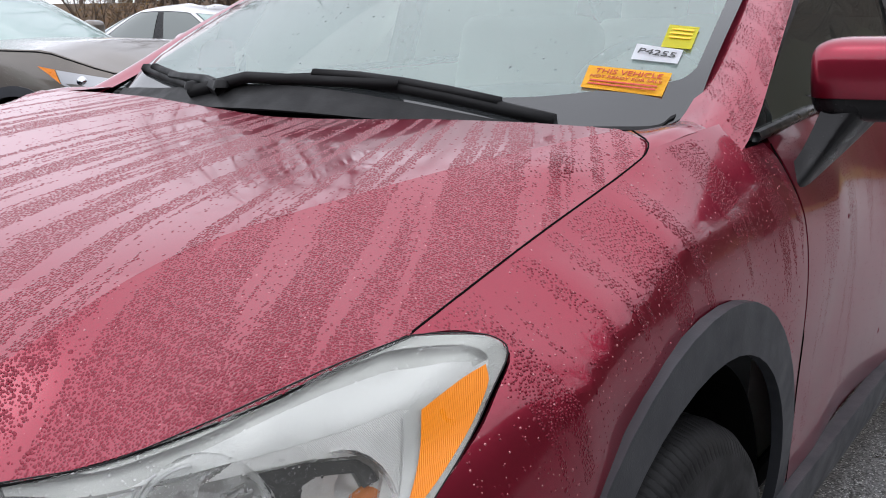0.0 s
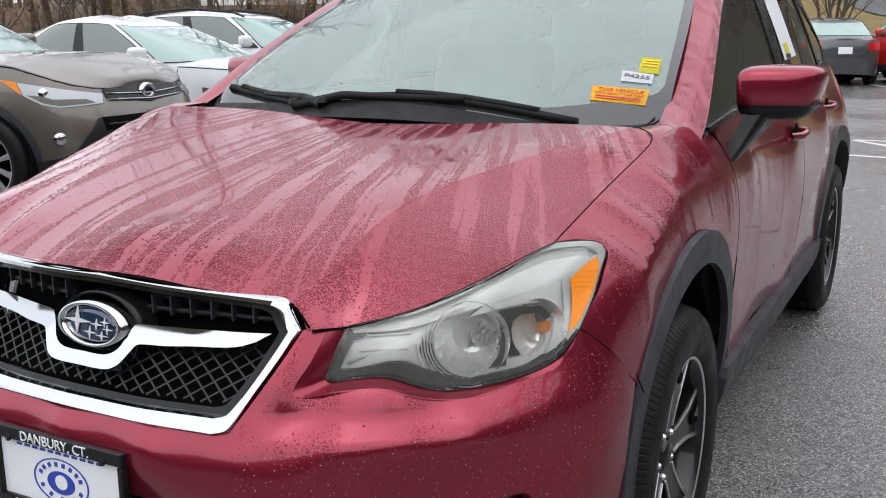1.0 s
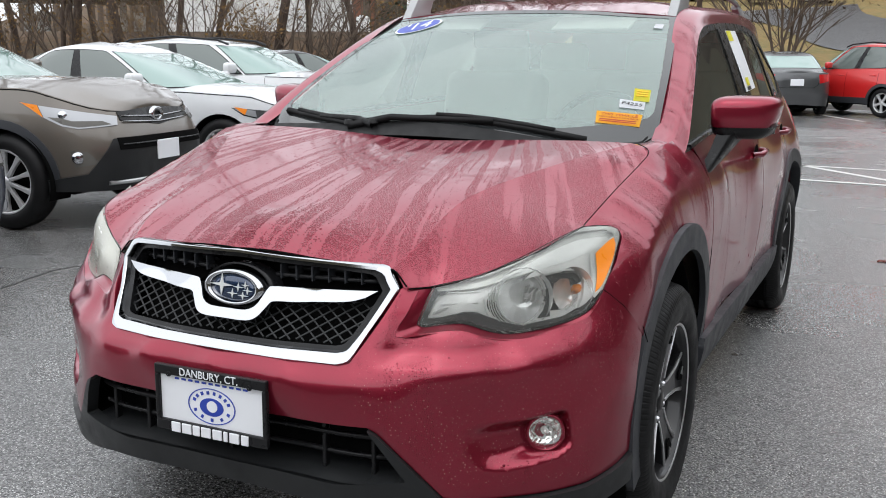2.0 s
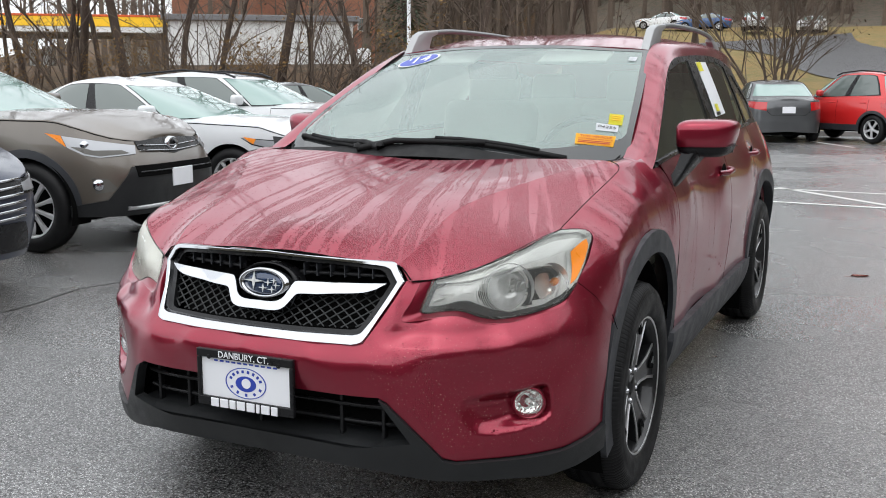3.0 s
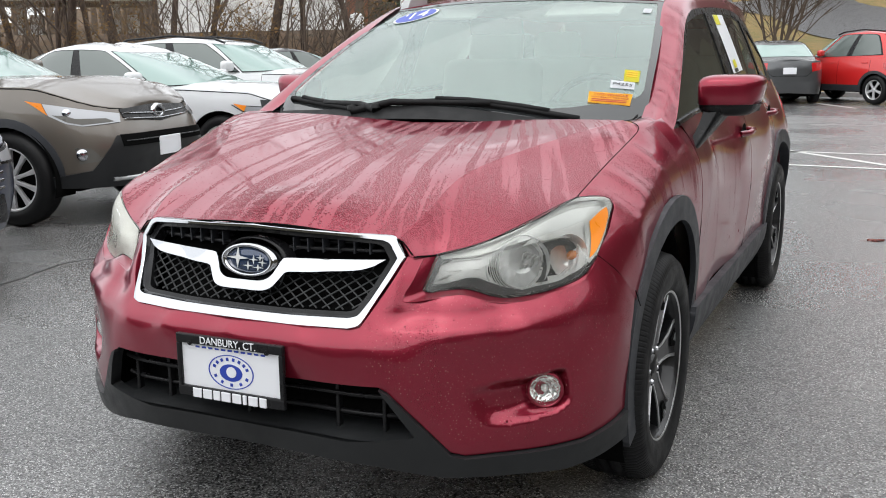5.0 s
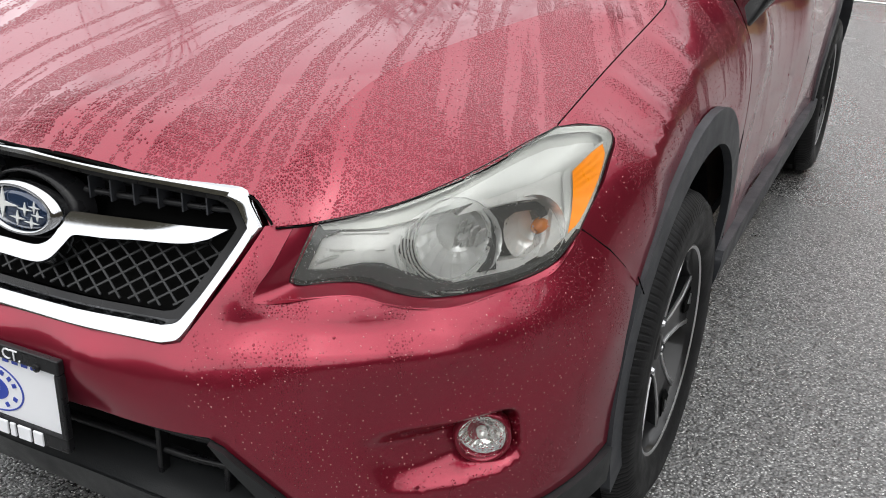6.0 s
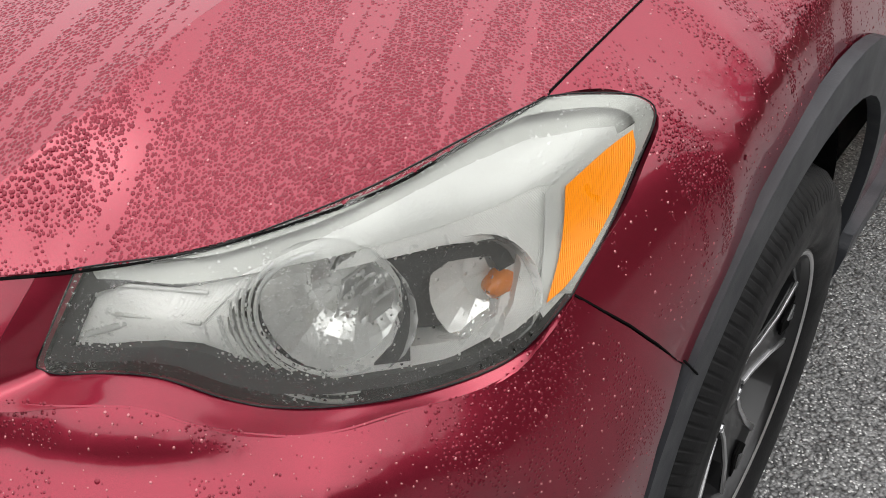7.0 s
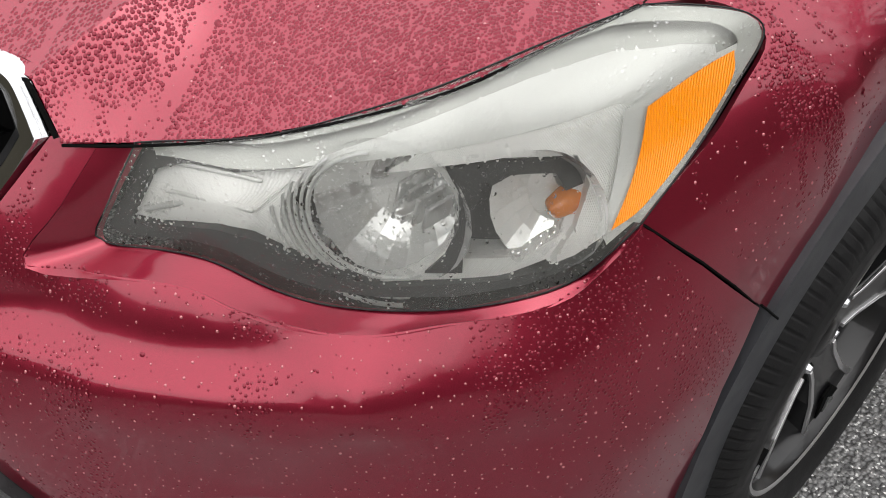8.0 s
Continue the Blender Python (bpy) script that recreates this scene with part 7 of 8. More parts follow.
        panel("tail_lamp", np.array([(sd * t0, tail_z - 0.30), (sd * (t0 - 0.62), tail_z - 0.20), (sd * (t0 - 0.66), tail_z - 0.08), (sd * t0, tail_z - 0.10)]), shell, 0.04, M["tail_red"], root, (sd, 1, 0), skirt=0.02, lift=0.010)
        fz = sill + 0.16
        if clad and not suv:
            panel("fog_pod", np.array([(sd * W * 0.66, fz - 0.08), (sd * W * 1.0, fz - 0.09), (sd * W * 0.98, fz + 0.08), (sd * W * 0.80, fz + 0.09)]), shell, 0.04, M["cladding"], root, (sd, -1, 0), skirt=0.01, lift=0.006)
        bm = bmesh.new()
        if suv:
            fz = sill + 0.25
        fp = shell(np.array(sd * W * (0.93 if suv else 0.82)), np.array(fz))
        lathe(bm, [(0.001, 0.012), (0.035, 0.008), (0.045, 0.0), (0.05, -0.02)], Matrix.Translation(fp + np.array((0, -0.01, 0))) @ Matrix.Rotation(radians(30 * sd), 4, "Z") @ Matrix.Rotation(radians(90), 4, "X"), 20)
        part("fog_lamp", bm, M["chrome"] if suv else M["lamp_far"], root, smooth=True)
        if suv:
            panel("fog_recess", np.array([(sd * W * 0.76, fz - 0.045), (sd * W * 0.96, fz - 0.07), (sd * W * 0.99, fz + 0.055), (sd * W * 0.86, fz + 0.045)]), shell, 0.04, M["fog_grey"], root, (sd, -1, 0), skirt=0.0, lift=0.002)
    # front face
    gz = nose - 0.08
    gw = W * 0.50
    panel("upper_grille", np.array([(-gw, gz - 0.05), (0, gz - 0.10), (gw, gz - 0.05), (gw, gz + 0.01), (0, gz + 0.035), (-gw, gz + 0.01)]), shell, 0.06, M["black"], root, (0, -1, 0), skirt=0.02, lift=0.008)
    for k in range(2 if grille_kind == 0 else 6):
        zz = gz - 0.055 + 0.04 * k if grille_kind == 0 else gz - 0.20 + 0.045 * k
        bm = bmesh.new()
        tube(bm, [tuple(shell(np.array(s), np.array(zz - 0.02 * (1 - abs(s) / gw))) + np.array((0, -0.016, 0))) for s in np.linspace(-gw * 0.98, gw * 0.98, 9)], 0.006 if grille_kind == 0 else 0.011, 6)
        part("grille_bar", bm, M["chrome"], root, smooth=True)
    if suv:
        o = [(-W * 1.3, sill), (W * 1.3, sill), (W * 1.28, sill + 0.07), (W * 0.86, sill + 0.13), (W * 0.64, sill + 0.38), (-W * 0.64, sill + 0.38), (-W * 0.86, sill + 0.13), (-W * 1.28, sill + 0.07)]
        panel("front_skirt", np.array(o), shell, 0.06, M["dark_cladding"], root, (0, -1, 0), skirt=0.02, lift=0.014)
        panel("lower_grille", np.array([(-W * 0.60, sill + 0.30), (W * 0.60, sill + 0.30), (W * 0.61, sill + 0.385), (-W * 0.61, sill + 0.385)]), shell, 0.06, M["void"], root, (0, -1, 0), skirt=0.01, lift=0.018)
        bm = bmesh.new()
        tube(bm, [tuple(shell(np.array(s), np.array(sill + 0.34)) + np.array((0, -0.022, 0))) for s in np.linspace(-0.58 * W, 0.58 * W, 9)], 0.006, 5)
        part("lower_bar", bm, M["black"], root)
        bm = bmesh.new()
        tube(bm, [tuple(shell(np.array(s), np.array(sill + 0.055)) + np.array((0, -0.016, 0))) for s in np.linspace(-0.7 * W, 0.7 * W, 9)], 0.018, 6)
        part("skid_bar", bm, M["silver"], root, smooth=True)
    else:
        panel("lower_grille", np.array([(-W * 0.62, sill + 0.06), (W * 0.62, sill + 0.06), (W * 0.50, sill + 0.24), (-W * 0.50, sill + 0.24)]), shell, 0.08, M["black"], root, (0, -1, 0), skirt=0.02, lift=0.010)
    if clad and not suv:
        o = [(-W * 1.25, sill), (W * 1.25, sill), (W * 1.2, sill + 0.10), (W * 0.7, sill + 0.07), (-W * 0.7, sill + 0.07), (-W * 1.2, sill + 0.10)]
        panel("front_skirt", np.array(o), shell, 0.08, M["cladding"], root, (0, -1, 0), skirt=0.02, lift=0.014)
    bm = bmesh.new()
    ep = shell(np.array(0.0), np.array(gz - 0.01))
    lathe(bm, [(0.040, 0.0), (0.052, 0.012), (0.066, 0.006), (0.072, -0.02)], Matrix.Translation(ep + np.array((0, -0.03, -0.01))) @ Matrix.Rotation(radians(90), 4, "X") @ Matrix.Diagonal((1.2, 0.85, 1, 1)), 24)
    part("badge", bm, M["chrome"], root, smooth=True)
    for yy, zz in ((y0 - 0.018, sill + 0.27), (y1 + 0.012, tail_z - 0.28)):
        bm = bmesh.new()
        box(bm, (0.30, 0.012, 0.15), pose(0, yy, zz), 0.003, 1)
        pl = part("plate_card", bm, M["white"], root)
    bm = bmesh.new()
    box(bm, (W * 1.5, y1 - y0 - 0.7, 0.12), pose(0, yc, sill + 0.02), 0.03)
    part("underbody", bm, M["void"], root)
    if rails:
        for sd in (1, -1):
            bm = bmesh.new()
            tube(bm, [(sd * W * 0.60, y, z) for y, z in ((ry0 + 0.05, roof - 0.06), (ry0 + 0.22, roof + 0.0), ((ry0 + ry1) / 2, roof + 0.05), (ry1 - 0.2, roof + 0.0), (ry1 - 0.05, roof - 0.06))], 0.018, 6)
            part("roof_rail", bm, M["black"], root, smooth=True)
    return root


M["car_glass"] = Mat("dark_car_glass", (0.075, 0.095, 0.087), 0.04, 0.0, IOR=1.7, Coat_Weight=0.5).m
M["lamp_far"] = Mat("lamp_unit", (0.36, 0.37, 0.39), 0.32, 0.35, Coat_Weight=1.0).m
M["fog_grey"] = plastic("fog_recess_grey", (0.10, 0.095, 0.085), 0.5)
M["bright_alloy"] = Mat("bright_alloy", (0.62, 0.62, 0.63), 0.35, 0.6).m
# opaque glass; the sky's reflection is painted in as a pale green base
M["far_screen"] = Mat("windscreen_painted_sky", (0.20, 0.30, 0.275), 0.05, 0.0, IOR=1.75, Coat_Weight=0.5).m
SUV = dict(fo=0.83, nose=0.94, cowl_z=1.08, cowl_y=0.50, belt=1.07, roof=1.60, roof_y=(1.55, 3.15), tail_y=3.5, tail_z=1.12, wheel_r=0.362)
SEDAN = dict(nose=0.76, cowl_z=0.95, cowl_y=0.45, belt=0.93, roof=1.40, roof_y=(1.40, 2.50), tail_y=3.25, tail_z=1.00, wheel_r=0.33, sill=0.22, clad=False, W=0.92)
parked_car("taupe brown compact crossover with black arch trim, parked on wet asphalt", pose(-4.77, 3.22, 0, 0, 0, 99), body_paint("taupe_paint", (0.125, 0.107, 0.090), 0.45), suv=True, **SUV)
parked_car("pearl white sedan parked beside the taupe crossover", pose(-5.12, 6.24, 0, 0, 0, 97), body_paint("white_paint", (0.60, 0.61, 0.625), 0.0), wb=2.85, **SEDAN)
parked_car("white wagon with black roof rails, parked in a row", pose(-6.28, 9.40, 0, 0, 0, 97), body_paint("snow_paint", (0.62, 0.63, 0.64), 0.0), W=0.91, wb=2.74, nose=0.90, cowl_z=1.04, belt=1.02, roof=1.51, roof_y=(1.25, 3.15), tail_y=3.6, tail_z=1.08, wheel_r=0.35, rails=True)
parked_car("dark navy car with chrome grille bars, beside the taupe crossover", pose(-4.20, 0.66, 0, 0, 0, 96), body_paint("navy_paint", (0.012, 0.020, 0.050), 0.3), W=0.92, wb=2.8, nose=0.80, cowl_z=0.98, cowl_y=0.5, belt=1.03, roof=1.48, roof_y=(1.3, 2.7), tail_y=3.4, tail_z=1.0, wheel_r=0.35, sill=0.24, clad=False, grille_kind=1)
parked_car("small black hatchback at the foot of the leafy bank", pose(-10.9, 18.0, 0, 0, 0, 150), body_paint("black_paint", (0.015, 0.017, 0.019), 0.2), **{**SEDAN, "W": 0.86, "wb": 2.55})
parked_car("dark grey sedan seen from behind, parked on wet asphalt", pose(-2.26, 24.65, 0, 0, 0, 199), body_paint("grey_paint", (0.075, 0.078, 0.082), 0.5), wb=2.67, **{**SEDAN, "W": 0.93, "roof": 1.47, "roof_y": (1.2, 2.65), "tail_y": 3.35, "tail_z": 1.06})
red_m = pose(0.76, 21.84, 0, 0, 0, 231) @ pose(-0.78, -2.60, 0)
parked_car("bright orange red small crossover with grey arches, parked askew", red_m, body_paint("orange_red_paint", (0.56, 0.014, 0.014), 0.1), W=0.90, wb=2.60, fo=1.02, ro=0.72, nose=0.92, cowl_z=1.08, belt=1.05, roof=1.66, roof_y=(1.15, 2.75), tail_y=3.15, tail_z=1.03, wheel_r=0.335, rails=True, spokes=5)


# ---- painted bay lines ----
M["line_paint"] = plastic("white_line_paint", (0.62, 0.62, 0.60), 0.45, 300, 0.001, 0.2)
for (x0, y0), (x1, y1) in (((-3.5, 10.38), (7.0, 9.65)), ((0.05, 10.30), (4.6, 5.2)), ((-3.5, 8.92), (7.0, 8.02)), ((-2.6, 26.4), (0.46, 20.05)), ((2.2, 26.4), (4.6, 20.6))):
    bm = bmesh.new()
    d = Vector((x1 - x0, y1 - y0, 0)).normalized()
    s = Vector((-d.y, d.x, 0)) * 0.05
    n = max(2, int(math.hypot(x1 - x0, y1 - y0) / 0.25))
    row = []
    for k in range(n + 1):
        c = Vector((x0, y0, 0.004)).lerp(Vector((x1, y1, 0.004)), k / n)
        j = 0.008 * noise.noise(c * 4)
        row.append((bm.verts.new(c + s * (1 + j * 8)), bm.verts.new(c - s * (1 - j * 6))))
    for a, b in zip(row, row[1:]):
        bm.faces.new((a[0], b[0], b[1], a[1]))
    tagged(part("bay_line", bm, M["line_paint"]), "worn white bay line painted on the asphalt", "line marking", "bay lines", "structure")
# cracks sealed with tar
M["tar"] = Mat("tar_seam", (0.012, 0.012, 0.012), 0.3).m
for path in ([(-3.6, 0.2), (-3.15, 0.8), (-3.2, 1.7), (-2.6, 2.6), (-2.4, 4.0)], [(0.4, 12.2), (1.6, 11.2), (2.6, 11.4), (4.5, 10.6)]):
    bm = bmesh.new()
    pts = spline(path, 10)
    row = []
    for k, (x, y) in enumerate(pts):
        a = noise.noise(Vector((x * 5, y * 5, 1))) * 0.04
        row.append((bm.verts.new((x + a - 0.006, y + a, 0.002)), bm.verts.new((x + a + 0.006, y + a + 0.003, 0.002))))
    for a, b in zip(row, row[1:]):
        bm.faces.new((a[0], b[0], b[1], a[1]))
    tagged(part("crack", bm, M["tar"]), "thin dark crack across the wet asphalt", "crack", kind="structure")


# ---- terrain round the car park ----
def smooth01(t):
    t = min(1.0, max(0.0, t))
    return t * t * (3 - 2 * t)


def edge_y(x):
    return 25.6 if x > -4 else 25.6 + (x + 4) * 0.20


def terrain(x, y):
    u = y - edge_y(x)
    if u < 0:
        return -0.03
    v = (x - 1.6) / (y + 3.05)
    k = smooth01((v + 0.40) / 0.12)
    left = 2.1 * smooth01(u / 6.5) + 0.018 * u
    right = 0.105 * u * smooth01(u / 3 + 0.3)
    far = 7.0 * smooth01((y - 85) / 60) + 11.0 * smooth01((y - 84) / 70) * smooth01((v + 0.64) / 0.12)
    return left * (1 - k) + right * k + far + 0.06 * noise.noise(Vector((x * 0.5, y * 0.5, 0))) * smooth01(u / 2) - 0.02


def grassy(name, lows, highs, litter, mix):
    m = Mat(name, lows, 0.9)
    o = m.coords()
    blades = m.noise(m.coords((1, 1, 0.4)), 24, 5, 0.7)
    big = m.noise(o, 0.35, 4)
    leaf = m.node("TexVoronoi", Vector=o, Scale=9.0)
    col = m.mix(m.ramp(blades, (0.3, 0.0), (0.75, 1.0)), lows, highs)
    col = m.mix(m.math("MULTIPLY", m.ramp(big, (0.35, 0.2), (0.7, 1.0)), m.ramp(leaf.outputs["Distance"], (0.15, mix), (0.5, mix * 0.35))), col, litter)
    tuft = m.noise(o, 2.2, 5, 0.7)
    col = m.mix(m.ramp(tuft, (0.42, 0.0), (0.62, 0.55)), col, tuple(c * k for c, k in zip(lows, (0.9, 1.35, 0.9))))
    m.to("Base Color", col)
    m.to("Normal", m.bump(blades, 0.9, 0.06))
    return m.m


M["litter"] = grassy("leaf_litter", (0.020, 0.015, 0.008), (0.135, 0.085, 0.036), (0.20, 0.078, 0.028), 0.9)
M["hill_litter"] = grassy("hill_litter", (0.05, 0.042, 0.035), (0.17, 0.135, 0.105), (0.20, 0.12, 0.07), 0.7)
M["lawn"] = grassy("winter_lawn", (0.08, 0.072, 0.022), (0.30, 0.215, 0.075), (0.34, 0.155, 0.045), 1.0)


def sheet_of(x0, x1, y1, nx, ny, lean0, lean1, y0=None):
    bm = bmesh.new()
    rows = []
    for j in range(ny + 1):
        row = []
        for i in range(nx + 1):
            xb = x0 + (x1 - x0) * i / nx
            y = edge_y(xb) + (y1 - edge_y(xb)) * (j / ny) ** 2 if y0 is None else y0 + (y1 - y0) * j / ny
            x = xb + (lean0 + (lean1 - lean0) * i / nx) * (y - edge_y(xb))
            row.append(bm.verts.new((x, y, terrain(x, y + 0.01))))
        rows.append(row)
    for a, b in zip(rows, rows[1:]):
        for i in range(nx):
            bm.faces.new((a[i], a[i + 1], b[i + 1], b[i]))
    return bm


tagged(part("bank", sheet_of(-130, -8, 170, 90, 50, 0.0, -0.34), M["litter"], smooth=True), "brown bank covered in wet fallen leaves", "bank", kind="structure")
tagged(part("lawn", sheet_of(-8, 70, 86, 60, 60, -0.34, 0.0), M["lawn"], smooth=True), "yellowed winter grass slope with fallen leaves", "lawn", kind="structure")
tagged(part("hillside", sheet_of(-8, 70, 190, 60, 40, -0.34, 0.0, 85.5), M["hill_litter"], smooth=True), "brown wooded hillside beyond the lawn", "hillside", kind="structure")
# kerb at the foot of the slope
M["concrete"] = plastic("kerb_concrete", (0.30, 0.30, 0.29), 0.7, 120, 0.002, 0.2)
bm = bmesh.new()
rows = []
for k in range(61):
    x = -40 + 70 * k / 60
    y = edge_y(x) - 0.15
    rows.append([bm.verts.new((x, y + a, b)) for a, b in ((0, -0.01), (0.01, 0.12), (0.03, 0.14), (0.15, 0.14), (0.16, -0.01))])
for a, b in zip(rows, rows[1:]):
    for i in range(4):
        bm.faces.new((a[i], b[i], b[i + 1], a[i + 1]))
tagged(part("kerb", bm, M["concrete"], smooth=False), "pale concrete kerb along the car park", "kerb", kind="structure")
# side road climbing the slope
M["road_grey"] = plastic("wet_road", (0.06, 0.06, 0.063), 0.35, 60, 0.002, 0.15)
left = spline([(14, 39.5), (4, 40.0), (-1.7, 41.8), (-4.2, 49.0), (-6.5, 56.0), (-12.5, 64.0)], 8)
right = spline([(22, 49.0), (10, 50.5), (3, 55.0), (0.0, 59.0), (-2.0, 66.0), (-3.0, 76.0)], 8)
bm = bmesh.new()
rows = []
for (xl, yl), (xr, yr) in zip(left, right):
    row = []
    for i in range(11):
        x, y = xl + (xr - xl) * i / 10, yl + (yr - yl) * i / 10
        row.append(bm.verts.new((x, y, terrain(x, y) + 0.045)))
    rows.append(row)
for a, b in zip(rows, rows[1:]):
    for i in range(10):
        bm.faces.new((a[i], a[i + 1], b[i + 1], b[i]))
tagged(part("road", bm, M["road_grey"], smooth=True), "grey wet side road climbing the slope", "road", kind="structure")


# ---- trees ----
def bark(name, a, b):
    m = Mat(name, a, 0.9)
    o = m.coords((1, 1, 0.25))
    n = m.noise(o, 22, 5, 0.65)
    m.to("Base Color", m.mix(n, a, b))
    m.to("Normal", m.bump(n, 0.8, 0.02))
    return m.m


M["bark"] = bark("dark_bark", (0.022, 0.014, 0.010), (0.085, 0.056, 0.040))
M["bark_grey"] = bark("grey_bark", (0.050, 0.037, 0.028), (0.15, 0.112, 0.083))
M["twig"] = bark("twigs", (0.05, 0.036, 0.028), (0.12, 0.085, 0.06))
M["dry_leaf"] = bark("dry_leaves", (0.10, 0.055, 0.02), (0.24, 0.14, 0.04))


def grow(bm, rng, p, d, length, r, depth, tips, low=0.35):
    n = 7 if depth > 2 else 4
    pts, q, dd = [p.copy()], p.copy(), d.copy()
    for k in range(n):
        dd = (dd + Vector((rng.uniform(-1, 1), rng.uniform(-1, 1), rng.uniform(-0.4, 0.7))) * 0.20).normalized()
        q = q + dd * (length / n)
        pts.append(q.copy())
    tube(bm, pts, r, 6 if depth > 2 else (4 if depth > 0 else 3), r * (0.55 if depth else 0.3))
    if depth == 0:
        tips.append(q)
        return
    kids = rng.randint(6, 8) if depth > 2 else rng.randint(4, 6) if depth > 1 else rng.randint(3, 4)
    for k in range(kids):
        t = low + (1 - low) * (k + rng.random() * 0.8) / kids
        i = min(n - 1, int(t * n))
        base = pts[i].lerp(pts[i + 1], t * n - i)
        side_v = Vector((rng.uniform(-1, 1), rng.uniform(-1, 1), rng.uniform(0.0, 0.9))).normalized()
        nd = (dd * 0.55 + side_v * 0.85).normalized()
        grow(bm, rng, base, nd, length * rng.uniform(0.45, 0.68), r * rng.uniform(0.34, 0.5), depth - 1, tips, 0.2)


def tree(seed, height, r, stems=1, low=0.4, leaves=0.0, material="bark", depth=3):
    rng = random.Random(seed)
    root = empty("tree")
    tips = []
    bm = bmesh.new()
    for k in range(stems):
        lean = Vector((rng.uniform(-1, 1), rng.uniform(-1, 1), 0)) * (0.10 if stems == 1 else 0.45)
        grow(bm, rng, Vector((0.06 * k, 0.05 * k, -0.15)), (Vector((0, 0, 1)) + lean).normalized(), height * (1 if stems == 1 else rng.uniform(0.6, 1)), r * (1 if stems == 1 else rng.uniform(0.5, 1)), depth, tips, low)
    part("trunk", bm, M[material], root, smooth=True)
    bm = bmesh.new()
    for t in tips:
        for k in range(3):
            d = Vector((rng.uniform(-1, 1), rng.uniform(-1, 1), rng.uniform(-0.5, 0.8))) * rng.uniform(0.15, 0.4)
            tube(bm, [t, t + d * 0.5, t + d + Vector((0, 0, 0.03))], 0.005, 3, 0.002)
        if rng.random() < leaves:
            for k in range(4):
                c = t + Vector((rng.uniform(-1, 1), rng.uniform(-1, 1), rng.uniform(-1, 1))) * 0.25
                a, b = Vector((rng.uniform(-1, 1), rng.uniform(-1, 1), rng.uniform(-1, 1))) * 0.05, Vector((rng.uniform(-1, 1), rng.uniform(-1, 1), rng.uniform(-1, 1))) * 0.04
                bm.faces.new([bm.verts.new(c + v) for v in (a, b, -a, -b)])
    part("crown", bm, M["twig"] if leaves < 0.2 else M["dry_leaf"], root)
    return root


def plant(ob, x, y, turn, label, scale=1.0, sink=0.0, group="bare trees by the car park"):
    tagged(ob, label, "tree", group)
    ob.matrix_world = Matrix.LocRotScale((x, y, terrain(x, y) - sink), Euler((0, 0, radians(turn))), (scale, scale, scale))
    return ob


tall = [tree(11, 11.0, 0.12, 1, 0.2), tree(12, 12.0, 0.16, 1, 0.25), tree(13, 10.0, 0.085, 1, 0.15)]
SPOTS = [(-25.7, 22.5), (-25.8, 23.2), (-24.6, 22.5), (-25.6, 24.3), (-23.5, 23.4), (-23.0, 24.3), (-20.5, 24.3), (-17.6, 23.8), (-16.7, 24.9), (-15.6, 26.0), (-29.0, 23.7), (-28.6, 22.3), (-24.0, 26.7), (-12.4, 29.0), (-11.1, 31.3), (-9.8, 33.6)]
for k, (x, y) in enumerate(SPOTS):
    y = max(y, edge_y(x) + 0.9)
    src = tall[k % 3]
    ob = src if k < 3 else copy_thing(src, Matrix())
    plant(ob, x, y, 67 * k, "tall bare tree with a dark wet trunk on the leafy bank", 0.85 + 0.35 * ((k * 37) % 10) / 10)
multi = tree(21, 5.6, 0.065, 9, 0.3, 0.12, "bark_grey")
plant(multi, -2.5, 27.7, 20, "spreading bare tree with many stems on the lawn")
scrub = [tree(31, 3.6, 0.05, 6, 0.2, 0.15, "twig", 2), tree(32, 2.8, 0.04, 8, 0.15, 0.5, "twig", 2)]
for k, (x, y) in enumerate([(-13.6, 22.5), (-12.4, 23.6), (-15.2, 22.8), (-17.6, 22.9), (-19.5, 22.7), (-10.2, 24.9), (-9.2, 25.6), (-21.5, 22.6), (-7.0, 28.0), (-24.5, 22.8), (-14.5, 24.6), (-27.5, 22.4), (-26.0, 23.0), (-22.8, 23.2), (-20.4, 23.4), (-18.6, 23.9), (-16.4, 23.4), (-30.0, 22.0), (-11.4, 25.8), (-13.0, 26.4), (-8.4, 27.4), (-32.0, 21.6)]):
    ob = scrub[k % 2] if k < 2 else copy_thing(scrub[k % 2], Matrix())
    plant(ob, x, y, 53 * k, "low leafless thicket on the bank", 0.8 + 0.4 * ((k * 29) % 10) / 10, group="thickets on the bank")
for k, (x, y) in enumerate([(-14.0, 43.0), (-9.0, 48.0), (-17.0, 40.0), (9.5, 40.0), (13.0, 46.0), (11.0, 58.0), (-20.0, 52.0), (-11.5, 62.0), (-4.0, 88.0), (10.0, 75.0)]):
    plant(copy_thing(tall[k % 3], Matrix()), x, y, 41 * k, "bare tree up the slope", 0.9 + 0.3 * ((k * 31) % 10) / 10, group="bare trees up the slope")
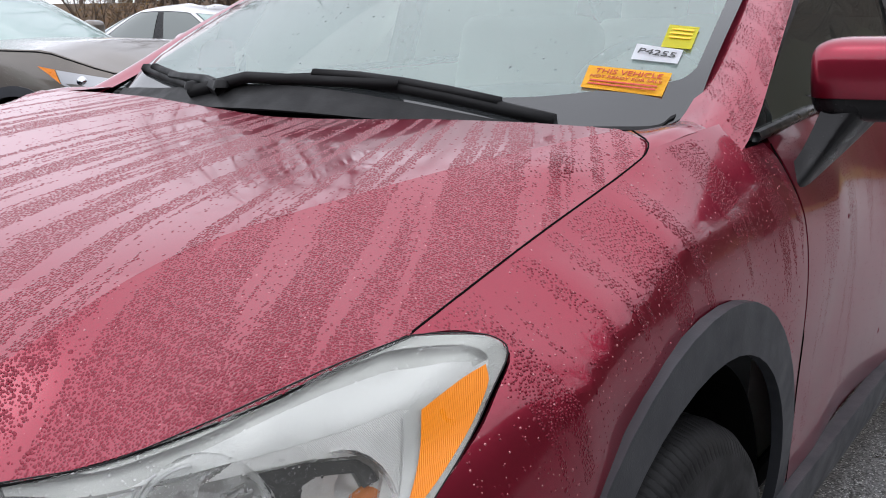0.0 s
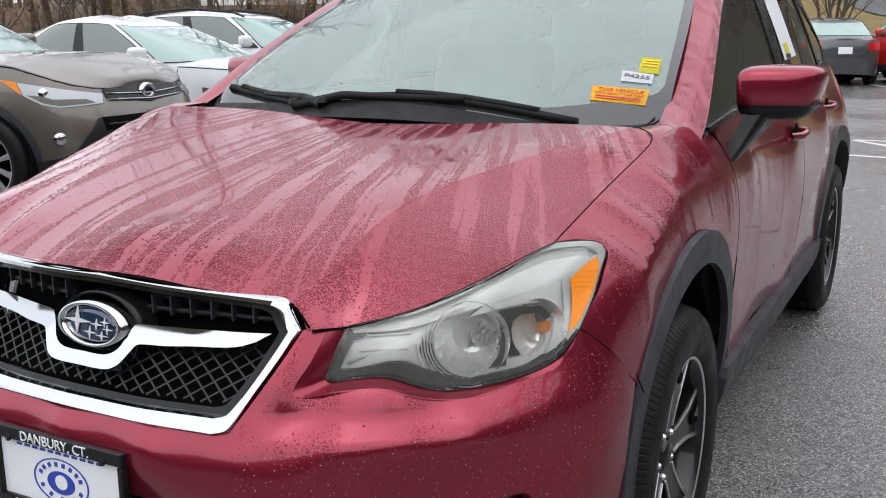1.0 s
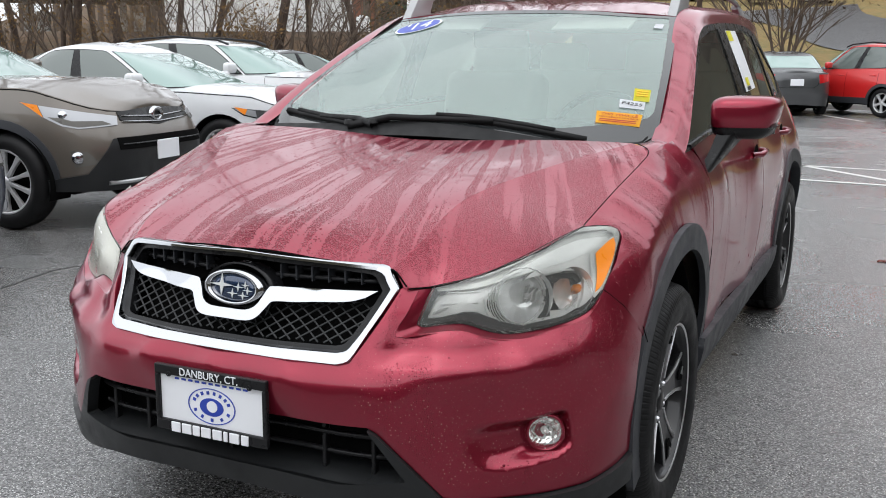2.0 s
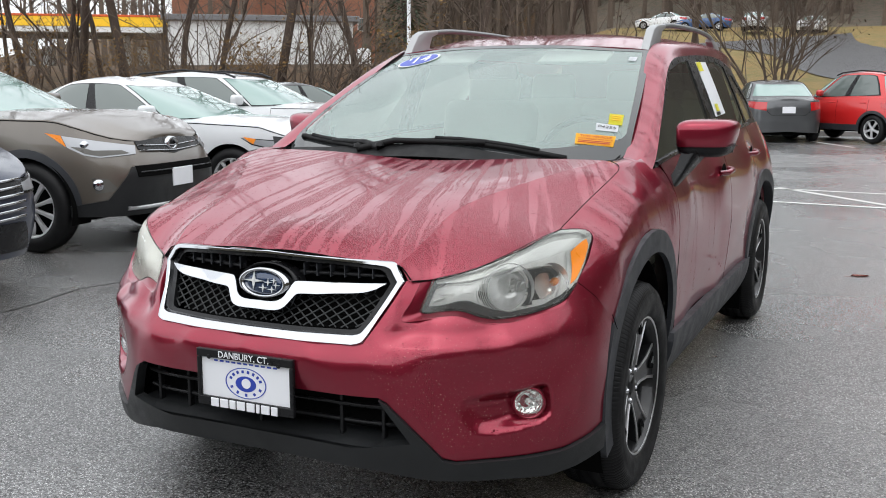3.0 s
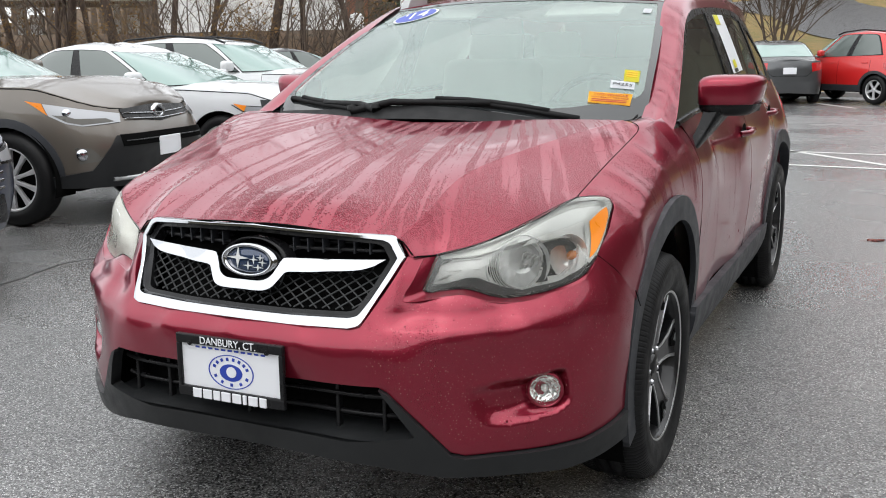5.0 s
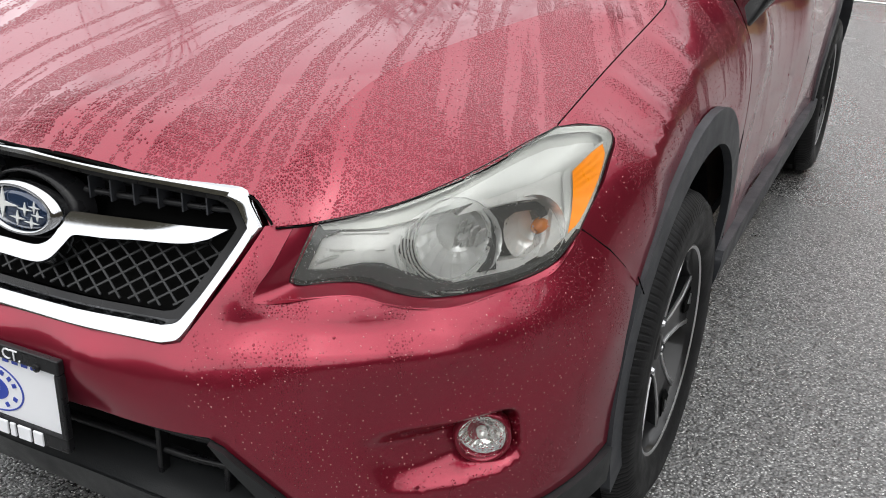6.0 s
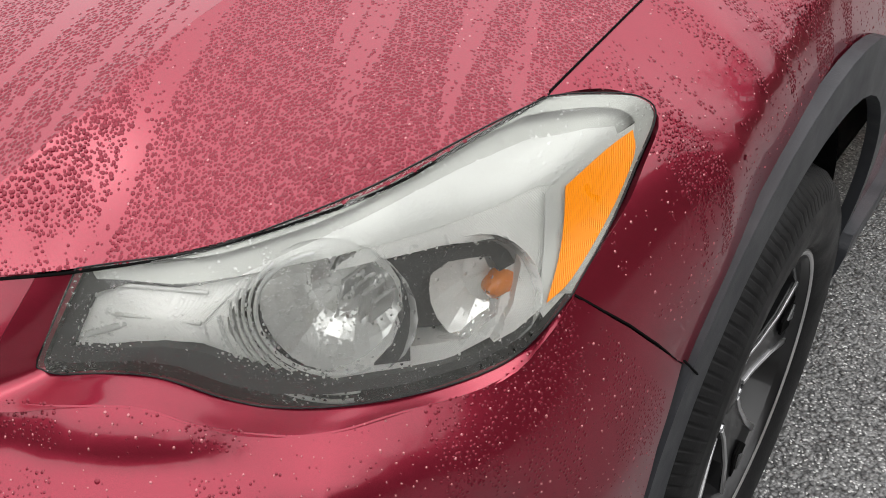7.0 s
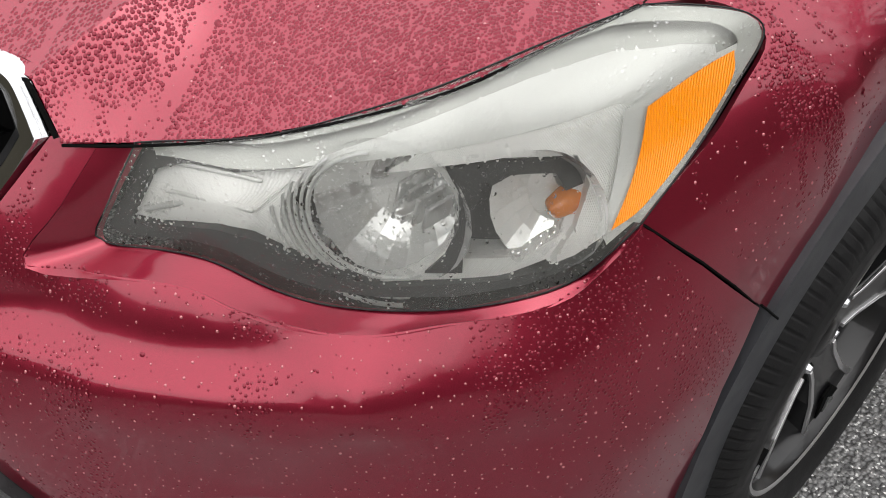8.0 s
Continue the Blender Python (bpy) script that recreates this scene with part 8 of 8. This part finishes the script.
# a dark evergreen by the white building
rng = random.Random(5)
ever = empty("tree")
bm = bmesh.new()
tube(bm, [(0, 0, -0.2), (0, 0, 3), (0.1, 0, 6.4)], 0.14, 8, 0.03)
part("trunk", bm, M["bark"], ever, smooth=True)
M["needles"] = bark("evergreen_needles", (0.012, 0.022, 0.010), (0.045, 0.065, 0.025))
bm = bmesh.new()
for k in range(2600):
    h = rng.random() ** 1.3
    a = rng.uniform(0, 2 * math.pi)
    rad = (1 - h) * 1.9 * math.sqrt(rng.uniform(0.25, 1)) * (0.8 + 0.3 * math.sin(a * 5 + h * 20))
    c = Vector((rad * math.cos(a), rad * math.sin(a), 0.6 + 5.8 * h))
    o = Vector((math.cos(a), math.sin(a), -0.35)) * rng.uniform(0.12, 0.26)
    s = Vector((-math.sin(a), math.cos(a), rng.uniform(-0.4, 0.4))) * 0.05
    bm.faces.new([bm.verts.new(c + v) for v in (s, o, -s, -o * 0.3)])
part("crown", bm, M["needles"], ever)
plant(ever, -19.5, 36.5, 0, "dark green evergreen tree beside the white building", group="evergreens")

# far woods all round: thin stems and twigs, too many to count
def woods(name, places, seed, h0, h1, label):
    rng = random.Random(seed)
    bm = bmesh.new()
    for x, y, z in places:
        h = rng.uniform(h0, h1)
        tube(bm, [(x, y, z - 0.3), (x + rng.uniform(-0.3, 0.3), y, z + h * 0.5), (x + rng.uniform(-0.7, 0.7), y + rng.uniform(-0.5, 0.5), z + h)], 0.022 * h, 5, 0.03)
        for k in range(11):
            t = rng.uniform(0.18, 0.98)
            a = rng.uniform(0, 2 * math.pi)
            l = h * rng.uniform(0.12, 0.34) * (1.15 - t * 0.6)
            b = Vector((x, y, z + h * t))
            e = b + Vector((math.cos(a) * l, math.sin(a) * l, l * rng.uniform(0.3, 1.1)))
            tube(bm, [b, b.lerp(e, 0.5) + Vector((0, 0, l * 0.06)), e], 0.006 * h, 3, 0.01)
            for q in range(5):
                c = b.lerp(e, rng.uniform(0.3, 1))
                f = c + Vector((rng.uniform(-1, 1), rng.uniform(-1, 1), rng.uniform(0, 1))) * l * 0.4
                tube(bm, [c, f], 0.018, 3, 0.008)
    return tagged(part(name, bm, M["bark_grey"]), label, "woods", kind="stuff")


rng = random.Random(77)
pl = []
for k in range(430):
    x = rng.uniform(-110, 30)
    y = rng.uniform(92, 150)
    pl.append((x, y, terrain(x, y)))
for k in range(330):
    y = rng.uniform(86, 135)
    x = 1.6 + (y + 3) * rng.uniform(-0.5, 0.02)
    pl.append((x, y, terrain(x, y)))
for k in range(150):
    x = rng.uniform(12, 45)
    y = rng.uniform(30, 100)
    pl.append((x, y, terrain(x, y)))
for k in range(90):
    x = rng.uniform(-95, -30)
    y = rng.uniform(60, 100)
    pl.append((x, y, terrain(x, y)))
woods("woods_far", pl, 3, 9, 16, "leafless grey brown woods in the distance")
pl = [(rng.uniform(9, 30), rng.uniform(-30, 26), 0) for k in range(150)]
woods("woods_near", pl, 4, 7, 13, "leafless woods along the other side of the car park")

# ---- buildings ----
M["render_white"] = plastic("white_wall", (0.66, 0.66, 0.65), 0.8, 8, 0.004, 0.0)
M["brick"] = plastic("brown_brick", (0.24, 0.105, 0.065), 0.85, 30, 0.004, 0.0)
# earth tone of the added unseen walls, for the car's reflections
M["wall_grey"] = plastic("earth_coloured_wall", (0.085, 0.075, 0.050), 0.8, 8, 0.004, 0.0)
M["roof_grey"] = plastic("grey_roof", (0.16, 0.16, 0.165), 0.8, 20, 0.004, 0.0)
M["canopy_yellow"] = Mat("canopy_yellow", (0.85, 0.50, 0.01), 0.4).m
M["canopy_red"] = Mat("canopy_red", (0.60, 0.09, 0.01), 0.4).m


def building(label, m, size, wall, roof_over, rows=0, cols=0, cat="building", win=(1.2, 1.3)):
    w, d, h = size
    root = empty("building", m, label=label, category=cat)
    bm = bmesh.new()
    box(bm, (w, d, h), Matrix.Translation((0, 0, h / 2)), 0.03)
    part("wall", bm, wall, root)
    bm = bmesh.new()
    box(bm, (w + roof_over, d + roof_over, 0.35), Matrix.Translation((0, 0, h + 0.15)), 0.05)
    part("roof", bm, M["roof_grey"], root)
    for r in range(rows):
        for c in range(cols):
            x, z = (c + 0.5) / cols * w - w / 2, (r + 0.5) / rows * h
            win_o = empty("window")
            win_o.parent = root
            bm = bmesh.new()
            box(bm, (win[0] + 0.16, 0.10, win[1] + 0.16), pose(x, -d / 2 - 0.02, z), 0.02)
            part("frame", bm, M["render_white"], win_o)
            bm = bmesh.new()
            box(bm, (win[0], 0.06, win[1]), pose(x, -d / 2 - 0.06, z), 0.01)
            part("pane", bm, M["car_glass"], win_o)
    return root


bx, by = -35.2, 47.2
building("low white flat-roofed building on the bank", pose(bx, by, terrain(bx, by) - 0.4, 0, 0, 36), (10.8, 6.0, 3.0), M["render_white"], 0.7, 0, 0)
bx, by = -66.0, 92.0
building("large brown brick building behind the trees", pose(bx, by, terrain(bx, by) - 1.0, 0, 0, 34), (22, 12, 11.0), M["brick"], 0.6, 3, 9)
bx, by = -7.6, 104.0
building("low brick building among the trees on the hill", pose(bx, by, terrain(bx, by) - 0.5, 0, 0, 8), (9, 6, 2.6), M["brick"], 0.5, 1, 5, win=(0.9, 1.0))
# petrol station canopy
can = empty("petrol_canopy", pose(-51.0, 43.5, terrain(-51, 43.5) - 0.3, 0, 0, 38), label="petrol station canopy with a yellow and orange edge", category="canopy")
bm = bmesh.new()
box(bm, (18, 9, 0.9), pose(0, 0, 2.9), 0.05)
part("deck", bm, M["render_white"], can)
bm = bmesh.new()
box(bm, (18.1, 9.1, 0.62), pose(0, 0, 3.12), 0.04)
part("fascia", bm, M["canopy_yellow"], can)
bm = bmesh.new()
box(bm, (18.16, 9.16, 0.14), pose(0, 0, 3.48), 0.02)
part("edge_band", bm, M["canopy_red"], can)
for x in (-6, 0, 6):
    bm = bmesh.new()
    box(bm, (0.4, 0.4, 2.8), pose(x, 0, 1.3), 0.03)
    part("column", bm, M["render_white"], can)
    bm = bmesh.new()
    box(bm, (0.7, 1.1, 1.7), pose(x + 1.0, 0, 0.9), 0.06)
    part("pump", bm, M["render_white"], can)
# light pole and a small white tank
pole = empty("light_pole", pose(-18.0, 34.1, terrain(-18.0, 34.1)), label="slim pale light pole on the bank", category="light pole")
bm = bmesh.new()
tube(bm, [(0, 0, -0.3), (0, 0, 4), (0, 0, 9.5)], 0.09, 10, 0.06)
part("shaft", bm, M["silver"], pole, smooth=True)
bm = bmesh.new()
box(bm, (0.9, 0.3, 0.12), pose(0.4, 0, 9.5), 0.04)
part("head", bm, M["silver"], pole)
tank = empty("tank", pose(-19.0, 32.0, terrain(-19.0, 32.0)), label="small white domed tank on the bank", category="tank")
bm = bmesh.new()
lathe(bm, [(0.30, -0.2), (0.30, 0.50), (0.24, 0.62), (0.12, 0.68), (0.001, 0.69)], None, 20)
part("shell", bm, M["render_white"], tank, smooth=True)
# cars up the hill
bpaint = body_paint("blue_paint", (0.03, 0.075, 0.19), 0.3)
parked_car("blue sedan parked at the top of the slope", pose(-16.1, 80.2, terrain(-15, 80.2) + 0.05, 0, 0, 275), bpaint, wb=2.7, **SEDAN)
parked_car("pale sedan far up the side road", pose(-10.2, 78.0, terrain(-10, 78) + 0.05, 0, 0, 185), body_paint("pale_paint", (0.5, 0.51, 0.52), 0.2), wb=2.7, **SEDAN)
parked_car("white car far up the side road", pose(-6.0, 76.0, terrain(-6, 76.0) + 0.05, 0, 0, 355), body_paint("far_white_paint", (0.7, 0.7, 0.7), 0.1), wb=2.7, **SEDAN)
parked_car("white car beside the blue sedan on the slope", pose(-19.8, 81.6, terrain(-19, 81.6) + 0.05, 0, 0, 265), body_paint("chalk_paint", (0.68, 0.69, 0.70), 0.0), wb=2.7, **SEDAN)
# unseen plain walls, added to close the car park and darken the car's reflections
for nm, size, p in (("shade_wall_east", (0.4, 46, 8.0), (15.0, 5.0, 4.0)), ("shade_wall_south", (46, 0.4, 5.0), (-8.0, -14.0, 2.5)), ("shade_wall_north", (11.0, 0.4, 6.0), (10.0, 37.0, 3.0))):
    bm = bmesh.new()
    box(bm, size, Matrix.Translation(p), 0.03)
    tagged(part(nm, bm, M["wall_grey"]), "unseen plain wall, added to darken reflections in the red car", "wall", kind="structure")
